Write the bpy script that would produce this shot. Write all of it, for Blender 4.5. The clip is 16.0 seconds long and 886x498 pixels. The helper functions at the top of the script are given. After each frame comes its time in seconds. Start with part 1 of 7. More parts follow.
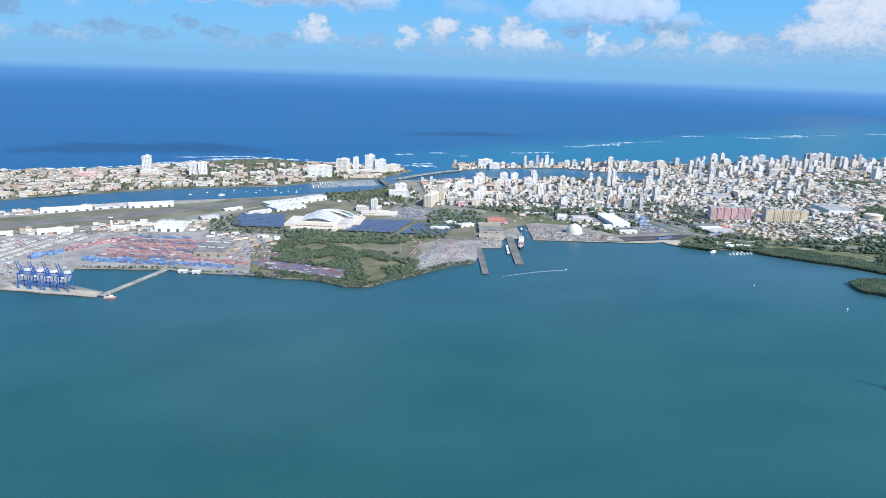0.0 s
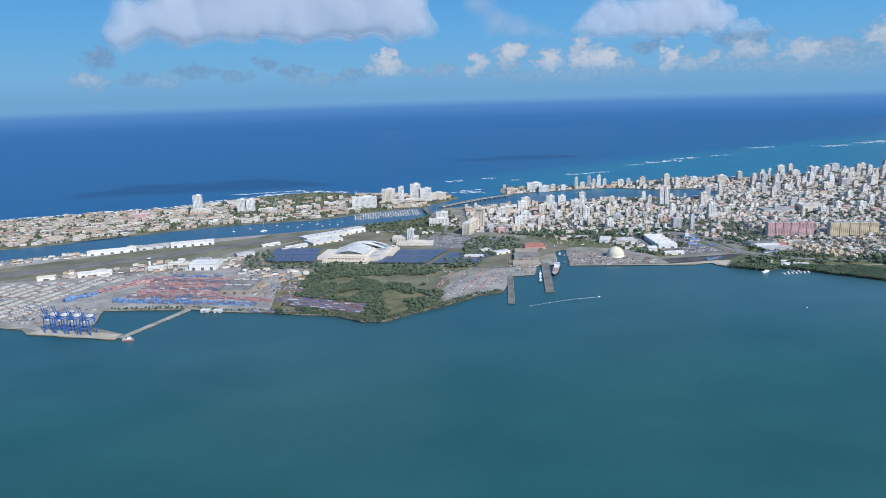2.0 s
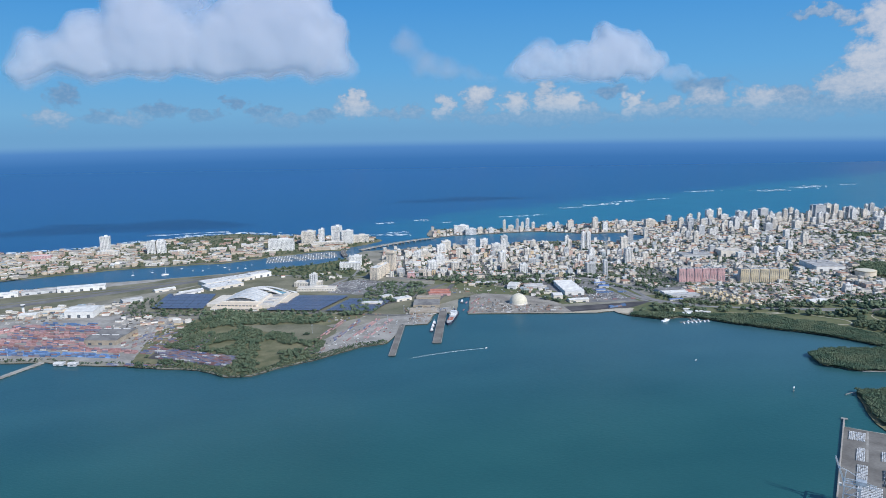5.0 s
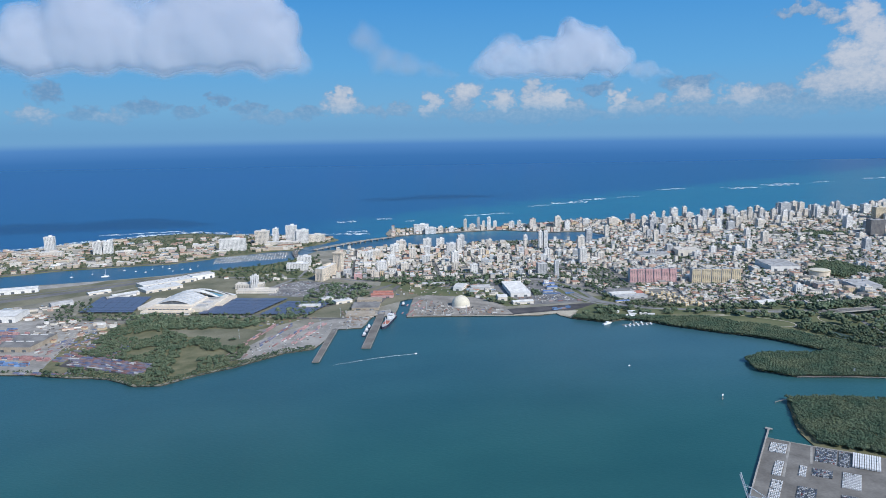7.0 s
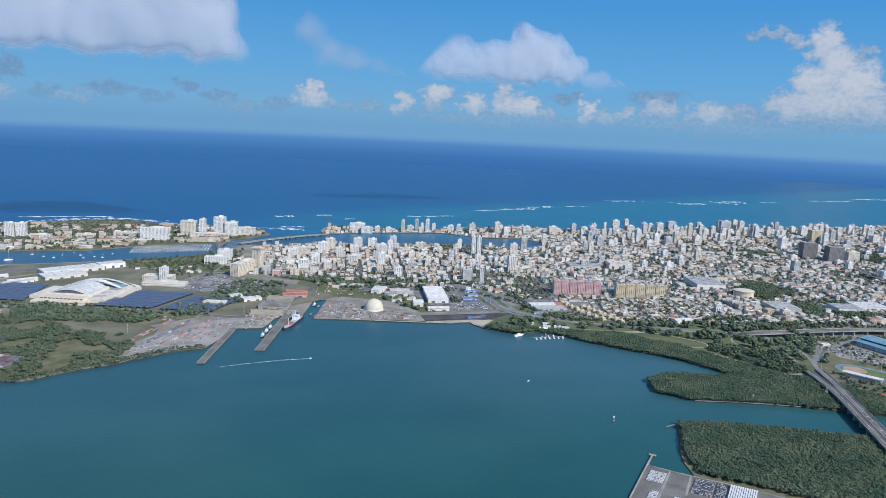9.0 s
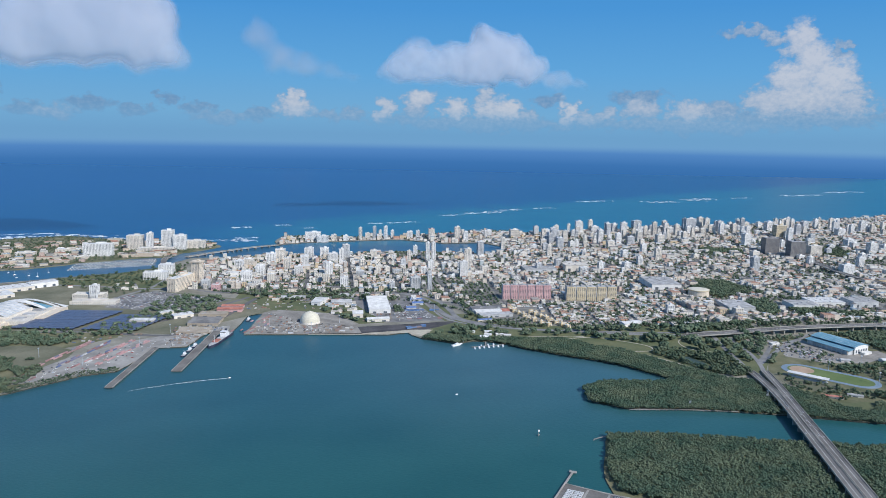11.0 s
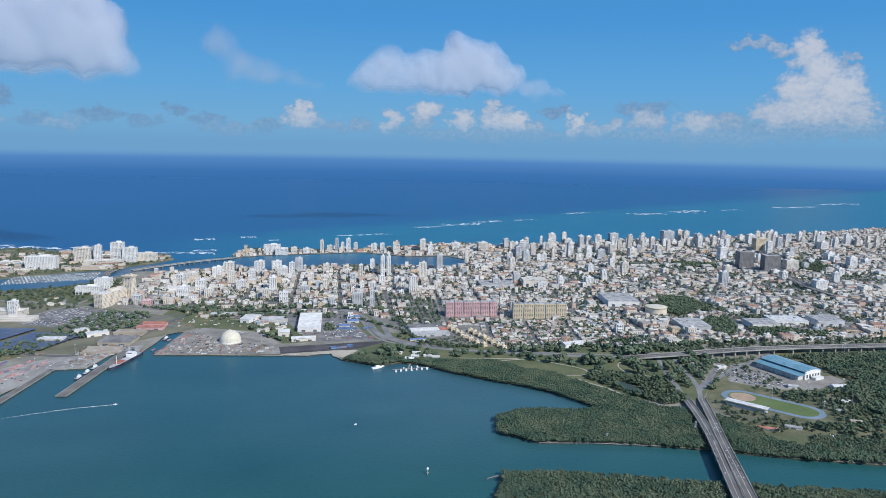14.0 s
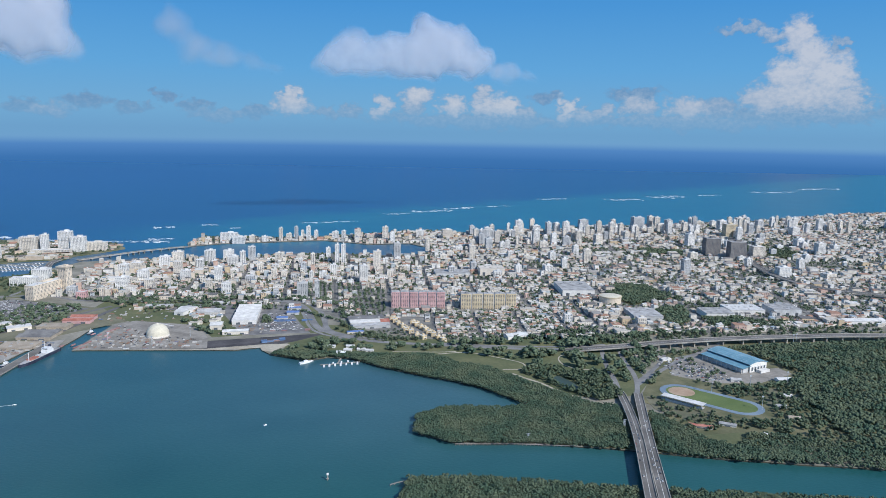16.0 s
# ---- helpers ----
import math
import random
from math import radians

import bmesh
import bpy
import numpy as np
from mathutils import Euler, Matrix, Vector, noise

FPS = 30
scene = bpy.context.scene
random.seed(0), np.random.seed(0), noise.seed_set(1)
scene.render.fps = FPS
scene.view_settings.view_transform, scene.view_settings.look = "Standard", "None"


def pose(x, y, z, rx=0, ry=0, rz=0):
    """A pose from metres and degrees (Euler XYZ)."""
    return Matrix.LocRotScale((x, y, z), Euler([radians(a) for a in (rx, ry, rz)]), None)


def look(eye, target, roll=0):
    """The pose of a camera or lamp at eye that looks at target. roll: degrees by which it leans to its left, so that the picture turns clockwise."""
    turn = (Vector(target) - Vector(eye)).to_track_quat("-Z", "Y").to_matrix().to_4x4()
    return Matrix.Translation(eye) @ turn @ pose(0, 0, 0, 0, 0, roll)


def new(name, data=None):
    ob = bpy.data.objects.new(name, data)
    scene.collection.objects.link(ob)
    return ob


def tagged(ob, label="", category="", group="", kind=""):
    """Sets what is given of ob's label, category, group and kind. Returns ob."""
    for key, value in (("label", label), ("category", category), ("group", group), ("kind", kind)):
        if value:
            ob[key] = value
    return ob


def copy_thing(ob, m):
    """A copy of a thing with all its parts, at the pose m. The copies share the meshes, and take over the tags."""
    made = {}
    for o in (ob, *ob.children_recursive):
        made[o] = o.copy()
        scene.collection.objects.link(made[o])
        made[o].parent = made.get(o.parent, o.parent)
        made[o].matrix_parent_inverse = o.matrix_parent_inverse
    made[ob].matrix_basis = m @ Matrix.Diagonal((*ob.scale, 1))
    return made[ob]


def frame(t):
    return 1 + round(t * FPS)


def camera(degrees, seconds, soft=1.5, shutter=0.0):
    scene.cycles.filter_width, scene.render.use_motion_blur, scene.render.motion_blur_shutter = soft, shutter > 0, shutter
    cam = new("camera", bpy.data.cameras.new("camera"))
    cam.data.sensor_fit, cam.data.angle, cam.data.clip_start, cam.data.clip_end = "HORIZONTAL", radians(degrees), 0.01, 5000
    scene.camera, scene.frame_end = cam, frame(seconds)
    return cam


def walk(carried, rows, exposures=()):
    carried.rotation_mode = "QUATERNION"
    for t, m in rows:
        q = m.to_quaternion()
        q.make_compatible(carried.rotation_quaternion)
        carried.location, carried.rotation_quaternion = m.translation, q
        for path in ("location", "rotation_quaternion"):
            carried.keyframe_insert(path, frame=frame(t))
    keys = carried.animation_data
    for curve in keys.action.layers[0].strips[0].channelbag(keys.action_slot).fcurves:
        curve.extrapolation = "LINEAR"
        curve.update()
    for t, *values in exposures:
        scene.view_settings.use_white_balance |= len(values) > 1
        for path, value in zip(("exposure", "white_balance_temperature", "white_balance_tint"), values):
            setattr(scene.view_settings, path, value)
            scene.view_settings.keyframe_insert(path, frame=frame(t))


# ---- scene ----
# the camera flies in a straight, slowly sinking line; rows: seconds, rx, ry, rz
cam = camera(63.84, 16.0, soft=0.8)
START, PACE = Vector((0.00, -0.00, 257.18)), Vector((36.4845, 8.6175, -0.6834))
ROWS = [
    (0.0, 75.44, -1.90, -15.06),
    (0.5, 75.55, -0.49, -10.05),
    (1.0, 75.82, 0.54, -8.40),
    (1.5, 76.47, 1.34, -9.03),
    (2.0, 77.45, 1.58, -9.55),
    (2.5, 78.41, 1.30, -10.20),
    (3.0, 78.79, 0.73, -10.74),
    (3.5, 79.41, 0.43, -11.53),
    (4.0, 80.45, 0.55, -11.74),
    (6.5, 80.63, 0.98, -12.90),
    (7.0, 80.37, 0.82, -13.16),
    (7.5, 80.04, 0.75, -13.65),
    (8.0, 79.92, -0.36, -14.25),
    (8.5, 80.01, -1.99, -14.64),
    (9.0, 80.45, -2.62, -15.52),
    (9.5, 81.19, -1.92, -16.23),
    (12.0, 80.43, -0.46, -16.45),
    (12.5, 80.19, -0.35, -16.00),
    (13.0, 80.39, -0.73, -15.92),
    (13.5, 80.98, -1.03, -16.11),
    (14.0, 81.79, -1.07, -16.34),
    (14.5, 81.93, -1.04, -16.45),
    (15.0, 81.77, -1.37, -16.67),
    (15.5, 81.48, -1.61, -17.00),
    (16.0, 80.69, -0.94, -17.06),
]
walk(cam, [(t, pose(*(START + PACE * t), rx, ry, rz)) for t, rx, ry, rz in ROWS],
     [(0.0, 0.48), (0.5, 0.3), (1.0, 0.16), (1.5, 0.11), (2.5, 0.07), (6.5, 0.04), (12.0, 0.0), (16.0, 0.0)])

# ---- light ----
SUN_AZ, SUN_EL = 150.0, 38.0
sun = new("sun", bpy.data.lights.new("sun", "SUN"))
sun.data.energy, sun.data.angle, sun.data.color = 4.2, radians(0.53), (1.0, 0.972, 0.93)
to_sun = Vector((math.sin(radians(SUN_AZ)) * math.cos(radians(SUN_EL)), math.cos(radians(SUN_AZ)) * math.cos(radians(SUN_EL)), math.sin(radians(SUN_EL))))
sun.matrix_world = look(to_sun * 900, (0, 0, 0))

world = bpy.data.worlds.new("world")
scene.world = world
world.use_nodes = True
wt = world.node_tree
wt.nodes.clear()


def wmath(op, a, b=None, c=None, clamp=False):
    n = wt.nodes.new("ShaderNodeMath")
    n.operation, n.use_clamp = op, clamp
    for i, v in enumerate((a, b, c)):
        if v is None:
            continue
        if isinstance(v, (int, float)):
            n.inputs[i].default_value = v
        else:
            wt.links.new(v, n.inputs[i])
    return n.outputs[0]


def wsmooth(value, lo, hi):
    n = wt.nodes.new("ShaderNodeMapRange")
    n.interpolation_type = "SMOOTHSTEP"
    wt.links.new(value, n.inputs[0])
    n.inputs[1].default_value, n.inputs[2].default_value = lo, hi
    return n.outputs[0]


def wramp(value, stops):
    n = wt.nodes.new("ShaderNodeValToRGB")
    els = n.color_ramp.elements
    while len(els) < len(stops):
        els.new(0.5)
    for e, (p, c) in zip(els, stops):
        e.position, e.color = p, (*c, 1)
    wt.links.new(value, n.inputs[0])
    return n.outputs[0]


def wnoise(vec, scale, detail, rough=0.55):
    n = wt.nodes.new("ShaderNodeTexNoise")
    n.inputs["Scale"].default_value, n.inputs["Detail"].default_value, n.inputs["Roughness"].default_value = scale, detail, rough
    wt.links.new(vec, n.inputs["Vector"])
    return n.outputs["Fac"]


def wcombine(x, y, z):
    n = wt.nodes.new("ShaderNodeCombineXYZ")
    for i, v in enumerate((x, y, z)):
        if isinstance(v, (int, float)):
            n.inputs[i].default_value = v
        else:
            wt.links.new(v, n.inputs[i])
    return n.outputs[0]


def wback(color, strength):
    n = wt.nodes.new("ShaderNodeBackground")
    if isinstance(color, tuple):
        n.inputs[0].default_value = (*color, 1)
    else:
        wt.links.new(color, n.inputs[0])
    n.inputs[1].default_value = strength
    return n.outputs[0]


def wmix(fac, a, b):
    n = wt.nodes.new("ShaderNodeMixShader")
    wt.links.new(fac, n.inputs[0])
    wt.links.new(a, n.inputs[1])
    wt.links.new(b, n.inputs[2])
    return n.outputs[0]


coord = wt.nodes.new("ShaderNodeTexCoord").outputs["Generated"]
norm = wt.nodes.new("ShaderNodeVectorMath")
norm.operation = "NORMALIZE"
wt.links.new(coord, norm.inputs[0])
sep = wt.nodes.new("ShaderNodeSeparateXYZ")
wt.links.new(norm.outputs[0], sep.inputs[0])
el = wmath("MULTIPLY", wmath("ARCSINE", sep.outputs[2]), 180 / math.pi)
az = wmath("MULTIPLY", wmath("ARCTAN2", sep.outputs[0], sep.outputs[1]), 180 / math.pi)

sky = wt.nodes.new("ShaderNodeTexSky")
sky.sky_type, sky.sun_disc = "NISHITA", False
sky.sun_elevation, sky.sun_rotation = radians(SUN_EL), radians(SUN_AZ)
sky.altitude, sky.air_density, sky.dust_density, sky.ozone_density = 200, 1.0, 0.2, 1.5
hue = wt.nodes.new("ShaderNodeHueSaturation")
hue.inputs["Saturation"].default_value, hue.inputs["Value"].default_value = 1.15, 1.0
wt.links.new(sky.outputs[0], hue.inputs["Color"])
high = wback(hue.outputs[0], 0.15)
# marine haze: the pale blue air low over the ocean
low = wback(wramp(wmath("MULTIPLY", el, 1 / 16, clamp=True), [(0.0, (0.155, 0.355, 0.60)), (0.1, (0.17, 0.405, 0.66)), (0.3, (0.12, 0.375, 0.70)), (0.6, (0.07, 0.30, 0.67)), (1.0, (0.05, 0.25, 0.60))]), 1.0)
sky_bg = wmix(wsmooth(el, 10.0, 28.0), low, high)

# distant cumulus low over the horizon: azimuth, elevation, half width, half height, whiteness
TALL_CUMULUS = [(42.8, 7.0, 1.2, 1.4, 1.0), (43.6, 5.5, 1.6, 1.6, 1.0), (42.4, 4.3, 1.9, 1.5, 0.95), (44.9, 4.1, 2.0, 1.7, 1.0), (43.5, 2.9, 3.7, 1.4, 0.85), (41.0, 2.7, 1.7, 1.2, 0.75), (46.3, 2.7, 1.5, 1.2, 0.7), (39.3, 7.7, 1.9, 0.4, 0.4), (41.2, 7.3, 1.1, 0.55, 0.6), (45.3, 6.1, 0.5, 0.9, 0.4), (43.5, 1.6, 6.5, 0.6, 0.25)]
PUFFS = [(37.6, 2.1, 2.2, 0.8, 0.35), (35.6, 2.0, 1.6, 0.9, 0.75), (31.9, 3.1, 2.1, 0.6, 0.12), (32.1, 2.2, 1.6, 0.8, 0.6), (29.4, 1.7, 1.1, 0.6, 0.55), (26.8, 1.8, 0.8, 1.1, 0.95), (28.2, 1.5, 1.2, 0.6, 0.55), (21.9, 2.1, 1.3, 1.1, 1.0), (20.5, 1.9, 1.3, 0.9, 0.85), (20.1, 3.0, 1.0, 0.7, 0.7), (23.3, 1.6, 1.1, 0.6, 0.5), (17.8, 1.9, 1.2, 0.9, 0.9), (15.0, 2.7, 1.4, 0.9, 0.9), (14.6, 1.8, 1.2, 0.7, 0.5), (12.2, 1.8, 0.8, 1.0, 0.85), (9.9, 1.5, 1.2, 0.6, 0.3), (5.3, 1.9, 1.8, 0.9, 0.85), (5.1, 2.7, 0.7, 0.8, 0.9), (7.7, 1.4, 1.4, 0.5, 0.3)]
SCRAPS = [(-9.3, 1.8, 1.9, 0.6, 0.04), (-6.1, 1.5, 1.5, 0.4, 0.06), (-3.8, 2.4, 0.9, 0.4, 0.04), (-13.1, 1.4, 1.9, 0.5, 0.08), (-0.3, 1.0, 2.4, 0.5, 0.25), (-15.4, 2.9, 1.2, 0.7, 0.05), (-11.6, 1.1, 1.4, 0.6, 0.4), (-16.4, 1.3, 1.3, 0.8, 0.6), (-1.8, 1.7, 1.4, 0.4, 0.06), (2.4, 1.3, 1.7, 0.5, 0.12), (25.2, 2.8, 1.5, 0.5, 0.1), (20.0, 0.9, 9.0, 0.6, 0.3), (35.0, 1.0, 9.0, 0.6, 0.3), (55.0, 4.0, 4.0, 2.5, 0.7), (-30.0, 3.5, 6.0, 1.6, 0.5)]
plane = wcombine(az, wmath("MULTIPLY", el, 1.3), 0.0)
billow, curl, fine_n = wnoise(plane, 0.9, 4.0, 0.55), wnoise(wcombine(wmath("ADD", az, 61.0), wmath("MULTIPLY", el, 1.3), 4.0), 0.9, 4.0, 0.55), wnoise(plane, 2.6, 5.0, 0.6)
waz, wel = wmath("ADD", az, wmath("MULTIPLY_ADD", billow, 3.4, -1.7)), wmath("ADD", el, wmath("MULTIPLY_ADD", curl, 1.9, -0.95))
total, white = None, None
for a, e, ra, re, w in TALL_CUMULUS + PUFFS + SCRAPS:
    dx = wmath("MULTIPLY", wmath("SUBTRACT", waz, a), 0.8 / ra)
    dy = wmath("MULTIPLY", wmath("SUBTRACT", wel, e), 0.8 / re)
    m = wmath("SUBTRACT", 1.0, wmath("MULTIPLY_ADD", dx, dx, wmath("MULTIPLY", dy, dy)), clamp=True)
    # the tops catch the sun, the flat bases stay grey
    shade = wmath("MULTIPLY", m, wmath("MULTIPLY_ADD", dy, 0.35 * w, 0.85 * w))
    total = m if total is None else wmath("MAXIMUM", total, m)
    white = shade if white is None else wmath("MAXIMUM", white, shade)
dens = wsmooth(wmath("ADD", total, wmath("MULTIPLY_ADD", fine_n, 0.7, -0.35)), 0.06, 0.85)
bright = wmath("ADD", wmath("MULTIPLY", white, 1.15), wmath("MULTIPLY_ADD", fine_n, 0.9, -0.45), clamp=True)
cloud_col = wramp(bright, [(0.0, (0.165, 0.31, 0.53)), (0.3, (0.30, 0.42, 0.60)), (0.65, (0.52, 0.57, 0.68)), (1.0, (0.70, 0.70, 0.75))])
haze_low = wsmooth(el, 0.0, 2.6)
cloud_bg = wback(cloud_col, 0.89)
upper = wmix(wmath("MULTIPLY", wmath("MULTIPLY", dens, wsmooth(total, 0.0, 0.2)), wmath("MULTIPLY_ADD", haze_low, 0.55, 0.2), clamp=True), sky_bg, cloud_bg)
# the ocean past the end of the sheet, paling towards the horizon by painted haze
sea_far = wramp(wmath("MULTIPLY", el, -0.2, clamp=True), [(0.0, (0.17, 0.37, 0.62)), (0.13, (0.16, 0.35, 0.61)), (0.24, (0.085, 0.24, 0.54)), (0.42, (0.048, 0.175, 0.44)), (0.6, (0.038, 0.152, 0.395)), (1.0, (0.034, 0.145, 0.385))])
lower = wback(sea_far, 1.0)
out = wt.nodes.new("ShaderNodeOutputWorld")
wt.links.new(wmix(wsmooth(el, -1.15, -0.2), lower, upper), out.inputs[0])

# ---- materials ----
def material(name, c1, c2, scale=0.1, rough=0.85, metal=0.0, fine=2.0, island=0.0, each=0.0, bump=0.0, spec=0.3, palette=None):
    """Two colours mixed by coarse noise, broken by fine grain; island / each vary the value per loose piece or per object."""
    m = bpy.data.materials.new(name)
    m.use_nodes = True
    t = m.node_tree
    b = t.nodes["Principled BSDF"]
    b.inputs["Roughness"].default_value, b.inputs["Metallic"].default_value = rough, metal
    b.inputs["Specular IOR Level"].default_value = spec
    geo = t.nodes.new("ShaderNodeNewGeometry")
    n1, n2 = t.nodes.new("ShaderNodeTexNoise"), t.nodes.new("ShaderNodeTexNoise")
    for n, s, d in ((n1, scale, 4.0), (n2, fine, 2.0)):
        n.inputs["Scale"].default_value, n.inputs["Detail"].default_value = s, d
        t.links.new(geo.outputs["Position"], n.inputs["Vector"])
    ramp = t.nodes.new("ShaderNodeValToRGB")
    ramp.color_ramp.elements[0].position, ramp.color_ramp.elements[1].position = 0.36, 0.64
    ramp.color_ramp.elements[0].color, ramp.color_ramp.elements[1].color = (*c1, 1), (*c2, 1)
    t.links.new(n1.outputs["Fac"], ramp.inputs[0])
    color = ramp.outputs[0]
    if palette:
        pal = t.nodes.new("ShaderNodeValToRGB")
        pal.color_ramp.interpolation = "CONSTANT"
        els = pal.color_ramp.elements
        while len(els) < len(palette):
            els.new(0.5)
        at = 0.0
        for e, (share, c) in zip(els, palette):
            e.position, e.color = at, (*c, 1)
            at += share
        if each:
            oi = t.nodes.new("ShaderNodeObjectInfo")
            t.links.new(oi.outputs["Random"], pal.inputs[0])
        else:
            t.links.new(geo.outputs["Random Per Island"], pal.inputs[0])
        mul = t.nodes.new("ShaderNodeMix")
        mul.data_type, mul.blend_type = "RGBA", "MULTIPLY"
        mul.inputs["Factor"].default_value = 1.0
        t.links.new(pal.outputs[0], mul.inputs["A"])
        t.links.new(color, mul.inputs["B"])
        color = mul.outputs["Result"]
    hsv = t.nodes.new("ShaderNodeHueSaturation")
    t.links.new(color, hsv.inputs["Color"])
    val = t.nodes.new("ShaderNodeMath")
    val.operation = "MULTIPLY_ADD"
    t.links.new(n2.outputs["Fac"], val.inputs[0])
    val.inputs[1].default_value, val.inputs[2].default_value = 0.5, 0.75
    last = val.outputs[0]
    for amount, kind in ((island, "island"), (each, "each")):
        if not amount or palette and kind == "each":
            continue
        src = geo.outputs["Random Per Island"] if kind == "island" else t.nodes.new("ShaderNodeObjectInfo").outputs["Random"]
        k = t.nodes.new("ShaderNodeMath")
        k.operation = "MULTIPLY_ADD"
        t.links.new(src, k.inputs[0])
        k.inputs[1].default_value, k.inputs[2].default_value = amount, 1 - amount / 2
        j = t.nodes.new("ShaderNodeMath")
        j.operation = "MULTIPLY"
        t.links.new(last, j.inputs[0])
        t.links.new(k.outputs[0], j.inputs[1])
        last = j.outputs[0]
    t.links.new(last, hsv.inputs["Value"])
    t.links.new(hsv.outputs[0], b.inputs["Base Color"])
    if bump:
        bp = t.nodes.new("ShaderNodeBump")
        bp.inputs["Strength"].default_value, bp.inputs["Distance"].default_value = bump, 0.3
        t.links.new(n2.outputs["Fac"], bp.inputs["Height"])
        t.links.new(bp.outputs[0], b.inputs["Normal"])
    return m


HOUSE_COLOURS = [(0.32, (0.73, 0.69, 0.62)), (0.12, (0.52, 0.49, 0.45)), (0.20, (0.69, 0.61, 0.52)), (0.06, (0.64, 0.51, 0.35)), (0.09, (0.62, 0.45, 0.38)), (0.05, (0.48, 0.53, 0.55)), (0.16, (0.79, 0.77, 0.74))]
ROOF_COLOURS = [(0.26, (0.60, 0.56, 0.50)), (0.16, (0.38, 0.36, 0.34)), (0.20, (0.77, 0.75, 0.71)), (0.13, (0.19, 0.185, 0.18)), (0.14, (0.44, 0.26, 0.19)), (0.04, (0.34, 0.42, 0.48)), (0.07, (0.56, 0.46, 0.37))]
M_HOUSE = material("painted_stucco", (0.82, 0.82, 0.82), (1, 1, 1), 0.3, 0.9, palette=HOUSE_COLOURS, fine=1.5)
M_ROOF = material("flat_concrete_roof", (0.75, 0.75, 0.75), (1, 1, 1), 0.35, 0.9, palette=ROOF_COLOURS, fine=1.2)
M_HOUSE_EACH = material("painted_stucco_single", (0.82, 0.82, 0.82), (1, 1, 1), 0.3, 0.9, palette=HOUSE_COLOURS, fine=1.5, each=1.0)
M_ROOF_EACH = material("flat_concrete_roof_single", (0.75, 0.75, 0.75), (1, 1, 1), 0.35, 0.9, palette=ROOF_COLOURS, fine=1.2, each=1.0)
M_WHITE = material("white_render", (0.65, 0.64, 0.62), (0.76, 0.75, 0.73), 0.12, 0.8, each=0.16, fine=0.8)
M_CREAM = material("cream_render", (0.62, 0.57, 0.50), (0.72, 0.67, 0.60), 0.1, 0.85, each=0.15, fine=0.8)
M_GREY = material("grey_concrete", (0.42, 0.43, 0.44), (0.54, 0.55, 0.56), 0.1, 0.85, each=0.2, fine=0.8)
M_BROWN = material("dark_office_concrete", (0.18, 0.17, 0.17), (0.24, 0.23, 0.225), 0.1, 0.7, fine=0.8)
M_PINK = material("faded_pink_render", (0.52, 0.31, 0.31), (0.62, 0.40, 0.39), 0.12, 0.85, fine=0.8)
M_TANYARD = material("tan_quay_paving", (0.22, 0.205, 0.185), (0.33, 0.31, 0.28), 0.05, 0.92, fine=0.4)
M_TAN = material("ochre_render", (0.52, 0.43, 0.29), (0.62, 0.53, 0.38), 0.12, 0.85, fine=0.8)
M_BUFF = material("buff_weathered_render", (0.34, 0.29, 0.23), (0.44, 0.38, 0.31), 0.1, 0.9, each=0.15, fine=0.8)
M_YELLOW = material("yellow_render", (0.60, 0.47, 0.29), (0.68, 0.57, 0.40), 0.12, 0.85, each=0.15, fine=0.8)
M_GLASS = material("tinted_window_glass", (0.08, 0.095, 0.115), (0.15, 0.17, 0.19), 0.4, 0.25, spec=0.5)
M_ROOFGREY = material("weathered_roof_grey", (0.30, 0.30, 0.30), (0.5, 0.5, 0.5), 0.12, 0.9, each=0.3)
M_ROOFWHITE = material("white_coated_roof", (0.54, 0.54, 0.53), (0.70, 0.70, 0.69), 0.15, 0.8, each=0.12)
M_ROOFDARK = material("dark_weathered_roof", (0.14, 0.14, 0.145), (0.24, 0.24, 0.24), 0.08, 0.9)
M_MUD = material("shore_mud", (0.05, 0.05, 0.04), (0.09, 0.085, 0.065), 0.1, 0.95)
M_ROOFRUST = material("rust_red_roof", (0.36, 0.13, 0.10), (0.48, 0.22, 0.17), 0.15, 0.85, each=0.2)
M_SHEDBLUE = material("blue_shed_sheet", (0.10, 0.18, 0.40), (0.18, 0.27, 0.50), 0.2, 0.6, fine=0.5)
M_BLUEROOF = material("blue_sheet_roof", (0.13, 0.29, 0.38), (0.19, 0.36, 0.45), 0.1, 0.5, fine=0.5)
M_LAND = material("bare_land", (0.19, 0.185, 0.15), (0.31, 0.295, 0.25), 0.03, 0.95, fine=0.3)
M_CITY = material("city_ground", (0.15, 0.15, 0.135), (0.29, 0.28, 0.26), 0.035, 0.95, fine=0.25)
M_ISLE = material("island_turf", (0.10, 0.115, 0.06), (0.22, 0.21, 0.14), 0.03, 0.95, fine=0.4)
M_GRASS = material("mown_grass", (0.095, 0.118, 0.06), (0.165, 0.17, 0.09), 0.02, 0.95, fine=0.4)
M_DRY = material("dry_grass", (0.13, 0.135, 0.09), (0.22, 0.21, 0.15), 0.02, 0.95, fine=0.4)
M_SCRUB = material("scrub_soil", (0.105, 0.115, 0.062), (0.20, 0.19, 0.115), 0.05, 0.95, fine=0.6)
M_STREET = material("sun_bleached_street", (0.12, 0.12, 0.12), (0.20, 0.20, 0.195), 0.04, 0.92, fine=0.5)
M_LOT = material("sun_bleached_lot_paving", (0.15, 0.15, 0.155), (0.26, 0.255, 0.25), 0.06, 0.92, fine=0.4)
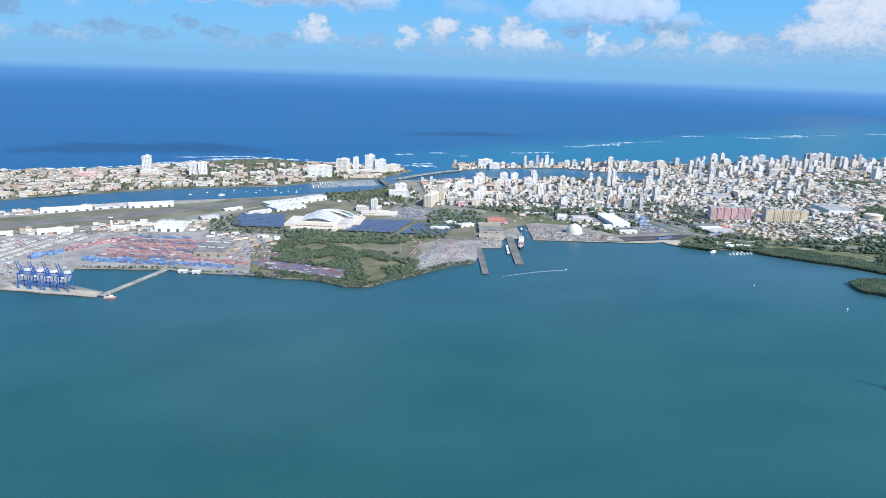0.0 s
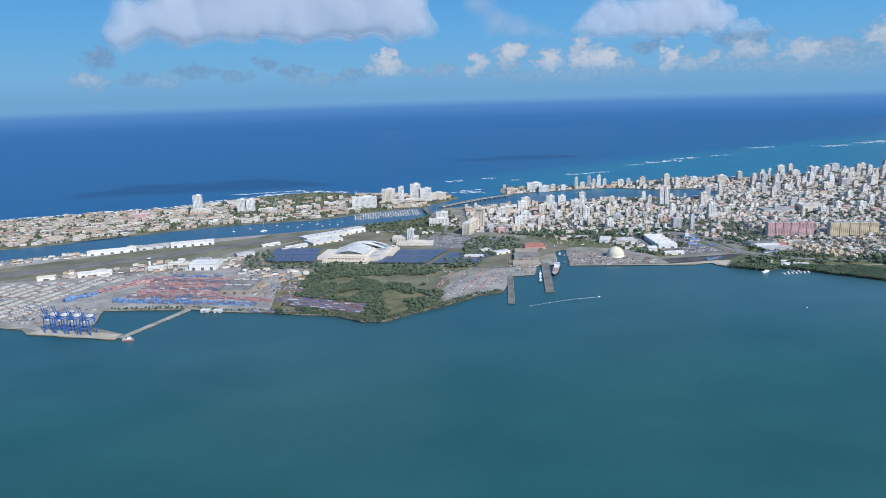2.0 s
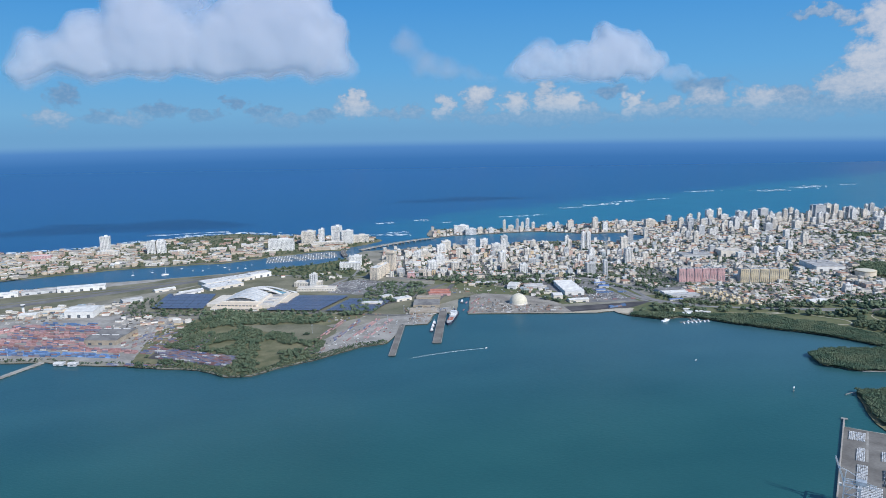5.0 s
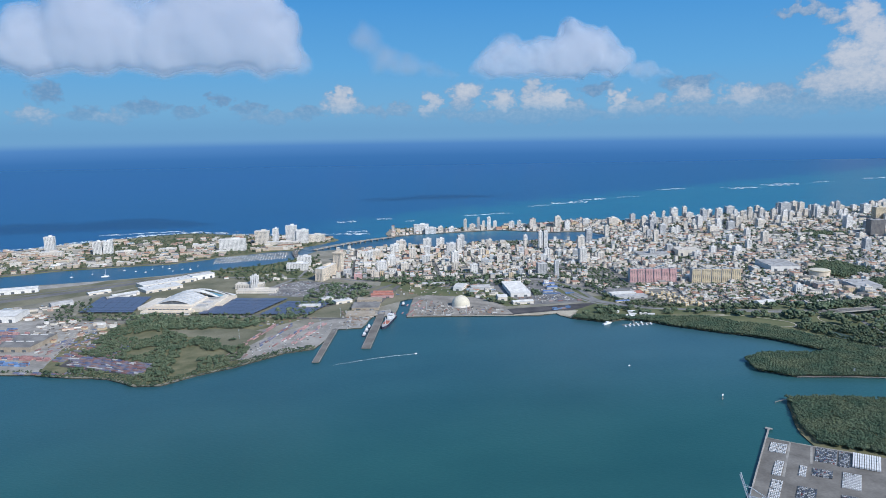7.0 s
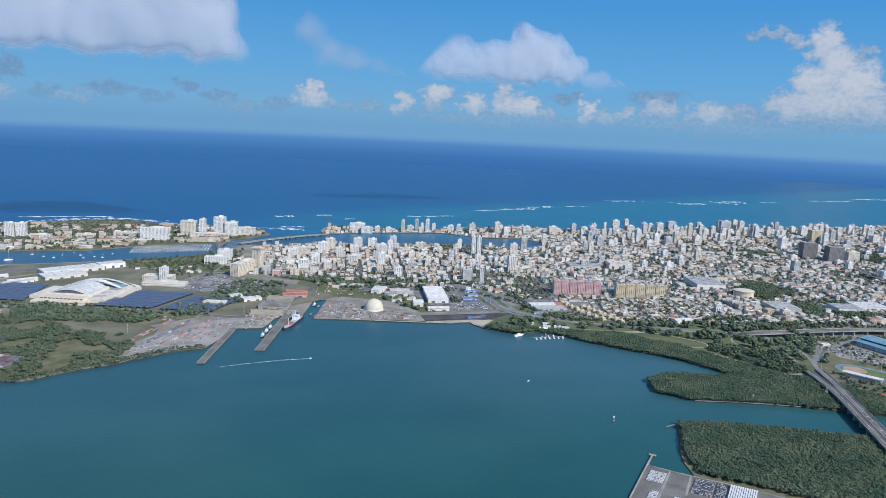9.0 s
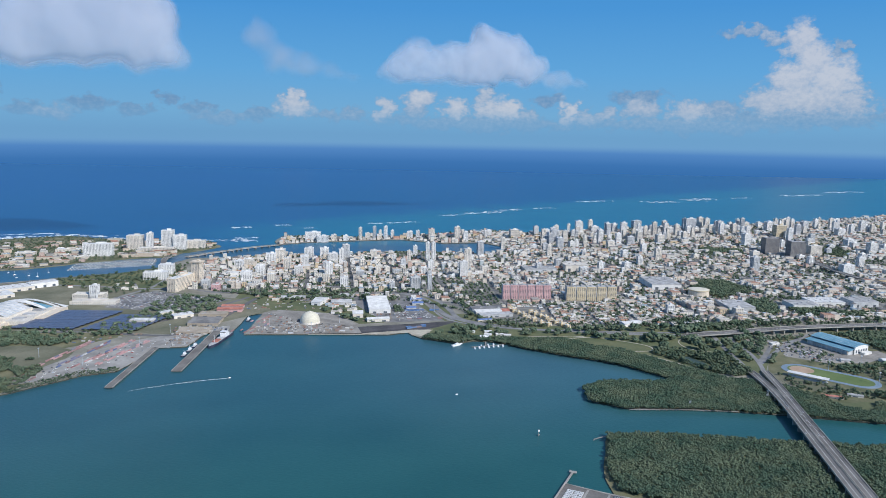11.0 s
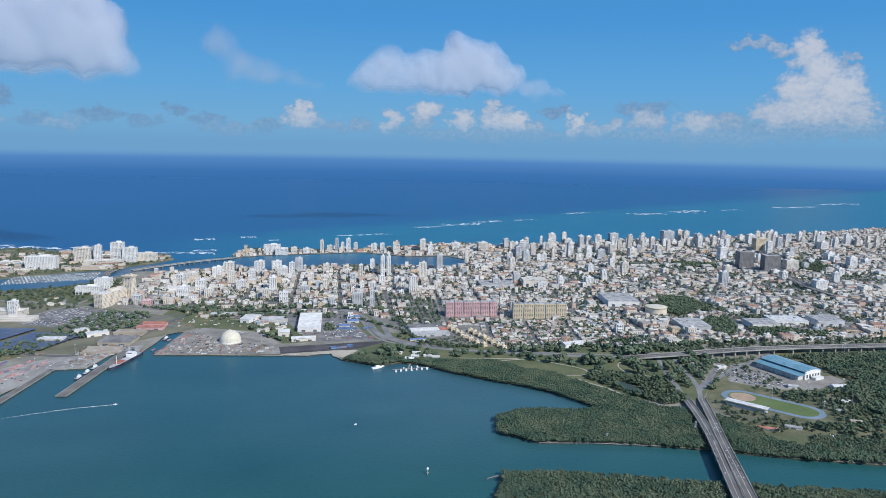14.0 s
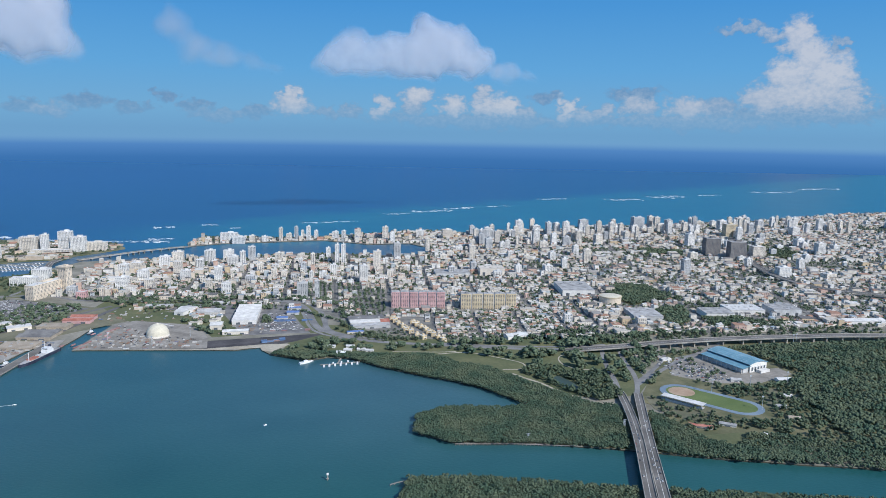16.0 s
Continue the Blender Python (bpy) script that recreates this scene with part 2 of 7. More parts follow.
M_HIGHWAY = material("pale_highway_asphalt", (0.19, 0.19, 0.195), (0.27, 0.27, 0.27), 0.05, 0.9, fine=0.5)
M_BRIDGE = material("worn_bridge_deck", (0.125, 0.12, 0.115), (0.20, 0.19, 0.18), 0.05, 0.92, fine=0.5)
M_POND = material("still_pond_water", (0.045, 0.075, 0.07), (0.06, 0.095, 0.085), 0.05, 0.55, spec=0.3)
M_PEACH = material("peach_render", (0.64, 0.55, 0.44), (0.72, 0.63, 0.52), 0.1, 0.85, each=0.1, fine=0.8)
M_ASPHALT = material("worn_asphalt", (0.11, 0.11, 0.112), (0.17, 0.17, 0.17), 0.03, 0.9, fine=0.5)
M_YARD = material("yard_concrete", (0.25, 0.24, 0.225), (0.38, 0.365, 0.34), 0.04, 0.92, fine=0.3)
M_RUNWAY = material("runway_asphalt", (0.14, 0.14, 0.142), (0.21, 0.208, 0.205), 0.03, 0.92, fine=0.3)
M_COAL = material("dark_gravel", (0.05, 0.05, 0.055), (0.11, 0.105, 0.11), 0.05, 0.95, fine=0.5)
M_SAND = material("pale_sand", (0.38, 0.34, 0.27), (0.50, 0.46, 0.38), 0.05, 0.95, fine=0.5)
M_CLAY = material("infield_clay", (0.38, 0.27, 0.19), (0.46, 0.34, 0.25), 0.1, 0.95)
M_TRACK = material("blue_running_track", (0.17, 0.24, 0.31), (0.23, 0.30, 0.37), 0.05, 0.85)
M_TURF = material("sports_turf", (0.11, 0.16, 0.06), (0.15, 0.20, 0.08), 0.04, 0.95)
M_PIER = material("weathered_pier_concrete", (0.26, 0.25, 0.23), (0.42, 0.40, 0.36), 0.08, 0.92)
M_CARPIER = material("brown_grey_paving", (0.15, 0.142, 0.132), (0.22, 0.21, 0.195), 0.06, 0.92, fine=0.5)
M_LINE = material("pale_paint", (0.6, 0.6, 0.58), (0.75, 0.75, 0.73), 0.2, 0.8)
M_SOLAR = material("solar_panel_glass", (0.075, 0.092, 0.15), (0.105, 0.125, 0.19), 0.3, 0.35, spec=0.5)
M_STEELBLUE = material("crane_blue_paint", (0.025, 0.10, 0.34), (0.05, 0.15, 0.42), 0.2, 0.5)
M_STEELGREY = material("pale_grey_steel", (0.4, 0.45, 0.5), (0.55, 0.6, 0.65), 0.3, 0.45, metal=0.2)
M_HULL = material("dark_hull_paint", (0.02, 0.025, 0.05), (0.05, 0.06, 0.09), 0.2, 0.5)
M_BOAT = material("white_gelcoat", (0.74, 0.75, 0.76), (0.82, 0.82, 0.82), 0.5, 0.3)
M_FOAM = material("sea_foam", (0.62, 0.68, 0.70), (0.85, 0.87, 0.87), 0.06, 0.9, fine=0.4)
M_LEAF = material("broad_leaves", (0.080, 0.122, 0.082), (0.134, 0.166, 0.108), 0.06, 0.9, island=0.45, each=0.3, fine=1.5, spec=0.04)
M_MANGROVE = material("mangrove_leaves", (0.064, 0.106, 0.074), (0.120, 0.150, 0.098), 0.045, 0.9, island=0.45, fine=1.2, spec=0.04)
M_TRUNK = material("tree_bark", (0.10, 0.08, 0.06), (0.17, 0.14, 0.11), 0.5, 0.95)
M_DOME = material("cream_dome_coating", (0.62, 0.58, 0.47), (0.65, 0.61, 0.505), 0.08, 0.75, fine=0.5)
BOX_COLOURS = [(0.26, (0.29, 0.17, 0.17)), (0.14, (0.33, 0.24, 0.23)), (0.18, (0.14, 0.18, 0.30)), (0.24, (0.22, 0.22, 0.30)), (0.06, (0.62, 0.62, 0.62)), (0.12, (0.28, 0.27, 0.30))]
M_BOX = material("container_paint", (0.8, 0.8, 0.8), (1, 1, 1), 0.3, 0.6, palette=BOX_COLOURS, fine=1.0)
M_BOX_EACH = material("container_paint_single", (0.8, 0.8, 0.8), (1, 1, 1), 0.3, 0.6, palette=BOX_COLOURS, fine=1.0, each=1.0)
CAR_COLOURS = [(0.46, (0.74, 0.74, 0.74)), (0.17, (0.42, 0.43, 0.45)), (0.27, (0.07, 0.075, 0.09)), (0.04, (0.32, 0.07, 0.06)), (0.06, (0.08, 0.13, 0.27))]
M_CAR_WHITE = material("white_car_paint", (0.62, 0.63, 0.64), (0.78, 0.78, 0.78), 1.0, 0.35, island=0.3)
M_CAR = material("car_paint", (0.9, 0.9, 0.9), (1, 1, 1), 1.0, 0.35, palette=CAR_COLOURS)
M_CAR_EACH = material("car_paint_single", (0.9, 0.9, 0.9), (1, 1, 1), 1.0, 0.35, palette=CAR_COLOURS, each=1.0)


def water_material():
    """Teal bay, blue channels, turquoise shallows inside the reef, deep blue ocean: one sheet, coloured by place, with
    sky sheen painted into the bay.
    """
    m = bpy.data.materials.new("sea_water")
    m.use_nodes = True
    t = m.node_tree
    b = t.nodes["Principled BSDF"]
    b.inputs["Roughness"].default_value, b.inputs["Specular IOR Level"].default_value, b.inputs["IOR"].default_value = 0.32, 0.5, 1.33
    geo = t.nodes.new("ShaderNodeNewGeometry")
    sp = t.nodes.new("ShaderNodeSeparateXYZ")
    t.links.new(geo.outputs["Position"], sp.inputs[0])

    def mth(op, a, b_=None, c=None):
        n = t.nodes.new("ShaderNodeMath")
        n.operation = op
        for i, v in enumerate((a, b_, c)):
            if v is None:
                continue
            if isinstance(v, (int, float)):
                n.inputs[i].default_value = v
            else:
                t.links.new(v, n.inputs[i])
        return n.outputs[0]

    def smooth(v, lo, hi):
        n = t.nodes.new("ShaderNodeMapRange")
        n.interpolation_type = "SMOOTHSTEP"
        t.links.new(v, n.inputs[0])
        n.inputs[1].default_value, n.inputs[2].default_value = lo, hi
        return n.outputs[0]

    def mix(f, a, c):
        n = t.nodes.new("ShaderNodeMix")
        n.data_type = "RGBA"
        t.links.new(f, n.inputs["Factor"])
        for key, v in (("A", a), ("B", c)):
            if isinstance(v, tuple):
                n.inputs[key].default_value = (*v, 1)
            else:
                t.links.new(v, n.inputs[key])
        return n.outputs["Result"]

    def noise_tex(scale, detail, stretch=1.0):
        mp = t.nodes.new("ShaderNodeMapping")
        mp.inputs["Scale"].default_value = (1, stretch, 1)
        t.links.new(geo.outputs["Position"], mp.inputs["Vector"])
        n = t.nodes.new("ShaderNodeTexNoise")
        n.inputs["Scale"].default_value, n.inputs["Detail"].default_value = scale, detail
        t.links.new(mp.outputs[0], n.inputs["Vector"])
        return n.outputs["Fac"]

    x, y = sp.outputs[0], sp.outputs[1]
    big, mid, small = noise_tex(0.0012, 3), noise_tex(0.008, 4, 1.6), noise_tex(0.25, 3, 2.5)
    reef = mth("SUBTRACT", y, mth("MULTIPLY_ADD", x, 0.43, 1830.0))
    reef = mth("ADD", reef, mth("MULTIPLY_ADD", mid, 500.0, -250.0))
    shallow = mth("MULTIPLY", mth("SUBTRACT", 1.0, smooth(reef, -60.0, 190.0)), smooth(mth("ADD", x, mth("MULTIPLY_ADD", mid, 300.0, -150.0)), 100.0, 750.0))
    deep = mix(big, (0.007, 0.066, 0.215), (0.012, 0.090, 0.255))
    far = smooth(reef, 100.0, 2300.0)
    deep = mix(far, mix(mid, (0.006, 0.070, 0.190), (0.010, 0.090, 0.228)), deep)
    ocean = mix(shallow, deep, mix(mid, (0.007, 0.106, 0.198), (0.018, 0.176, 0.258)))
    inlet = mix(mid, (0.026, 0.092, 0.165), (0.034, 0.116, 0.195))
    murk = mth("MULTIPLY_ADD", mid, 1.4, mth("MULTIPLY_ADD", big, 1.2, -0.8))
    # bluer northwards, paler to the north-east: sky sheen put into the bay's colour
    bay = mix(smooth(mth("ADD", y, mth("MULTIPLY_ADD", big, 240.0, -120.0)), 540.0, 800.0), mix(murk, (0.011, 0.078, 0.084), (0.025, 0.114, 0.116)), mix(smooth(mth("ADD", x, mth("MULTIPLY_ADD", big, 200.0, -100.0)), 420.0, 720.0), mix(murk, (0.014, 0.074, 0.100), (0.030, 0.112, 0.134)), mix(murk, (0.026, 0.090, 0.122), (0.052, 0.138, 0.166))))
    colour = mix(smooth(y, 1620.0, 1720.0), mix(smooth(y, 960.0, 1280.0), bay, inlet), ocean)
    hs = t.nodes.new("ShaderNodeHueSaturation")
    t.links.new(colour, hs.inputs["Color"])
    t.links.new(mth("MULTIPLY_ADD", small, 0.3, 0.85), hs.inputs["Value"])
    t.links.new(hs.outputs[0], b.inputs["Base Color"])
    bp = t.nodes.new("ShaderNodeBump")
    bp.inputs["Strength"].default_value, bp.inputs["Distance"].default_value = 0.25, 0.6
    t.links.new(small, bp.inputs["Height"])
    t.links.new(bp.outputs[0], b.inputs["Normal"])
    return m


M_WATER = water_material()


# ---- geometry helpers ----
class Geo:
    """Collects vertices and faces of one mesh."""

    def __init__(self):
        self.v, self.f, self.m = [], [], []

    def add(self, verts, faces, mi=0):
        n = len(self.v)
        self.v.extend(verts)
        self.f.extend([tuple(i + n for i in f) for f in faces])
        self.m.extend([mi] * len(faces))
        return self

    def box(self, cx, cy, z0, w, d, h, rot=0.0, mi=0, taper=1.0):
        c, s = math.cos(radians(rot)), math.sin(radians(rot))
        vs = []
        for z, k in ((z0, 1.0), (z0 + h, taper)):
            for a, b in ((-1, -1), (1, -1), (1, 1), (-1, 1)):
                u, w_ = a * w / 2 * k, b * d / 2 * k
                vs.append((cx + u * c - w_ * s, cy + u * s + w_ * c, z))
        return self.add(vs, [(3, 2, 1, 0), (4, 5, 6, 7), (0, 1, 5, 4), (1, 2, 6, 5), (2, 3, 7, 6), (3, 0, 4, 7)], mi)

    def pane(self, cx, cy, z0, w, d, h, rot=0.0, mi=0):
        """A window: a shallow box whose back is in the wall."""
        self.box(cx, cy, z0, w, d, h, rot, mi)
        del self.f[-2], self.m[-2]
        return self

    def gable(self, cx, cy, z0, w, d, h, rot=0.0, mi=0):
        c, s = math.cos(radians(rot)), math.sin(radians(rot))
        pts = [(-w / 2, -d / 2, 0), (w / 2, -d / 2, 0), (w / 2, d / 2, 0), (-w / 2, d / 2, 0), (-w / 2, 0, h), (w / 2, 0, h)]
        vs = [(cx + u * c - v * s, cy + u * s + v * c, z0 + z) for u, v, z in pts]
        return self.add(vs, [(3, 2, 1, 0), (0, 1, 5, 4), (2, 3, 4, 5), (1, 2, 5), (3, 0, 4)], mi)

    def tube(self, p, q, r0, r1=None, n=6, mi=0):
        p, q = Vector(p), Vector(q)
        r1 = r0 if r1 is None else r1
        d = (q - p).normalized()
        a = d.orthogonal().normalized()
        b = d.cross(a)
        vs = []
        for o, r in ((p, r0), (q, r1)):
            for i in range(n):
                t = math.tau * i / n
                vs.append(tuple(o + a * r * math.cos(t) + b * r * math.sin(t)))
        fs = [(i, (i + 1) % n, n + (i + 1) % n, n + i) for i in range(n)] + [tuple(range(n))[::-1], tuple(range(n, 2 * n))]
        return self.add(vs, fs, mi)

    def beam(self, p, q, w, mi=0):
        return self.tube(p, q, w * 0.7, w * 0.7, 4, mi)

    def slab(self, outline, z0, z1, mi=0, side=None):
        n = len(outline)
        area = sum(outline[i][0] * outline[(i + 1) % n][1] - outline[(i + 1) % n][0] * outline[i][1] for i in range(n))
        o = outline if area > 0 else outline[::-1]
        vs = [(x, y, z0) for x, y in o] + [(x, y, z1) for x, y in o]
        tris = []
        from_poly = bmesh.new()
        face = from_poly.faces.new([from_poly.verts.new((x, y, 0)) for x, y in o])
        from_poly.verts.index_update()
        from_poly.normal_update()
        out_tris = bmesh.ops.triangulate(from_poly, faces=[face])["faces"]
        for f in out_tris:
            ids = tuple(v.index for v in f.verts)
            if f.normal.z < 0:
                ids = ids[::-1]
            tris.append(tuple(i + n for i in ids))
        from_poly.free()
        self.add(vs, tris + [(i, (i + 1) % n, n + (i + 1) % n, n + i) for i in range(n)], mi)
        if side is not None:
            self.m[-n:] = [side] * n
        return self

    def strip(self, points, width, z0, z1, mi=0):
        pts = [Vector((p[0], p[1], 0)) for p in points]
        left, right = [], []
        for i, p in enumerate(pts):
            d = (pts[min(i + 1, len(pts) - 1)] - pts[max(i - 1, 0)]).normalized()
            nrm = Vector((-d.y, d.x, 0)) * width / 2
            left.append(p + nrm)
            right.append(p - nrm)
        for i in range(len(pts) - 1):
            q = [right[i], right[i + 1], left[i + 1], left[i]]
            zs = [(points[j][2] if len(points[j]) > 2 else 0) for j in (i, i + 1, i + 1, i)]
            vs = [(p.x, p.y, z + z0) for p, z in zip(q, zs)] + [(p.x, p.y, z + z1) for p, z in zip(q, zs)]
            self.add(vs, [(3, 2, 1, 0), (4, 5, 6, 7), (0, 1, 5, 4), (1, 2, 6, 5), (2, 3, 7, 6), (3, 0, 4, 7)], mi)
        return self

    def dome(self, cx, cy, z0, r, h, n=28, k=9, mi=0):
        vs, fs = [], []
        for j in range(k):
            a = math.pi / 2 * j / k
            for i in range(n):
                t = math.tau * i / n
                vs.append((cx + r * math.cos(a) * math.cos(t), cy + r * math.cos(a) * math.sin(t), z0 + h * math.sin(a)))
        vs.append((cx, cy, z0 + h))
        for j in range(k - 1):
            for i in range(n):
                fs.append((j * n + i, j * n + (i + 1) % n, (j + 1) * n + (i + 1) % n, (j + 1) * n + i))
        fs += [((k - 1) * n + i, (k - 1) * n + (i + 1) % n, k * n) for i in range(n)]
        return self.add(vs, fs, mi)

    def mesh(self, name, *mats, smooth=False):
        me = bpy.data.meshes.new(name)
        me.from_pydata(self.v, [], self.f)
        for m in mats:
            me.materials.append(m)
        if any(self.m):
            me.polygons.foreach_set("material_index", self.m)
        if smooth:
            me.polygons.foreach_set("use_smooth", [True] * len(me.polygons))
        me.update()
        return me


def part(name, geo, mat, parent, label="", smooth=False, at=None):
    me = geo if isinstance(geo, bpy.types.Mesh) else geo.mesh(name, mat, smooth=smooth)
    ob = new(name, me)
    ob.parent = parent
    if at:
        ob.location = at
    if label:
        ob["label"] = label
    return ob


def thing(name, label, category, m=None, group="", kind=""):
    ob = new(name)
    ob.empty_display_size = 1
    if m is not None:
        ob.matrix_basis = m
    return tagged(ob, label, category, group, kind)


def single(name, geo, mat, label, category, group="", kind="", smooth=False):
    mats = mat if isinstance(mat, tuple) else (mat,)
    return tagged(new(name, geo.mesh(name, *mats, smooth=smooth)), label, category, group, kind)


def inside(x, y, poly):
    hit, n = False, len(poly)
    for i in range(n):
        (x1, y1), (x2, y2) = poly[i], poly[i - 1]
        if (y1 > y) != (y2 > y) and x < (x2 - x1) * (y - y1) / (y2 - y1) + x1:
            hit = not hit
    return hit


def wavy(outline, step=14.0, amount=2.5, seed=0.0):
    """A shore outline with small bays and points along its edges."""
    out = []
    n = len(outline)
    for i in range(n):
        p, q = Vector((*outline[i], 0)), Vector((*outline[(i + 1) % n], 0))
        k = max(1, min(60, int((q - p).length / step)))
        nrm = Vector((-(q - p).y, (q - p).x, 0)).normalized() if (q - p).length else Vector()
        for j in range(k):
            o = p.lerp(q, j / k)
            w = noise.noise(Vector((o.x * 0.045 + seed, o.y * 0.045, 0))) * amount + noise.noise(Vector((o.x * 0.17 + seed, o.y * 0.17, 3))) * amount * 0.5
            o = o + nrm * w
            out.append((o.x, o.y))
    return out


def copy_at(ob, m):
    """A copy of a thing at the pose and scale m, whatever the scale of the first."""
    s = ob.scale
    return copy_thing(ob, m @ Matrix.Diagonal((1 / s.x, 1 / s.y, 1 / s.z, 1)))

# ---- the setting: water, land, yards, roads ----
sea = Geo().add([(-40000, -40000, 0), (40000, -40000, 0), (40000, 40000, 0), (-40000, 40000, 0)], [(0, 1, 2, 3)])
single("water", sea, M_WATER, "teal bay and deep blue ocean with turquoise shallows", "water", kind="structure")

MAIN_SOUTH = [(-1500, 1080), (-700, 980), (-420, 930), (-340, 895), (-283, 866), (-269, 845), (-164, 801), (-160, 820), (-204, 855), (-209, 920), (-100, 898), (-71, 881), (-11, 862), (35, 841), (74, 826), (104, 796), (130, 792), (160, 812), (200, 830), (254, 866), (287, 872), (302, 905), (316, 950), (352, 946), (374, 1000), (402, 992), (428, 1087), (444, 1084), (417, 984), (494, 966), (590, 942), (622, 946)]
MAIN_EAST = [(620, 932), (628, 916), (642, 904), (664, 885), (687, 891), (710, 880), (734, 849), (750, 830), (778, 801), (798, 784), (818, 760), (834, 728), (846, 706), (826, 701), (767, 716), (740, 705), (730, 672), (752, 649), (818, 629), (878, 602), (953, 562), (1100, 500), (1500, 340), (4500, -600), (5200, 2000)]
MAIN_NORTH = [(2620, 1987), (2365, 1940), (2136, 1883), (1914, 1860), (1717, 1850), (1537, 1851), (1341, 1800), (1176, 1793), (1058, 1862), (923, 1832), (817, 1801), (696, 1799), (595, 1850), (529, 1842), (505, 1760), (508, 1694), (528, 1712), (588, 1728), (676, 1731), (793, 1735), (881, 1660), (976, 1650), (1000, 1590), (983, 1520), (895, 1515), (831, 1547), (741, 1577), (669, 1562), (578, 1525), (515, 1570), (440, 1560), (330, 1562), (292, 1500)]
MAIN_WEST = [(279, 1471), (221, 1431), (127, 1406), (60, 1383), (-43, 1366), (-141, 1358), (-235, 1346), (-329, 1292), (-394, 1280), (-700, 1200), (-1500, 1150)]
MAINLAND = MAIN_SOUTH + MAIN_EAST + MAIN_NORTH + MAIN_WEST
ISLETA = [(-1500, 1500), (-700, 1690), (-522, 1732), (-416, 1753), (-301, 1767), (-186, 1839), (-56, 1905), (43, 1928), (154, 1855), (279, 1807), (362, 1780), (388, 1700), (346, 1654), (308, 1626), (290, 1575), (255, 1590), (130, 1545), (115, 1529), (43, 1498), (-46, 1497), (-153, 1485), (-251, 1454), (-341, 1420), (-424, 1388), (-700, 1330), (-1500, 1270)]
ISLAND = [(706, 600), (745, 590), (807, 563), (867, 538), (950, 505), (1100, 450), (1400, 330), (1400, 100), (800, 375), (758, 413), (690, 476), (675, 490), (656, 506), (664, 532), (673, 550), (687, 573)]
CITY = [(330, 1270), (420, 1245), (520, 1205), (640, 1135), (715, 1075), (735, 1000), (790, 955), (880, 925), (965, 890), (1060, 885), (1391, 845), (2600, 640), (3900, 400), (4500, 1900), (2620, 1980), (2365, 1932), (2136, 1875), (1914, 1852), (1717, 1842), (1537, 1843), (1341, 1790), (1176, 1780), (1058, 1850), (1010, 1700), (1000, 1590), (983, 1512), (895, 1507), (831, 1539), (741, 1569), (669, 1554), (578, 1517), (515, 1560), (440, 1552), (370, 1540)]

land = single("ground", Geo().slab(wavy(MAINLAND, 16, 2.0), -3, 1.0, 0, 1), (M_LAND, M_MUD), "flat built-up coastal land with bare and grassy soil", "ground", kind="structure")
single("ground_isleta", Geo().slab(wavy(ISLETA, 16, 3.0, 5.0), -3, 1.2), M_ISLE, "narrow green island along the open ocean", "ground", kind="structure")
single("ground_mangrove_island", Geo().slab(wavy(ISLAND, 12, 2.0, 9.0), -3, 0.7, 0, 1), (M_SCRUB, M_MUD), "low muddy mangrove island", "ground", kind="structure")
single("ground_city", Geo().slab(CITY, 0.9, 1.15), M_CITY, "grey streets and yards between the houses", "ground", kind="structure")
single("ground_condado", Geo().slab([(512, 1700), (530, 1838), (595, 1846), (696, 1795), (817, 1797), (923, 1828), (1058, 1858), (1010, 1700), (976, 1655), (883, 1664), (793, 1738), (676, 1735), (588, 1732), (528, 1716)], 0.9, 1.16), M_CITY, "paved resort strip between lagoon and ocean", "ground", kind="structure")


def near_line(x, y, pts, r):
    for p1, p2 in zip(pts, pts[1:]):
        d = Vector((p2[0] - p1[0], p2[1] - p1[1]))
        t = max(0, min(1, ((x - p1[0]) * d.x + (y - p1[1]) * d.y) / d.length_squared))
        if math.hypot(x - p1[0] - t * d.x, y - p1[1] - t * d.y) < r:
            return True
    return False


def flowing(points, n=6):
    """A smooth line through the given points."""
    p = [Vector(q) for q in points]
    p = [p[0] * 2 - p[1]] + p + [p[-1] * 2 - p[-2]]
    out = []
    for i in range(1, len(p) - 2):
        k = n if (p[i + 1] - p[i]).length < 400 else 1
        for j in range(k):
            t = j / k
            out.append(tuple(0.5 * (2 * p[i] + (p[i + 1] - p[i - 1]) * t + (2 * p[i - 1] - 5 * p[i] + 4 * p[i + 1] - p[i + 2]) * t * t + (3 * p[i] - p[i - 1] - 3 * p[i + 1] + p[i + 2]) * t ** 3)))
    return out + [tuple(p[-2])]


def sheet(name, outline, mat, label, z=1.12, kind="structure", wave=0.0):
    o = wavy(outline, 12, wave, z) if wave else outline
    return single(name, Geo().slab(o, z - 0.25, z), mat, label, "ground", kind=kind)


# port side
sheet("pavement_container_yard", [(-700, 1010), (-420, 945), (-340, 905), (-283, 872), (-262, 858), (-207, 840), (-212, 928), (-95, 906), (-10, 872), (60, 848), (110, 880), (60, 960), (30, 1060), (-60, 1110), (-330, 1110), (-700, 1080)], M_YARD, "grey container yard paving along the harbour")
sheet("pavement_quay", [(-268, 847), (-166, 803), (-163, 819), (-206, 838), (-262, 862)], M_SAND, "pale concrete quay under the cranes", 1.2)
sheet("road_runway", [(-700, 1070), (-361, 1158), (-214, 1208), (-42, 1288), (125, 1372), (118, 1388), (-50, 1306), (-220, 1228), (-366, 1178), (-700, 1092)], M_RUNWAY, "long grey airport runway", 1.2)
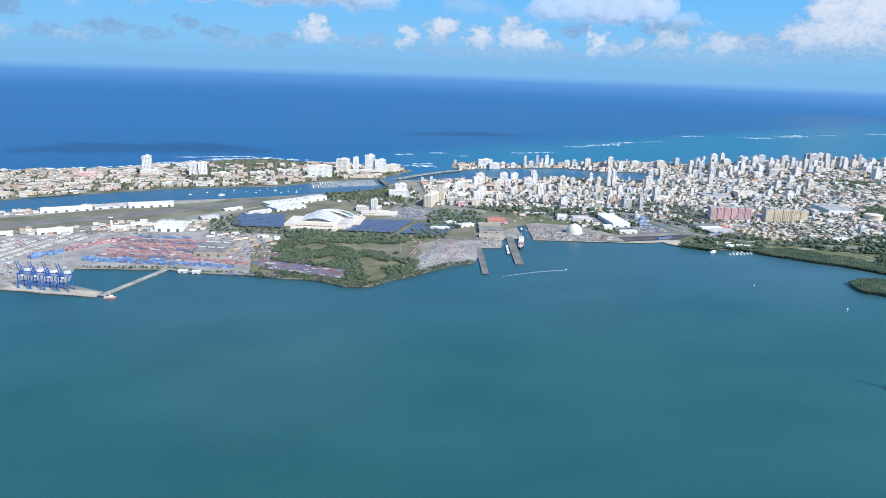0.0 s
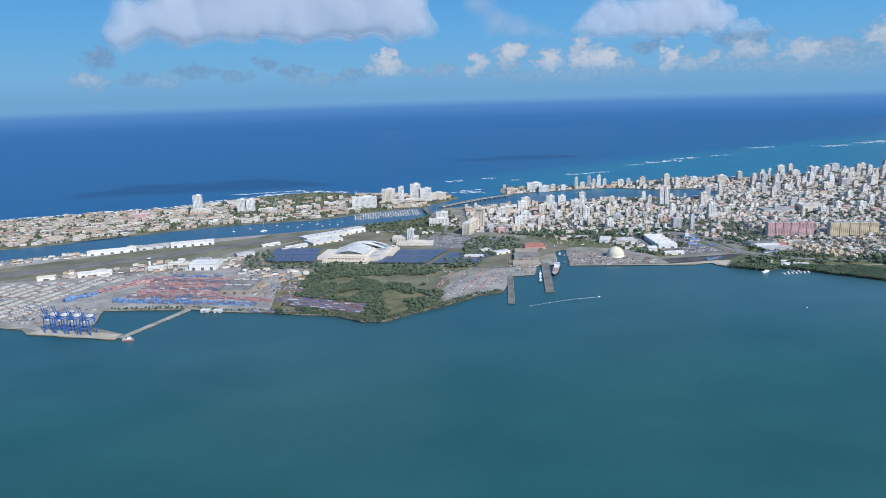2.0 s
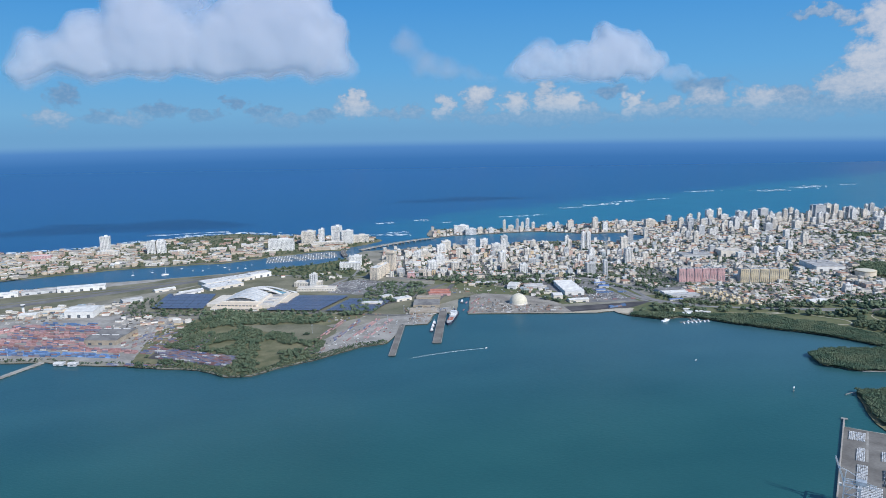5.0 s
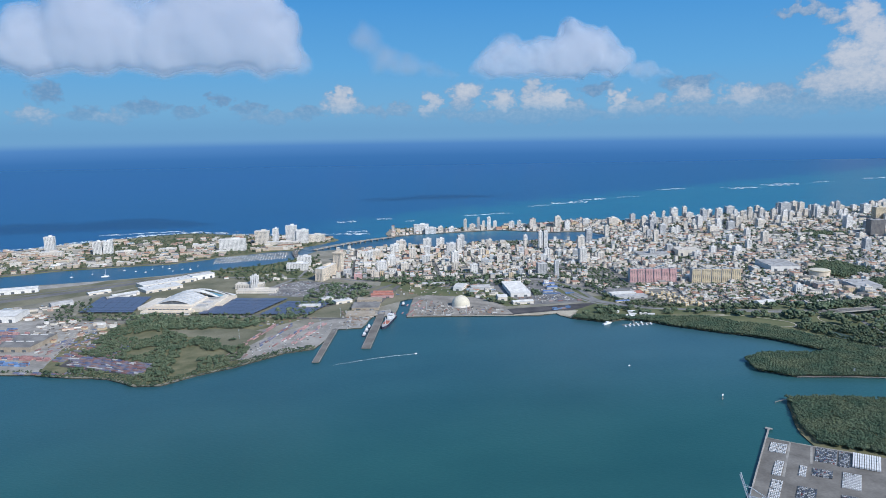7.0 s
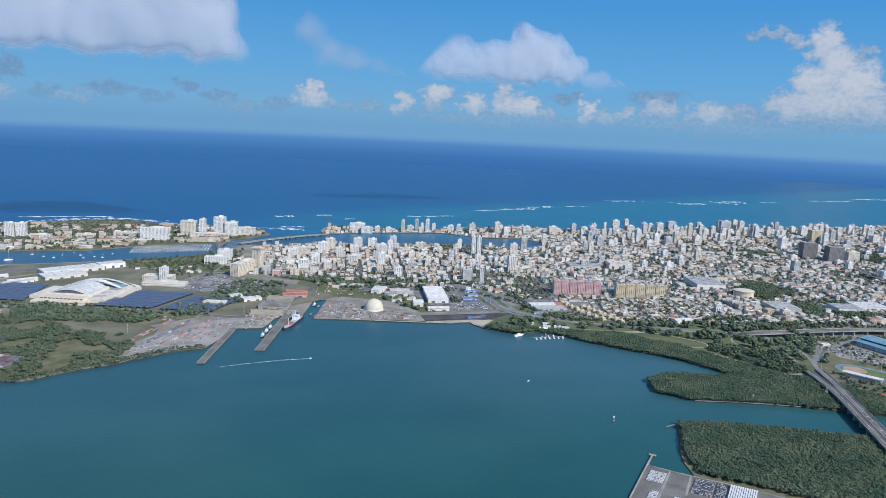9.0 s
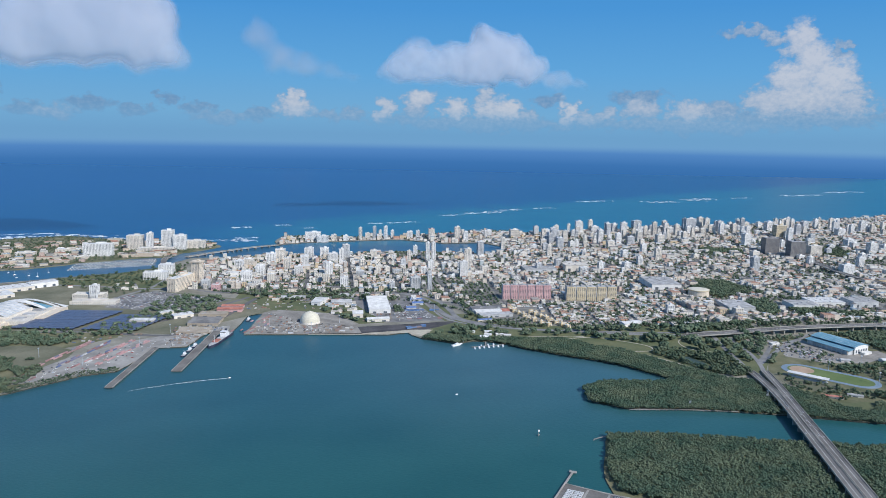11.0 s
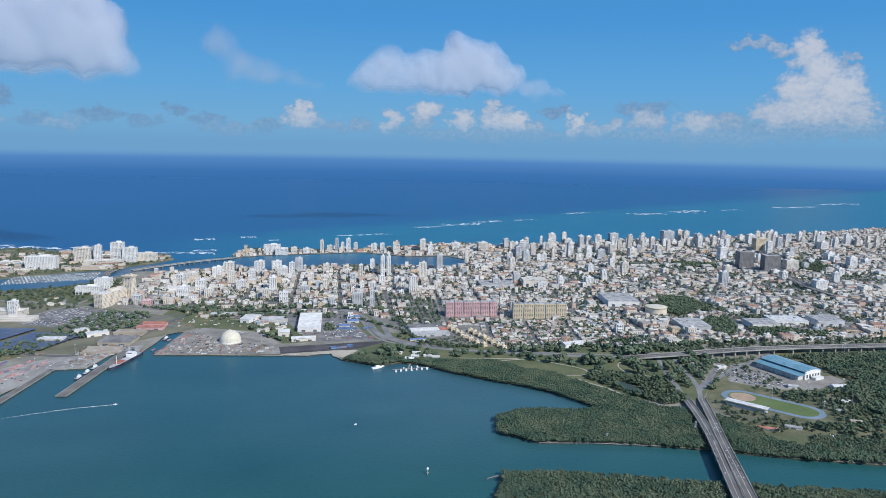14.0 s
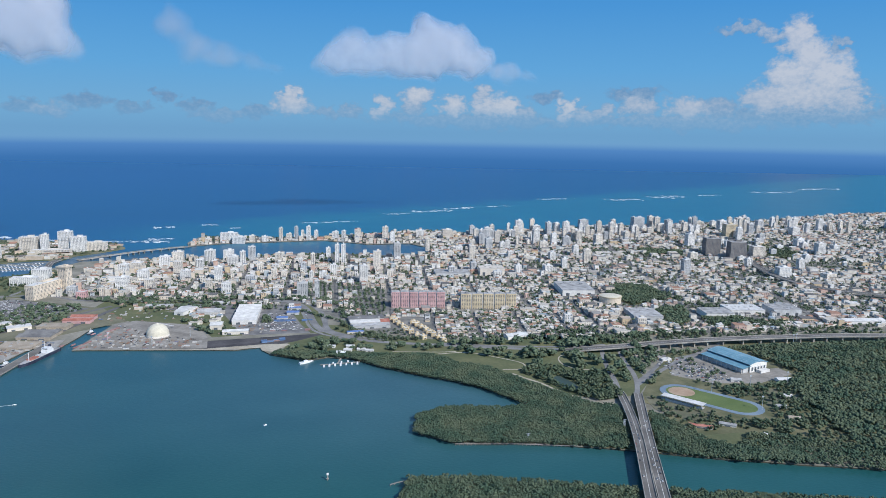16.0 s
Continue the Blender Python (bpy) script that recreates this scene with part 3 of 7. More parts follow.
sheet("lawn_airport", [(-700, 1060), (-355, 1130), (-150, 1190), (20, 1290), (200, 1390), (260, 1450), (221, 1426), (127, 1400), (60, 1377), (-43, 1360), (-141, 1340), (-250, 1290), (-380, 1230), (-700, 1150)], M_DRY, "dry grass beside the runway", 1.1)
sheet("pavement_apron", [(-600, 1150), (-394, 1225), (-250, 1282), (-60, 1342), (-40, 1362), (-235, 1343), (-330, 1288), (-600, 1220)], M_YARD, "airport apron in front of the hangars", 1.2)
sheet("lawn_scrub", [(-4, 858), (40, 845), (76, 830), (106, 800), (130, 796), (160, 816), (200, 836), (225, 900), (200, 960), (280, 1010), (240, 1030), (120, 1075), (60, 1070), (0, 1000)], M_SCRUB, "overgrown scrubland at the water's edge", 1.15, wave=1.5)
sheet("pavement_trailer_park", [(190, 850), (254, 869), (290, 880), (305, 910), (318, 948), (352, 948), (372, 1002), (398, 998), (402, 1030), (365, 1020), (290, 985), (235, 940), (196, 880)], M_YARD, "grey trailer park by the piers", 1.22)
sheet("ground_clearing", [(100, 1006), (123, 977), (170, 942), (175, 905), (225, 905), (232, 960), (205, 985)], M_DRY, "dry grassy clearing in the scrub", 1.21, wave=2.0)
sheet("pavement_storage_lot", [(12, 884), (103, 826), (114, 862), (20, 921)], M_COAL, "dark storage lot in the scrub", 1.24)
sheet("pavement_east_quay", [(419, 986), (494, 968), (560, 952), (560, 1000), (545, 1060), (470, 1100), (447, 1088)], M_TANYARD, "storage quay beside the dome", 1.2)
sheet("ground_gravel_bank", [(560, 951), (622, 947), (660, 960), (700, 985), (640, 985), (560, 985)], M_COAL, "dark gravel bank along the shore", 1.18)
sheet("beach", [(494, 965), (560, 949), (618, 944), (619, 932), (630, 926), (652, 950), (628, 956), (560, 955), (494, 969)], M_SAND, "narrow pale sand beach", 1.2)
sheet("lawn_dome", [(470, 1090), (545, 1062), (565, 1000), (600, 1000), (580, 1100), (500, 1140), (420, 1150)], M_GRASS, "grass around the dome", 1.16)
sheet("pavement_lots", [(600, 1000), (700, 990), (712, 1060), (690, 1130), (650, 1150), (560, 1170), (500, 1190), (470, 1170), (560, 1120), (580, 1100)], M_LOT, "asphalt lots around the halls", 1.17)
sheet("lawn_park", [(640, 925), (690, 903), (735, 862), (755, 842), (795, 800), (836, 770), (860, 740), (925, 700), (960, 705), (985, 730), (1010, 800), (1040, 845), (1030, 900), (955, 905), (890, 905), (800, 935), (728, 972), (705, 992), (680, 985), (650, 955)], M_GRASS, "park lawn behind the mangroves", 1.15)
sheet("lawn_mangrove_shore", [(628, 917), (642, 905), (664, 886), (687, 892), (710, 881), (734, 850), (750, 831), (778, 802), (798, 785), (818, 761), (834, 729), (846, 707), (826, 701), (767, 715), (741, 705), (731, 673), (752, 650), (818, 630), (878, 603), (953, 563), (1010, 545), (1000, 600), (940, 672), (904, 690), (889, 717), (880, 736), (872, 753), (859, 779), (845, 815), (818, 834), (812, 854), (796, 874), (756, 879), (720, 898), (690, 908), (645, 925)], M_SCRUB, "muddy mangrove shore", 1.17)
sheet("lawn_woods", [(1140, 840), (1391, 822), (2600, 620), (3500, 300), (1500, 345), (1200, 470), (1050, 540), (1075, 620), (1160, 720)], M_SCRUB, "dark wooded flats", 1.15)
sheet("lawn_sports_fringe", [(950, 690), (985, 730), (1060, 810), (1150, 815), (1190, 740), (1160, 660), (1110, 570), (1040, 560), (985, 600)], M_SCRUB, "rough green ground around the sports field", 1.14)
sheet("ground_grandstand", [(962, 700), (985, 690), (1000, 650), (985, 632), (965, 640), (952, 668)], M_DRY, "dry sandy ground beside the grandstand", 1.2, wave=2.0)
sheet("ground_sports_yard", [(1060, 690), (1100, 690), (1120, 660), (1095, 640), (1060, 650)], M_DRY, "dry sandy yard beside the sports field", 1.2, wave=3.0)
sheet("lawn_inlet_field", [(957, 608), (993, 604), (1015, 587), (985, 569), (958, 592)], M_GRASS, "small mown field by the inlet", 1.21)
sheet("pond", [(894, 751), (896, 768), (906, 772), (911, 757), (912, 738), (907, 727), (899, 733)], M_POND, "still dark pond among the trees", 1.22, wave=1.0)
sheet("lawn_lots", [(703, 1022), (734, 1014), (728, 972), (704, 988)], M_GRASS, "green verge inside the highway curve", 1.21)
sheet("lawn_ramp", [(674, 1122), (683, 1092), (685, 1020), (691, 992), (680, 990), (673, 1030), (668, 1085)], M_GRASS, "narrow grass verge beside the ramps", 1.22)
sheet("lawn_ramp", [(692, 1142), (702, 1092), (700, 1030), (697, 1012), (693, 1040), (692, 1118), (680, 1148)], M_GRASS, "narrow grass verge beside the ramps", 1.23)
sheet("lawn_interchange", [(400, 1150), (500, 1140), (560, 1150), (640, 1165), (690, 1140), (700, 1165), (640, 1200), (520, 1205), (420, 1230)], M_GRASS, "grass verges along the highway", 1.14)
sheet("pavement_stadium", [(1022, 745), (1050, 712), (1095, 700), (1150, 715), (1150, 735), (1095, 740), (1095, 800), (1062, 795)], M_TANYARD, "worn tan-grey parking ground around the sports hall", 1.19)
sheet("pavement_convention", [(-30, 1100), (60, 1085), (180, 1060), (330, 1005), (460, 1100), (420, 1180), (300, 1260), (200, 1330), (60, 1330), (-30, 1230)], M_DRY, "dry lawns and paths round the convention centre", 1.18)
sheet("pavement_hotel_lot", [(232, 1168), (330, 1116), (404, 1180), (290, 1264), (236, 1232)], M_LOT, "asphalt parking lot behind the convention centre", 1.24)
sheet("lawn_channel", [(140, 1330), (300, 1270), (330, 1400), (300, 1490), (240, 1440), (130, 1395)], M_GRASS, "green strip beside the channel", 1.17)
sheet("lawn_port_trees", [(273, 1131), (339, 1097), (374, 1186), (393, 1207), (334, 1219), (271, 1208)], M_SCRUB, "wooded strip behind the port", 1.16)


# car terminal pier
single("pavement_car_pier", Geo().slab([(631, 531), (643, 517.5), (655, 506.6), (675, 490.3), (690, 476.5), (760, 412), (640, 280), (470, 356)], -3, 1.4), M_CARPIER, "brown-grey car terminal pier", "pier", kind="structure")
single("kerb_car_pier", Geo().strip([(470.5, 357), (630.8, 530.4), (643, 517.8), (655, 506.9), (675, 490.6), (690, 476.8), (759.5, 412.3)], 1.1, 1.2, 1.75), M_PIER, "pale concrete kerb along the quay edge", "kerb", kind="structure")
# finger piers
for a, b, w, nm in (((318, 950), (286, 822), 8, "pier"), ((386, 1006), (346, 858), 11, "pier")):
    p = thing(nm, "long weathered concrete finger pier", "pier", group="finger piers")
    part("deck", Geo().strip([a, b], w, 0.6, 1.5), M_CARPIER, p)
    for s in (-1, 1):
        n_ = Vector((a[1] - b[1], b[0] - a[0])).normalized() * (s * (w / 2 - 0.3))
        part("kerb", Geo().strip([(a[0] + n_.x, a[1] + n_.y), (b[0] + n_.x, b[1] + n_.y)], 0.5, 1.5, 1.8), M_YARD, p)
    for i in range(15):
        for s in (-1, 1):
            x, y = a[0] + (b[0] - a[0]) * (i + 0.5) / 15, a[1] + (b[1] - a[1]) * (i + 0.5) / 15
            part("pile", Geo().tube((x + s * w * 0.45, y, -3), (x + s * w * 0.45, y, 0.8), 0.4), M_PIER, p)
cw = thing("causeway", "narrow concrete causeway closing the basin", "causeway")
part("deck", Geo().strip([(-160, 806), (-104, 899)], 7, 0.6, 1.4), M_PIER, cw)
for i in range(14):
    part("pile", Geo().tube((-160 + 4 * i + 4, 806 + 6.6 * i, -3), (-160 + 4 * i + 4, 806 + 6.6 * i, 0.8), 0.5), M_PIER, cw)


# roads
def road(points, width, label="grey asphalt road", z=1.28, mat=None):
    return single("road", Geo().strip(flowing(points), width, z - 0.2, z), mat or M_ASPHALT, label, "road", kind="structure")


road([(380, 1235), (470, 1208), (560, 1186), (633, 1173), (671, 1156), (688, 1118), (690, 1035), (696, 1000), (719, 963), (750, 936), (790, 917), (845, 893), (900, 870), (963, 851), (1030, 852)], 8, "curving pale grey highway", 1.31, M_HIGHWAY)
road([(600, 1180), (671, 1166), (697, 1131), (706, 1085), (703, 1026), (706, 992), (728, 964), (760, 940)], 6, "slip road beside the highway", 1.30, M_HIGHWAY)
road([(677, 1151), (681, 1091), (682, 1018), (692, 984), (716, 956)], 4, "slip road beside the highway", 1.29, M_HIGHWAY)
road([(820, 912), (880, 886), (960, 862), (1010, 858)], 5, "pale service road along the park", 1.29, M_HIGHWAY)
road([(250, 1030), (330, 1000), (375, 1040), (440, 1180)], 7, "port access road")
road([(200, 1050), (320, 1075), (430, 1190)], 6, "port access road")
road([(863, 790), (872, 771), (880, 756), (885, 740), (892, 721), (899, 703), (908, 692), (935, 688)], 2.6, "pale stony path along the mangroves", 1.3, M_SAND)
road([(807, 872), (841, 869), (864, 848), (886, 820), (880, 802), (858, 804)], 1.6, "pale footpath across the lawn", 1.31, M_SAND)
road([(955, 842), (935, 828), (928, 808), (933, 791), (949, 779)], 1.4, "pale footpath across the lawn", 1.3, M_SAND)
road([(760, 893), (790, 884), (812, 878), (830, 876)], 1.4, "pale footpath behind the mangroves", 1.3, M_SAND)
road([(943, 714), (957, 747), (972, 788), (990, 829), (1000, 850)], 5.5, "approach road to the bridge", 1.3, M_HIGHWAY)
road([(957, 705), (968, 722), (977, 738), (988, 763), (998, 794), (1012, 830)], 5, "approach road to the bridge", 1.29, M_HIGHWAY)
road([(977, 736), (999, 752), (1033, 781), (1055, 806), (1058, 830)], 4.5, "slip road below the highway", 1.28, M_HIGHWAY)
road([(972, 728), (992, 741), (1024, 762), (1069, 790), (1106, 806), (1150, 830)], 5, "road past the stadium", 1.27, M_HIGHWAY)
road([(245, 1235), (285, 1300), (300, 1380), (288, 1470), (284, 1500)], 6, "curving channel road", 1.3, M_HIGHWAY)
road([(120, 1350), (200, 1318), (262, 1290), (330, 1275), (380, 1235)], 6, "curving channel road", 1.29, M_HIGHWAY)
road([(262, 1290), (250, 1340), (215, 1372), (150, 1385)], 4, "service road on the green", 1.28, M_HIGHWAY)
road([(-700, 1100), (-366, 1190), (-226, 1240), (-60, 1316), (110, 1396)], 6, "grey taxiway", 1.22, M_RUNWAY)
road([(-330, 1120), (-60, 1118), (40, 1075), (230, 1040)], 6, "road behind the container yard", 1.25)
road([(-900, 1310), (-424, 1396), (-251, 1462), (-153, 1493), (-46, 1505), (43, 1507), (115, 1540)], 6, "waterfront road", 1.4)
road([(-700, 1600), (-300, 1620), (0, 1640), (250, 1640)], 6, "tree-lined avenue", 1.4)
# elevated highway and bridges
def bridge(points, width, label, rail=True, pier_step=20.0, deck=1.0):
    points = flowing(points, 4)
    b = thing("bridge", label, "bridge")
    part("deck", Geo().strip(points, width, -deck, 0.0), M_BRIDGE, b)
    for side in (-1, 1):
        off = []
        for i, p in enumerate(points):
            d = (Vector(points[min(i + 1, len(points) - 1)][:2]) - Vector(points[max(i - 1, 0)][:2])).normalized()
            off.append((p[0] - d.y * side * width / 2, p[1] + d.x * side * width / 2, p[2]))
        part("parapet", Geo().strip(off, 0.5, -0.9, 0.6), M_PIER, b)
    part("lane_line", Geo().strip(points, 0.25, 0.0, 0.03), M_LINE, b)
    for p, q in zip(points, points[1:]):
        n = round((Vector(q) - Vector(p)).length / pier_step)
        for i in range(n):
            o = Vector(p).lerp(Vector(q), (i + 0.5) / n)
            d = (Vector(q) - Vector(p)).normalized()
            part("column", Geo().box(o.x, o.y, -3, 1.6, width * 0.7, o.z + 2.2, math.degrees(math.atan2(d.y, d.x))), M_PIER, b)
    return b


INLET_WEST = [(943, 714, 1.9), (936, 696, 3.6), (914, 645.4, 6.5), (892.2, 598.9, 6.8), (862.2, 541.2, 6.8), (828, 475, 6.8), (715, 255, 6.8)]
INLET_EAST = [(958, 705, 1.9), (948, 687, 3.6), (924, 642.8, 6.5), (900, 596.8, 6.8), (870.5, 538.2, 6.8), (836.2, 471, 6.8), (723.2, 251, 6.8)]
bridge(INLET_WEST, 7.8, "grey concrete road bridge over the inlet")
bridge(INLET_EAST, 7.8, "grey concrete road bridge over the inlet")
bridge([(952, 848, 1.5), (990, 835, 6), (1027, 830, 7.5), (1085, 829, 8), (1159, 824, 8), (1292, 805, 8), (1420, 782, 8), (1900, 740, 8), (2600, 600, 8)], 13, "elevated concrete highway beside the woods")
bridge([(322, 1568, 3), (380, 1606, 5), (450, 1654, 5), (508, 1692, 3)], 9, "low arched road bridge at the lagoon mouth", pier_step=14)
bridge([(286, 1500, 3), (284, 1540, 4.5), (290, 1580, 3)], 10, "short road bridge over the channel")
bridge([(1780, 1600, 4), (1593, 1314, 6), (1522, 1180, 7), (1500, 1085, 7), (1523, 1012, 7), (1620, 930, 7)], 12, "elevated grey city expressway", pier_step=24)

# reef surf: ragged strips of foam lying on the water
def surf(x, y, length, width, rot, n, seed):
    rnd = random.Random(seed)
    g = Geo()
    c, s = math.cos(radians(rot)), math.sin(radians(rot))
    for i in range(n):
        u, v = (rnd.choice((-0.4, -0.28, -0.12, 0.05, 0.2, 0.33)) + rnd.gauss(0, 0.055)) * length, rnd.gauss(0, 0.4) * width
        L, W = length * rnd.uniform(0.008, 0.05), width * rnd.uniform(0.04, 0.2)
        k = 14
        ring = []
        for j in range(k):
            t = math.tau * j / k
            r = 1 + 0.45 * noise.noise(Vector((math.cos(t) * 1.7, math.sin(t) * 1.7, i * 3.1 + seed)))
            a, b = u + L * r * math.cos(t), v + W * r * math.sin(t) + 0.12 * width * math.sin(u / length * 9)
            ring.append((x + a * c - b * s, y + a * s + b * c))
        g.slab(ring, -0.3, 0.12 + 0.01 * (i % 20))
    return single("surf", g, M_FOAM, "white surf breaking over the reef", "surf", "reef surf", "stuff")


for i, (x, y, L, w, rot) in enumerate([(1215, 2290, 150, 22, 12), (1090, 2235, 90, 12, 14), (1330, 2360, 120, 18, 14), (1818, 2625, 170, 16, 4), (2080, 2560, 150, 34, 4), (2330, 2640, 200, 42, 8), (2560, 2700, 120, 14, 4), (3000, 2800, 300, 26, 4), (862, 2068, 170, 12, 6), (547, 2062, 44, 16, 4), (440, 2030, 60, 20, 10), (610, 1990, 40, 8, 2), (3400, 2950, 300, 30, 6), (1480, 2400, 90, 10, 10), (430, 1790, 110, 16, -18), (450, 1830, 60, 12, 0)]):
    surf(x, y, L, w * 1.3, rot, 34, i + 1)
for i, (x, y, L, w, rot) in enumerate([(-470, 1765, 180, 14, 10), (-330, 1790, 150, 14, 8), (-230, 1840, 130, 18, 34), (-120, 1895, 160, 22, 28), (-10, 1940, 170, 20, 8), (90, 1930, 130, 20, -25), (200, 1865, 130, 10, -20), (330, 1815, 110, 10, -16), (-650, 1730, 220, 14, 10), (-60, 1980, 220, 10, 6)]):
    surf(x, y, L, w * 1.1, rot, 40, i + 40)

# ---- vegetation ----
def fast_mesh(name, verts, tris, mats, smooth=False):
    me = bpy.data.meshes.new(name)
    n, k = len(verts), len(tris)
    me.vertices.add(n)
    me.vertices.foreach_set("co", np.asarray(verts, dtype=np.float32).ravel())
    me.loops.add(3 * k)
    me.loops.foreach_set("vertex_index", np.asarray(tris, dtype=np.int32).ravel())
    me.polygons.add(k)
    me.polygons.foreach_set("loop_start", np.arange(0, 3 * k, 3, dtype=np.int32))
    me.materials.append(mats)
    me.polygons.foreach_set("use_smooth", np.full(k, smooth))
    me.update(calc_edges=True)
    me.validate()
    return me


PHI = (1 + 5 ** 0.5) / 2
ICO_V = np.array([(-1, PHI, 0), (1, PHI, 0), (-1, -PHI, 0), (1, -PHI, 0), (0, -1, PHI), (0, 1, PHI), (0, -1, -PHI), (0, 1, -PHI), (PHI, 0, -1), (PHI, 0, 1), (-PHI, 0, -1), (-PHI, 0, 1)]) / math.hypot(1, PHI)
ICO_F = np.array([(0, 11, 5), (0, 5, 1), (0, 1, 7), (0, 7, 10), (0, 10, 11), (1, 5, 9), (5, 11, 4), (11, 10, 2), (10, 7, 6), (7, 1, 8), (3, 9, 4), (3, 4, 2), (3, 2, 6), (3, 6, 8), (3, 8, 9), (4, 9, 5), (2, 4, 11), (6, 2, 10), (8, 6, 7), (9, 8, 1)])


OCT_V = np.array([(1, 0, 0), (-0.5, 0.87, 0.1), (-0.5, -0.87, -0.1), (0.25, 0.4, 0.85), (0.2, -0.5, 0.75), (-0.1, 0, -0.9)])
OCT_F = np.array([(0, 1, 3), (0, 3, 4), (0, 4, 2), (1, 2, 4), (1, 4, 3), (0, 5, 1), (0, 2, 5), (1, 5, 2)])


def clumps(centres, radii, rng, flat=0.75, fine=True):
    """Ragged leaf clumps, one about each centre."""
    n = len(centres)
    shape, faces = (ICO_V, ICO_F) if fine else (OCT_V, OCT_F)
    k = len(shape)
    r = rng.uniform(0.5, 1.25, (n, k, 1)) * np.asarray(radii)[:, None, None]
    a = rng.uniform(0, math.tau, n)
    c, s = np.cos(a)[:, None], np.sin(a)[:, None]
    base = np.repeat(shape[None], n, 0)
    x, y, z = base[..., 0] * c - base[..., 1] * s, base[..., 0] * s + base[..., 1] * c, base[..., 2] * flat
    v = np.stack([x, y, z], -1) * r + np.asarray(centres)[:, None, :]
    f = faces[None] + (np.arange(n) * k)[:, None, None]
    return v.reshape(-1, 3), f.reshape(-1, 3)


def scatter(poly, step, rng, keep=1.0, jitter=0.45):
    xs, ys = [p[0] for p in poly], [p[1] for p in poly]
    out = []
    for x in np.arange(min(xs), max(xs), step):
        for y in np.arange(min(ys), max(ys), step):
            px_, py_ = x + rng.uniform(-jitter, jitter) * step, y + rng.uniform(-jitter, jitter) * step
            if rng.random() < keep and inside(px_, py_, poly):
                out.append((px_, py_))
    return out


def wood(name, spots, label, height, spread, per, seed, mat, category="woods", base=0.8, even=0.0):
    """Crowns of many small leaf clumps; even: from single trees (0) to one closed canopy (1)."""
    rng = np.random.default_rng(seed)
    cs, rs = [], []
    for x, y in spots:
        k = rng.uniform(0.65 + 0.2 * even, 1.25 - 0.13 * even)
        h, w = height * k, spread * k
        for j in range(per):
            t = rng.uniform(0, math.tau)
            d = w * (0.58 + 0.27 * even) * math.sqrt(rng.random())
            cs.append((x + d * math.cos(t), y + d * math.sin(t), base + h * (0.35 + 0.22 * even + (0.6 - 0.28 * even) * rng.random() * (1 - 0.5 * (d / w) ** 2))))
            rs.append(w * rng.uniform(0.32, 0.5))
    v, f = clumps(cs, rs, rng, fine=False)
    return tagged(new(name, fast_mesh(name, v, f, mat, True)), label, category, kind="stuff")


def tree_thing(seed, height, spread):
    rng = np.random.default_rng(seed)
    t = thing("tree", "broad green shade tree with a rounded uneven crown", "tree", group="park trees")
    g = Geo().tube((0, 0, -0.3), (0.1, 0, height * 0.45), 0.32, 0.2)
    for i in range(5):
        a = math.tau * i / 5 + rng.uniform(-0.4, 0.4)
        g.tube((0.1, 0, height * 0.38), (math.cos(a) * spread * 0.55, math.sin(a) * spread * 0.55, height * rng.uniform(0.6, 0.8)), 0.16, 0.06)
    part("trunk", g, M_TRUNK, t)
    cs, rs = [], []
    for j in range(34):
        a, d = rng.uniform(0, math.tau), spread * 0.85 * math.sqrt(rng.random())
        cs.append((d * math.cos(a), d * math.sin(a), height * (0.34 + 0.56 * rng.random() * (1 - 0.6 * (d / spread) ** 2))))
        rs.append(spread * rng.uniform(0.22, 0.42))
    v, f = clumps(cs, rs, rng)
    part("crown", fast_mesh("crown", v, f, M_LEAF, True), None, t)
    return t


rng_w = np.random.default_rng(3)
SHORE_WOOD = [(626, 915), (641, 902), (663, 883), (687, 889), (709, 878), (732, 847), (748, 828), (776, 799), (796, 782), (816, 758), (832, 726), (842, 703), (826, 703), (767, 718), (738, 707), (728, 672), (750, 647), (817, 627), (877, 600), (953, 561), (1010, 543), (1005, 565), (978, 574), (955, 596), (948, 640), (938, 674), (904, 689), (889, 715), (880, 734), (872, 751), (859, 777), (845, 813), (818, 832), (812, 852), (796, 872), (756, 877), (720, 894), (690, 906), (640, 924)]


def off_bridges(spots):
    return [p for p in spots if not near_line(p[0], p[1], INLET_WEST, 7.0) and not near_line(p[0], p[1], INLET_EAST, 7.0)]


def off_track(spots):
    return [p for p in spots if not near_line(p[0], p[1], [(1003, 699.7), (1033, 652.3)], 23) and not near_line(p[0], p[1], [(980, 690), (998, 655)], 9)]


mangrove = off_bridges(scatter(SHORE_WOOD, 2.9, rng_w))
wood("mangrove_wood", mangrove, "dense dark green mangroves along the shore", 4.6, 2.6, 14, 11, M_MANGROVE, base=0.6, even=0.9)
isle = off_bridges(scatter([(704, 598), (745, 588), (807, 561), (867, 536), (950, 503), (1040, 470), (1000, 330), (800, 384), (764, 419), (695, 483), (678, 497), (663, 510), (668, 531), (677, 549), (690, 572)], 3.0, rng_w))
wood("mangrove_wood", isle, "dense mangroves covering the low island", 4.8, 2.7, 14, 12, M_MANGROVE, base=0.5, even=0.85)
wood("wood", scatter([(1155, 806), (1391, 775), (1700, 740), (1900, 650), (1600, 420), (1200, 480), (1060, 545), (1090, 610), (1120, 690), (1158, 712), (1156, 760)], 6.0, rng_w, 0.95), "dark dense wood on the flats", 5.5, 4.6, 11, 13, M_MANGROVE, even=0.9)
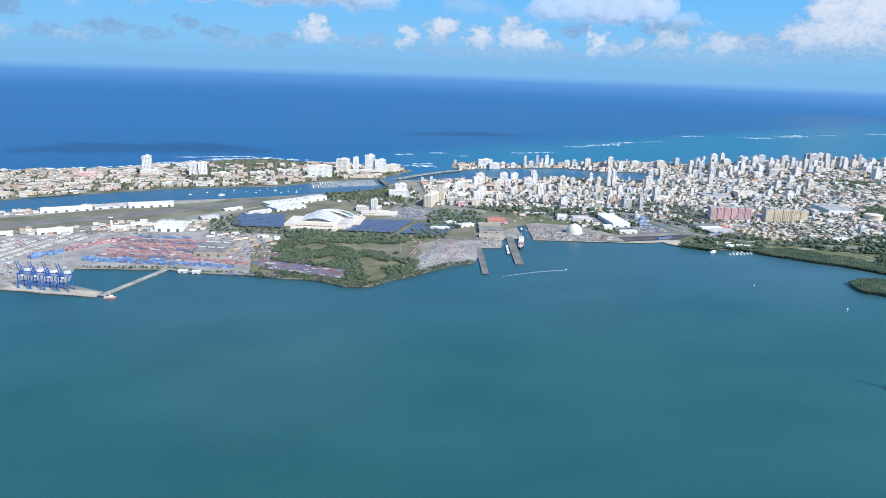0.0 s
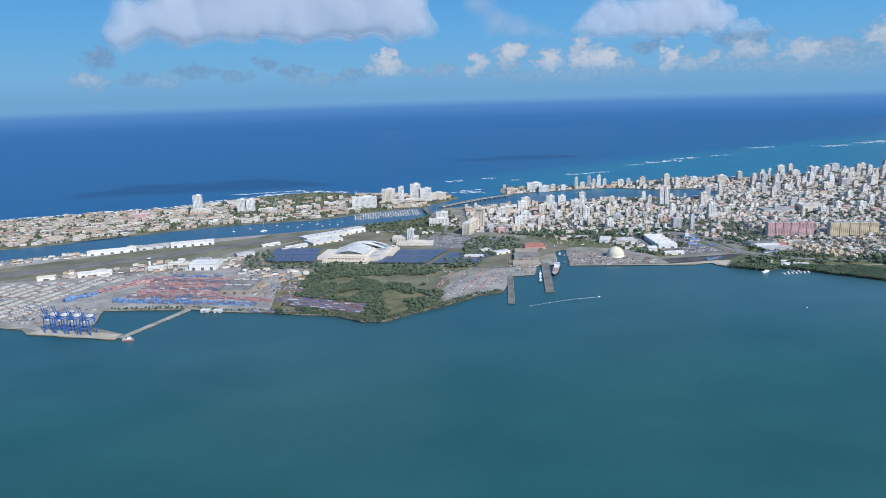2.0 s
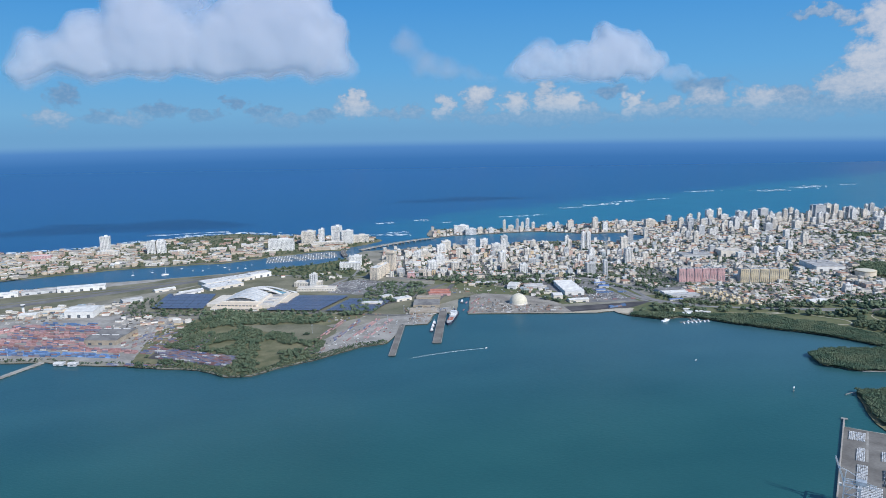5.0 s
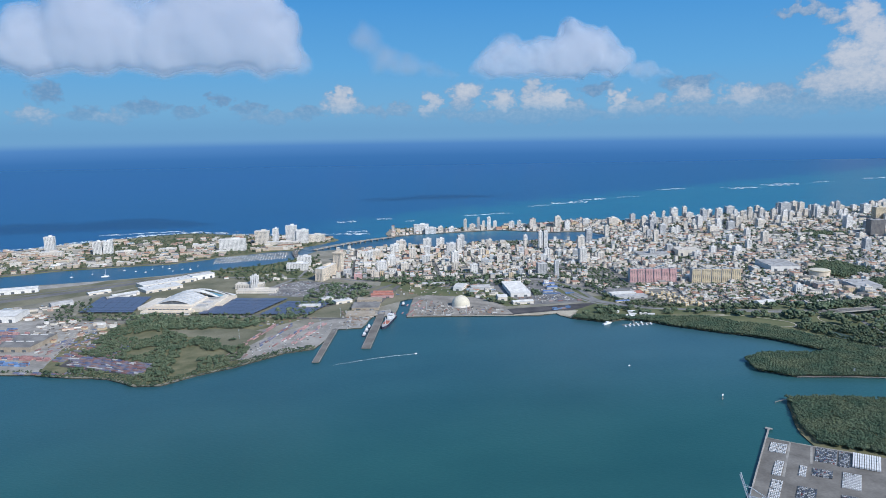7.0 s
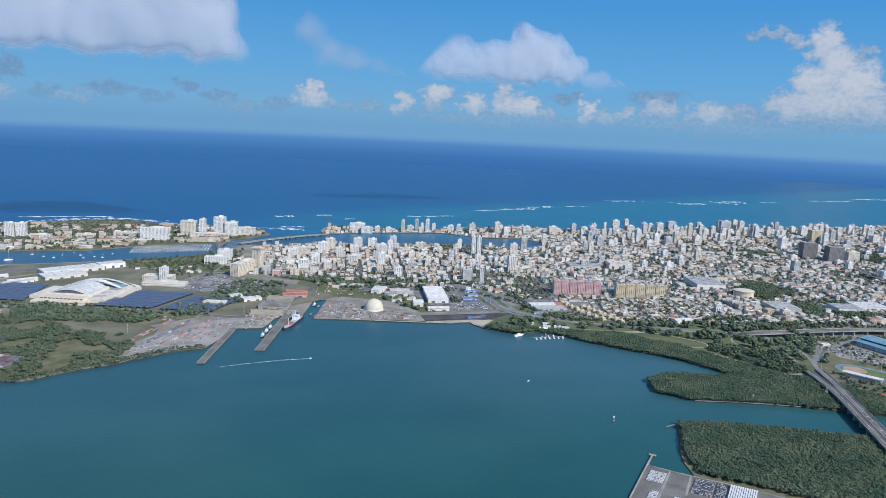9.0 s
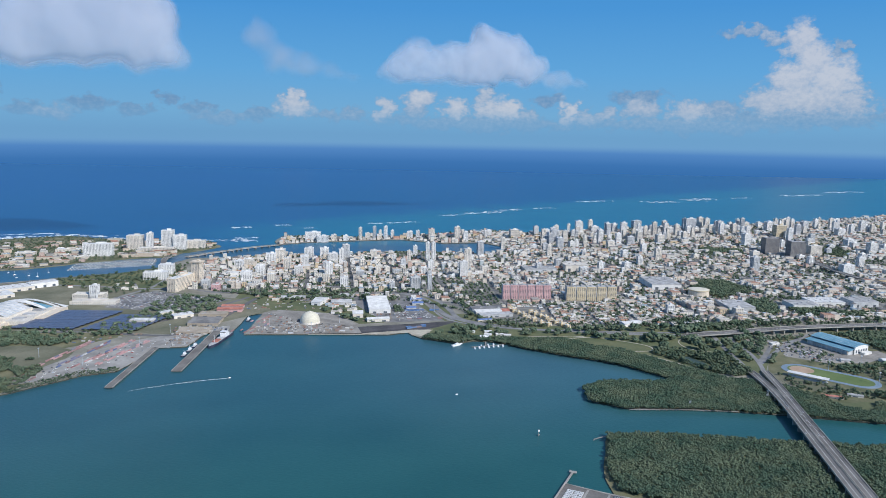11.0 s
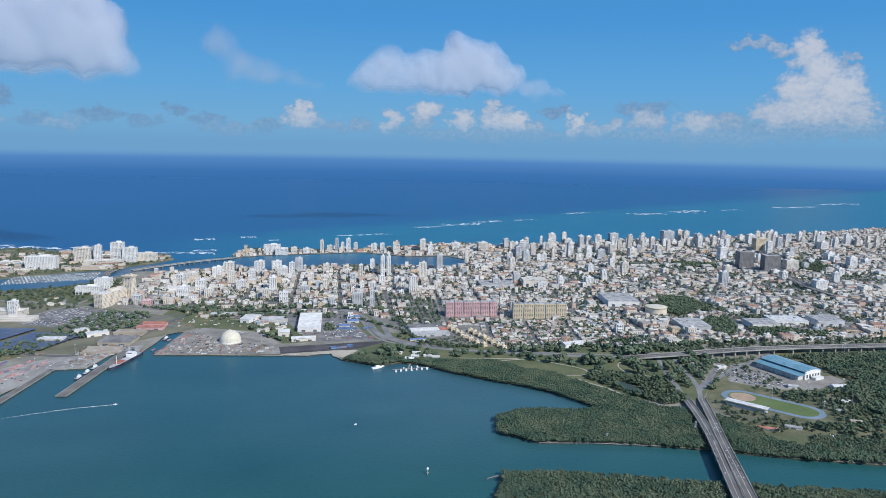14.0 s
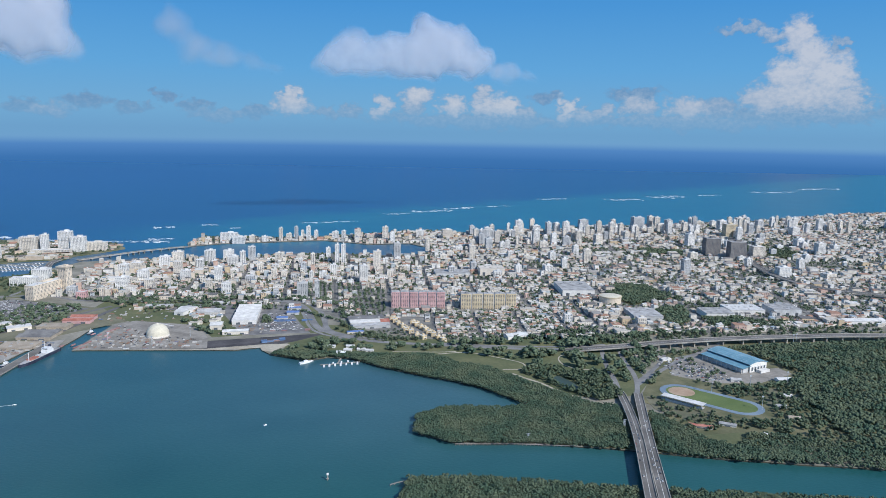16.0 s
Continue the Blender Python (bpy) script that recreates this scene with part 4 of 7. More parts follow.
SCRUB = [(0, 858), (40, 847), (76, 832), (106, 803), (130, 799), (160, 818), (196, 838), (215, 885), (190, 955), (225, 1000), (120, 1070), (60, 1065), (30, 1000), (26, 925)]
wood("scrub_wood", [p for p in scatter(SCRUB, 4.6, rng_w, 0.95) if noise.noise(Vector((p[0] * 0.03, p[1] * 0.03, 7))) > -0.14 and not inside(p[0], p[1], [(103, 1006), (125, 978), (170, 943), (195, 935), (205, 980)]) and not inside(p[0], p[1], [(12, 884), (103, 826), (114, 862), (20, 921)])], "green scrub and low trees on waste land", 3.8, 3.0, 15, 14, M_LEAF, even=0.4)
wood("scrub_wood", scatter([(0, 851), (40, 839), (76, 823), (104, 793), (130, 790), (161, 809), (201, 828), (255, 864), (292, 873), (285, 884), (250, 878), (198, 842), (130, 808), (80, 838), (0, 864)], 3.2, rng_w, 0.9), "green bushes along the water's edge", 2.6, 2.2, 6, 15, M_LEAF)
wood("scrub_wood", scatter([(-205, 922), (-100, 901), (-60, 880), (0, 866), (0, 874), (-60, 888), (-100, 912), (-205, 930)], 3.6, rng_w, 0.7), "green bushes along the basin", 2.2, 2.0, 6, 25, M_LEAF)
wood("street_trees", scatter([(240, 1062), (281, 1097), (292, 1180), (339, 1225), (395, 1190), (386, 1116), (347, 1098), (300, 1055), (290, 1020), (262, 1008), (240, 1016)], 6.5, rng_w, 0.55) + scatter([(40, 1066), (73, 1100), (112, 1062), (229, 1034), (236, 1006), (183, 990), (93, 1013), (59, 1035)], 6.0, rng_w, 0.5), "dense trees behind the port sheds", 4.8, 4.4, 13, 16, M_LEAF)
wood("street_trees", scatter([(-60, 1085), (20, 1075), (240, 1030), (250, 1040), (140, 1072), (-10, 1125), (-30, 1220), (-60, 1180)], 7, rng_w, 0.6), "trees round the parking lots", 4.2, 3.4, 11, 17, M_LEAF)
wood("street_trees", [p for p in scatter([(140, 1340), (250, 1240), (330, 1290), (330, 1500), (290, 1480), (230, 1430), (130, 1395)], 7.5, rng_w, 0.5) if not near_line(p[0], p[1], [(245, 1235), (285, 1300), (300, 1380), (288, 1470)], 5) and not near_line(p[0], p[1], [(120, 1350), (200, 1318), (262, 1290), (330, 1275)], 5)], "scattered trees on the green by the channel", 4.5, 3.8, 11, 18, M_LEAF)
wood("street_trees", scatter(ISLETA, 9.5, rng_w, 0.5), "trees and palms across the island", 3.8, 3.8, 4, 19, M_LEAF, base=1.2)
wood("street_trees", off_track(scatter([(1040, 700), (1075, 690), (1110, 690), (1150, 660), (1130, 580), (1040, 560), (1020, 590), (1000, 612), (1010, 625), (1050, 625)], 6.0, rng_w, 0.7)), "trees around the sports ground", 4.5, 3.8, 13, 20, M_LEAF)
wood("street_trees", [p for p in scatter([(962, 712), (985, 722), (1000, 735), (1030, 760), (1060, 780), (1060, 790), (1010, 760), (1045, 805), (1040, 830), (1008, 815), (985, 790), (962, 740)], 5.0, rng_w, 0.62) if not any(near_line(p[0], p[1], q, 4.5) for q in ([(943, 714), (957, 747), (972, 788), (990, 829)], [(957, 705), (977, 738), (988, 763), (998, 794), (1012, 830)], [(977, 736), (999, 752), (1033, 781), (1055, 806)], [(972, 728), (992, 741), (1024, 762), (1069, 790)]))], "trees beside the stadium road", 5.0, 4.0, 13, 26, M_LEAF)
wood("street_trees", [p for p in scatter([(872, 790), (884, 765), (892, 738), (899, 720), (912, 698), (937, 695), (950, 742), (962, 780), (945, 772), (925, 780), (912, 800), (893, 806)], 4.2, rng_w, 0.8) if not inside(p[0], p[1], [(893, 751), (895, 770), (907, 774), (913, 757), (914, 738), (907, 725), (898, 731)])], "dense low trees in the park behind the mangroves", 5.2, 4.2, 9, 27, M_LEAF)
wood("street_trees", scatter([(821, 908), (832, 930), (890, 918), (955, 910), (945, 893), (879, 898)], 6.0, rng_w, 0.6) + scatter([(965, 925), (1015, 918), (1023, 888), (1006, 862), (978, 869), (948, 893)], 6.0, rng_w, 0.75) + scatter([(1005, 850), (1090, 842), (1391, 802), (1391, 845), (1060, 885), (1010, 890)], 6.5, rng_w, 0.6) + scatter([(727, 970), (806, 934), (801, 922), (735, 952)], 5.5, rng_w, 0.6) + scatter([(706, 1018), (730, 1012), (726, 976), (708, 990)], 7, rng_w, 0.6), "trees along the park highway", 5.0, 3.8, 13, 34, M_LEAF)
wood("street_trees", scatter([(640, 1172), (720, 1150), (722, 1095), (730, 1040), (745, 1045), (740, 1110), (725, 1165), (660, 1190), (520, 1215), (430, 1245), (420, 1235), (520, 1200)], 6.5, rng_w, 0.7) + scatter([(625, 1050), (640, 1040), (640, 1065), (628, 1075)], 5, rng_w, 0.9) + scatter([(470, 1140), (540, 1110), (555, 1150), (480, 1180), (430, 1190)], 9, rng_w, 0.45), "trees at the foot of the city", 5.0, 4.2, 13, 35, M_LEAF)
wood("mangrove_wood", scatter([(949, 560), (1010, 536), (1100, 494), (1300, 413), (1500, 337), (1600, 420), (1200, 490), (1060, 560), (1000, 600)], 4.0, rng_w), "dense mangroves along the inlet", 4.4, 3.0, 12, 28, M_MANGROVE, even=0.9)
wood("street_trees", off_track(scatter([(952, 650), (962, 690), (985, 700), (994, 652), (1010, 628), (998, 612), (955, 612)], 4.5, rng_w, 0.5)), "shrubs beside the grandstand", 3.2, 2.8, 13, 24, M_LEAF)

wood("street_trees", scatter([(1030, 750), (1055, 722), (1080, 730), (1072, 790), (1050, 795)], 7.5, rng_w, 0.35) + scatter([(1030, 730), (1060, 705), (1100, 695), (1150, 700), (1150, 690), (1080, 680), (1040, 690)], 5.0, rng_w, 0.65) + scatter([(1010, 818), (1080, 815), (1160, 808), (1390, 780), (1390, 772), (1160, 798), (1060, 800)], 5.5, rng_w, 0.75), "shade trees round the sports hall and highway", 4.4, 3.4, 11, 38, M_LEAF)
# park and roadside trees, each on its own
LONE = [(844, 865), (860, 852), (905, 836), (925, 845), (930, 837), (951, 829), (952, 815), (944, 786), (967, 811), (964, 794), (938, 792), (955, 862), (967, 859), (976, 858), (990, 860), (935, 880), (953, 884), (908, 884), (891, 889), (879, 893), (848, 899), (836, 900), (862, 897), (889, 795), (898, 805), (981, 797), (979, 775), (969, 752), (963, 764), (1008, 812), (1022, 815), (1037, 799), (1032, 828), (1044, 832), (1044, 815)]
TREES = [tree_thing(100 + i, h, s) for i, (h, s) in enumerate(((6.5, 4.2), (5.5, 3.6), (7.0, 4.6), (5.0, 3.0)))]
park = list(LONE)
park += scatter([(800, 905), (860, 880), (930, 855), (940, 840), (900, 822), (850, 860)], 10.0, rng_w, 0.5)
park += scatter([(905, 826), (945, 800), (965, 815), (975, 845), (940, 850)], 8.0, rng_w, 0.35)
park += scatter([(790, 890), (830, 880), (860, 872), (830, 892), (790, 908)], 9.5, rng_w, 0.5)
park += scatter([(560, 1010), (590, 1005), (575, 1060), (520, 1090), (540, 1050)], 9, rng_w, 0.55)
park += scatter([(650, 925), (700, 912), (760, 897), (790, 900), (720, 945), (690, 960), (655, 945)], 7.0, rng_w, 0.45)
park += scatter([(930, 870), (1060, 870), (1160, 860), (1160, 880), (1060, 892), (965, 888)], 8, rng_w, 0.7)
park += scatter([(500, 1150), (640, 1120), (650, 1130), (520, 1200), (420, 1235), (400, 1220)], 9, rng_w, 0.65)
rnd = random.Random(8)
for i, (x, y) in enumerate(park[:300]):
    k = rnd.uniform(0.7, 1.15) * (1.7 if i < len(LONE) else 1.0)
    m = pose(x, y, 1.1, 0, 0, rnd.uniform(0, 360)) @ Matrix.Diagonal((k, k, k * rnd.uniform(0.85, 1.1), 1))
    if i < 4:
        TREES[i].matrix_basis = m
    else:
        copy_at(TREES[i % 4], m)


# ---- buildings ----
BAY, STOREY = 2.6, 1.75


def windows_of(w, d, h):
    """All the windows round a block of plan w x d, storey by storey."""
    g = Geo()
    rows = max(1, int((h - 0.6) / STOREY))
    for k in range(rows):
        z = 0.55 + k * (h - 0.4) / rows
        for length, depth, rot in ((w, d, 0), (d, w, 90), (d, w, 270)):
            n = max(1, int(length / BAY))
            c, s = math.cos(radians(rot)), math.sin(radians(rot))
            for i in range(n):
                u, v = (i + 0.5) / n * length - length / 2, -depth / 2 - 0.03
                g.pane(u * c - v * s, u * s + v * c, z, length / n * 0.52, 0.14, 0.75, rot)
    return g


def tower(x, y, w, d, h, rot, mat, label, name="apartment_tower", category="building", balconies=False, group="city towers", roof=None):
    t = thing(name, label, category, pose(x, y, 1.1, 0, 0, rot), group)
    g = Geo().box(0, 0, -0.5, w, d, h + 0.5)
    for sx in (-1, 1):
        for sy in (-1, 1):
            g.box(sx * (w / 2 - 0.3), sy * (d / 2 - 0.3), -0.5, 1.0, 1.0, h + 1.1)
    part("wall", g, mat, t)
    top = part("roof", Geo().box(0, 0, h + 0.004, w - 1.2, d - 1.2, 0.25), roof or M_ROOFWHITE, t)
    part("lift_house", Geo().box(w * 0.1, d * 0.12, h + 0.2, w * 0.34, d * 0.4, 1.6 + h * 0.03), mat, top)
    if w > 14:
        part("water_tank", Geo().tube((-w * 0.28, -d * 0.2, h + 0.2), (-w * 0.28, -d * 0.2, h + 1.4), 0.8, 0.8, 8), M_ROOFGREY, top)
    tagged(part("glazing", windows_of(w, d, h), M_GLASS, t), kind="stuff")
    if balconies:
        n = max(1, int((h - 0.6) / STOREY))
        for i in range(1, n, 2 if h < 16 else 3):
            z = 0.55 + i * (h - 0.4) / n - 0.75
            part("balcony", Geo().box(0, -d / 2 - 0.45, z, w * 0.6, 0.9, 0.5), mat, t)
    return t


def tower_set(rows, rot, labels, seed):
    r = random.Random(seed)
    for x, y, w, h in rows:
        kind = r.random()
        mat, label = labels[0] if kind < 0.46 else labels[1] if kind < 0.85 else labels[2]
        tower(x, y + w * 0.3, max(w * 0.72, 5.5), max(min(w * 0.62, 16), 6), h, rot + r.uniform(-6, 6), mat, label, balconies=r.random() < 0.4)


KINDS = [(M_WHITE, "white rendered high-rise with rows of dark windows"), (M_CREAM, "cream rendered high-rise with rows of dark windows"), (M_GREY, "grey concrete high-rise with rows of dark windows")]
# the resort strip between lagoon and ocean
tower_set([(592, 1735, 50, 21), (612, 1722, 36, 14), (640, 1742, 16, 14), (667, 1740, 16, 12), (703, 1745, 10, 29), (722, 1750, 16, 15), (737, 1745, 10, 31), (751, 1748, 9, 22), (764, 1745, 12, 31), (782, 1752, 11, 20), (826, 1750, 18, 17), (844, 1745, 13, 19), (935, 1715, 18, 30), (940, 1668, 15, 24), (1025, 1741, 25, 16), (1079, 1700, 30, 22)], -12, KINDS, 1)
# south of the lagoon
tower_set([(901, 1457, 17, 33), (775, 1508, 11, 20), (843, 1366, 19, 34), (730, 1383, 9, 31), (718, 1303, 6, 15), (631, 1510, 19, 26), (589, 1520, 23, 19), (596, 1451, 26, 19), (613, 1458, 13, 26), (676, 1449, 15, 23), (556, 1500, 23, 23), (711, 1351, 12, 21), (711, 1172, 9, 27), (692, 1188, 22, 20), (571, 1324, 17, 24), (583, 1234, 18, 16), (557, 1266, 13, 16), (653, 1189, 11, 12), (797, 1256, 18, 30), (989, 1552, 12, 25)], -10, KINDS, 2)
tower_set([(420, 1400, 20, 20), (438, 1430, 26, 17), (455, 1350, 22, 18), (480, 1460, 24, 21), (505, 1400, 18, 22), (520, 1340, 20, 17), (470, 1290, 18, 15), (430, 1300, 24, 18), (540, 1430, 16, 19), (500, 1500, 26, 22), (640, 1380, 14, 18), (660, 1330, 12, 16), (620, 1290, 18, 14), (760, 1340, 14, 18), (850, 1290, 16, 14)], -10, KINDS, 3)
for dx in (0, 11):
    tower(781 + dx, 1436 - dx * 0.2, 7.5, 9, 38, -10, M_WHITE, "slim white twin tower by the lagoon")
# along the open coast
tower_set([(1282, 1752, 24, 33), (1335, 1764, 26, 17), (1339, 1703, 15, 31), (1380, 1742, 18, 26), (1397, 1723, 21, 31), (1498, 1820, 32, 22), (1589, 1825, 16, 20), (1514, 1728, 26, 17), (1613, 1735, 38, 36), (1685, 1765, 19, 32), (1368, 1601, 18, 25), (1174, 1668, 23, 23), (1116, 1525, 19, 26), (1044, 1430, 13, 28), (1251, 1347, 17, 27), (1197, 1387, 16, 17), (1183, 1308, 13, 19), (1235, 1509, 21, 19), (1305, 1539, 22, 22), (1271, 1432, 15, 21), (1071, 1262, 14, 19), (1386, 1542, 23, 24), (1507, 1630, 19, 17)], -8, KINDS, 4)
tower_set([(1682, 1790, 20, 32), (1680, 1704, 21, 32), (1719, 1757, 16, 23), (1781, 1787, 17, 17), (1740, 1719, 16, 22), (1817, 1764, 19, 19), (1872, 1778, 17, 17), (1846, 1705, 28, 27), (1941, 1752, 30, 27), (1874, 1632, 18, 28), (1956, 1694, 23, 26), (1781, 1488, 17, 23), (1586, 1485, 23, 29), (1377, 1210, 18, 27), (1534, 1141, 31, 18), (1614, 1190, 16, 22), (1692, 1256, 18, 16), (1835, 1426, 25, 18), (1800, 1330, 24, 25), (1975, 1587, 31, 20), (1591, 1098, 27, 13), (1098, 916, 16, 12), (1012, 955, 14, 12)], -8, KINDS, 5)
rnd = random.Random(21)
extra = []
for i in range(96):
    extra.append((rnd.uniform(1080, 2150), rnd.uniform(1540, 1790), rnd.uniform(9, 18), rnd.choice((14, 17, 20, 24, 28, 32))))
for i in range(30):
    extra.append((rnd.uniform(880, 1900), rnd.uniform(1230, 1560), rnd.uniform(10, 22), rnd.choice((9, 12, 14, 18))))
for i in range(26):
    extra.append((rnd.uniform(560, 960), rnd.uniform(1230, 1500), rnd.uniform(9, 16), rnd.choice((8, 10, 12, 15))))
for i in range(20):
    extra.append((rnd.uniform(2100, 3000), rnd.uniform(1350, 1850), rnd.uniform(12, 22), rnd.choice((12, 16, 20, 26))))
extra = [e for e in extra if inside(e[0], e[1], CITY)]
tower_set(extra, -9, KINDS, 6)
tower(1560, 1383, 30, 24, 36, -18, M_BROWN, "dark grey-brown office tower with recessed windows", roof=M_ROOFGREY)
tower(1573, 1322, 31, 24, 37, -18, M_BROWN, "dark grey-brown office tower with recessed windows", roof=M_ROOFGREY)
tower(1775, 1594, 28, 20, 34, -10, M_TAN, "tall ochre rendered apartment tower")
tower(1638, 1338, 26, 18, 23, -10, M_CREAM, "cream apartment tower with stepped roof")
part("roof_terrace", Geo().box(0, 0, 9.2, 38, 14, 0.8), M_ROOFRUST, tower(914, 1750, 40, 16, 9, -12, M_CREAM, "low cream hotel with a red roof", name="hotel"), "faded red roof")
tower(873, 1730, 14, 12, 25, -12, M_CREAM, "slim cream hotel tower with a reddish top", roof=M_ROOFRUST)
tower(-205, 1652, 44, 16, 12, -4, M_CREAM, "broad cream government block below the tower", name="civic_hall")
tower(-330, 1640, 36, 16, 11, 4, M_PINK, "broad pinkish old-town hotel", name="hotel")
tower(-60, 1640, 40, 14, 8, -6, M_CREAM, "long low cream island building", name="civic_hall")
tower(20, 1655, 34, 14, 7, -6, M_CREAM, "long low cream island building", name="civic_hall")
tower(90, 1690, 46, 14, 6, -6, M_CREAM, "long low cream island building", name="civic_hall")
tower(-160, 1520, 20, 12, 7, 10, M_WHITE, "white waterfront building with flat roof", name="civic_hall")
# island hotels and towers
tower(-218, 1692, 18, 14, 38, -4, M_WHITE, "tall white apartment tower near the ocean")
tower(-119, 1664, 17, 13, 27, -4, M_WHITE, "white twin apartment block near the ocean")
tower(-99, 1664, 17, 13, 27, -4, M_WHITE, "white twin apartment block near the ocean")
tower(156, 1624, 54, 16, 25, -8, M_WHITE, "broad white hotel block", name="hotel")
tower(281, 1690, 24, 16, 40, -8, M_WHITE, "tall white beach hotel", name="hotel", balconies=True)
tower(217, 1690, 31, 18, 31, -8, M_CREAM, "cream beach hotel wing", name="hotel", balconies=True)
tower(246, 1680, 12, 12, 36, -8, M_WHITE, "slim white hotel tower", name="hotel")
tower(305, 1682, 26, 16, 30, -8, M_WHITE, "white beach hotel wing", name="hotel")
tower(335, 1692, 40, 14, 17, -14, M_CREAM, "long cream hotel wing at the point", name="hotel")
tower(260, 1660, 70, 12, 9, -8, M_CREAM, "low cream hotel podium", name="hotel")
# hotel and casino by the port
t = tower(353, 1298, 14, 12, 39, -30, M_PEACH, "tall cream hotel tower with an overhanging crown", name="hotel")
part("crown", Geo().box(0, 0, 37.6, 16.5, 15, 2.4, 0, 0, 1.08), M_PEACH, t)
tower(330, 1276, 58, 14, 21, 60, M_PEACH, "long pinkish cream hotel wing", name="hotel", roof=M_ROOFWHITE)
tower(366, 1274, 13, 10, 13, -10, M_GREY, "pale green office block beside the hotel")
tower(382, 1255, 13, 10, 9, -10, M_PINK, "low salmon pink building")
tower(284, 1362, 38, 16, 13, -8, M_WHITE, "white rendered office block near the channel")
tower(298, 1408, 24, 18, 17, -8, M_WHITE, "white rendered office block near the channel")
tower(212, 1222, 10, 10, 22, -20, M_WHITE, "white hotel tower on a low podium", name="hotel")
tower(216, 1196, 62, 20, 5, -14, M_CREAM, "low cream hotel podium", name="hotel", roof=M_CREAM)
tower(204, 1232, 44, 18, 8, -14, M_CREAM, "stepped cream hotel wing behind the tower", name="hotel", roof=M_CREAM)


def slab_block(x, y, w, d, h, rot, mat, bays, label):
    """A long housing slab: tall bays with dark stair slots between them."""
    t = thing("housing_block", label, "building", pose(x, y, 1.1, 0, 0, rot), "housing slabs")
    part("core", Geo().box(0, 0, -0.5, w - 1, d - 2.5, h), M_GREY, t)
    bw = w / bays
    wall = Geo().box(0, 0, -0.5, bw * 0.87, d, h + 0.5).mesh("bay", mat)
    pane = Geo().box(0, -d / 2 - 0.03, 0, bw * 0.12, 0.14, 0.75).mesh("window", M_GLASS)
    roof = Geo().box(0, 0, h + 0.004, bw * 0.85, d * 0.8, 0.3).box(bw * 0.1, 0, h, bw * 0.25, d * 0.4, 1.6).mesh("roof", M_ROOFGREY)
    for i in range(bays):
        u = (i + 0.5) * bw - w / 2
        part("bay", wall, None, t, at=(u, 0, 0))
        part("roof", roof, None, t, at=(u, 0, 0))
        for k in range(int(h / 1.9)):
            for c in range(4):
                part("window", pane, None, t, at=(u + (c - 1.5) * bw * 0.21, 0, 0.7 + k * 1.9))
    return t


slab_block(843, 1090, 77, 13, 22, -13, M_PINK, 6, "long faded pink housing block")
slab_block(937, 1058, 80, 13, 22, -13, M_TAN, 5, "long ochre housing block with dark slots")


def hall(x, y, w, d, h, rot, wall, roof, label, name="warehouse", pitched=True, bays=0):
    t = thing(name, label, "warehouse" if name == "warehouse" else name.replace("_", " "), pose(x, y, 1.1, 0, 0, rot))
    part("wall", Geo().box(0, 0, -0.5, w, d, h + 0.5), wall, t)
    if pitched:
        n = max(1, bays)
        for i in range(n):
            part("roof", Geo().gable(0, (i + 0.5) / n * d - d / 2, h + 0.004, w + 0.8, d / n + (0.8 if n == 1 else 0), min(3.0, d / n * 0.14)), roof, t)
    else:
        top = part("roof", Geo().box(0, 0, h + 0.004, w + 0.5, d + 0.5, 0.45), roof, t)
        for i in range(max(2, int(w * d / 220))):
            part("vent", Geo().box(rnd.uniform(-0.38, 0.38) * w, rnd.uniform(-0.38, 0.38) * d, h + 0.4, rnd.uniform(1.2, 3.5), rnd.uniform(1.2, 3.0), rnd.uniform(0.5, 1.1)), M_ROOFGREY, top)
    n = max(1, int(w / 13))
    for i in range(n):
        part("door", Geo().box((i + 0.5) / n * w - w / 2, -d / 2 - 0.03, 0, w / n * 0.32, 0.16, h * 0.5), M_GLASS, t)
    return t


hall(609, 1092, 30, 86, 5.5, -8, M_WHITE, M_ROOFWHITE, "big white warehouse with a ribbed pale roof", bays=6)
hall(592, 1010, 30, 11, 4, -4, M_CREAM, M_ROOFWHITE, "small cream shed beside the dome")
hall(570, 1040, 14, 18, 6, -8, M_CREAM, M_ROOFWHITE, "pale shed behind the dome")
hall(560, 1120, 30, 18, 4, -8, M_GREY, M_ROOFGREY, "low grey roofed depot building")
hall(530, 1130, 14, 34, 5, -30, M_WHITE, M_ROOFWHITE, "white depot shed set at an angle")
hall(757, 999, 47, 14, 3.4, -4, M_GREY, M_ROOFGREY, "grey flat-roofed depot with roof vents", pitched=False)
hall(752, 1016, 38, 15, 4.2, -4, M_WHITE, M_ROOFWHITE, "pale depot hall with a ribbed roof", bays=2)
hall(778, 1017, 11, 16, 3.0, -4, M_PINK, M_ROOFRUST, "small reddish-roofed depot annex")
hall(757, 1035, 46, 16, 3.8, -4, M_GREY, M_ROOFDARK, "dark-roofed rear depot hall", pitched=False)
hall(733, 978, 20, 6, 2.2, -4, M_CREAM, M_SHEDBLUE, "low blue-roofed loading shed")
hall(371, 1052, 38, 34, 3.6, -14, M_BUFF, M_ROOFDARK, "long tan port shed with a dark roof", bays=2)
hall(380, 1086, 36, 18, 4, -14, M_BUFF, M_BUFF, "tan port warehouse with flat roof", pitched=False)
hall(402, 1108, 34, 12, 4, -14, M_PINK, M_ROOFRUST, "low red-roofed port shed")
hall(406, 1126, 30, 12, 4, -14, M_PINK, M_ROOFRUST, "low red-roofed port shed")
hall(358, 1012, 38, 26, 2.0, -14, M_BUFF, M_BUFF, "tan yard shed by the pier", pitched=False)
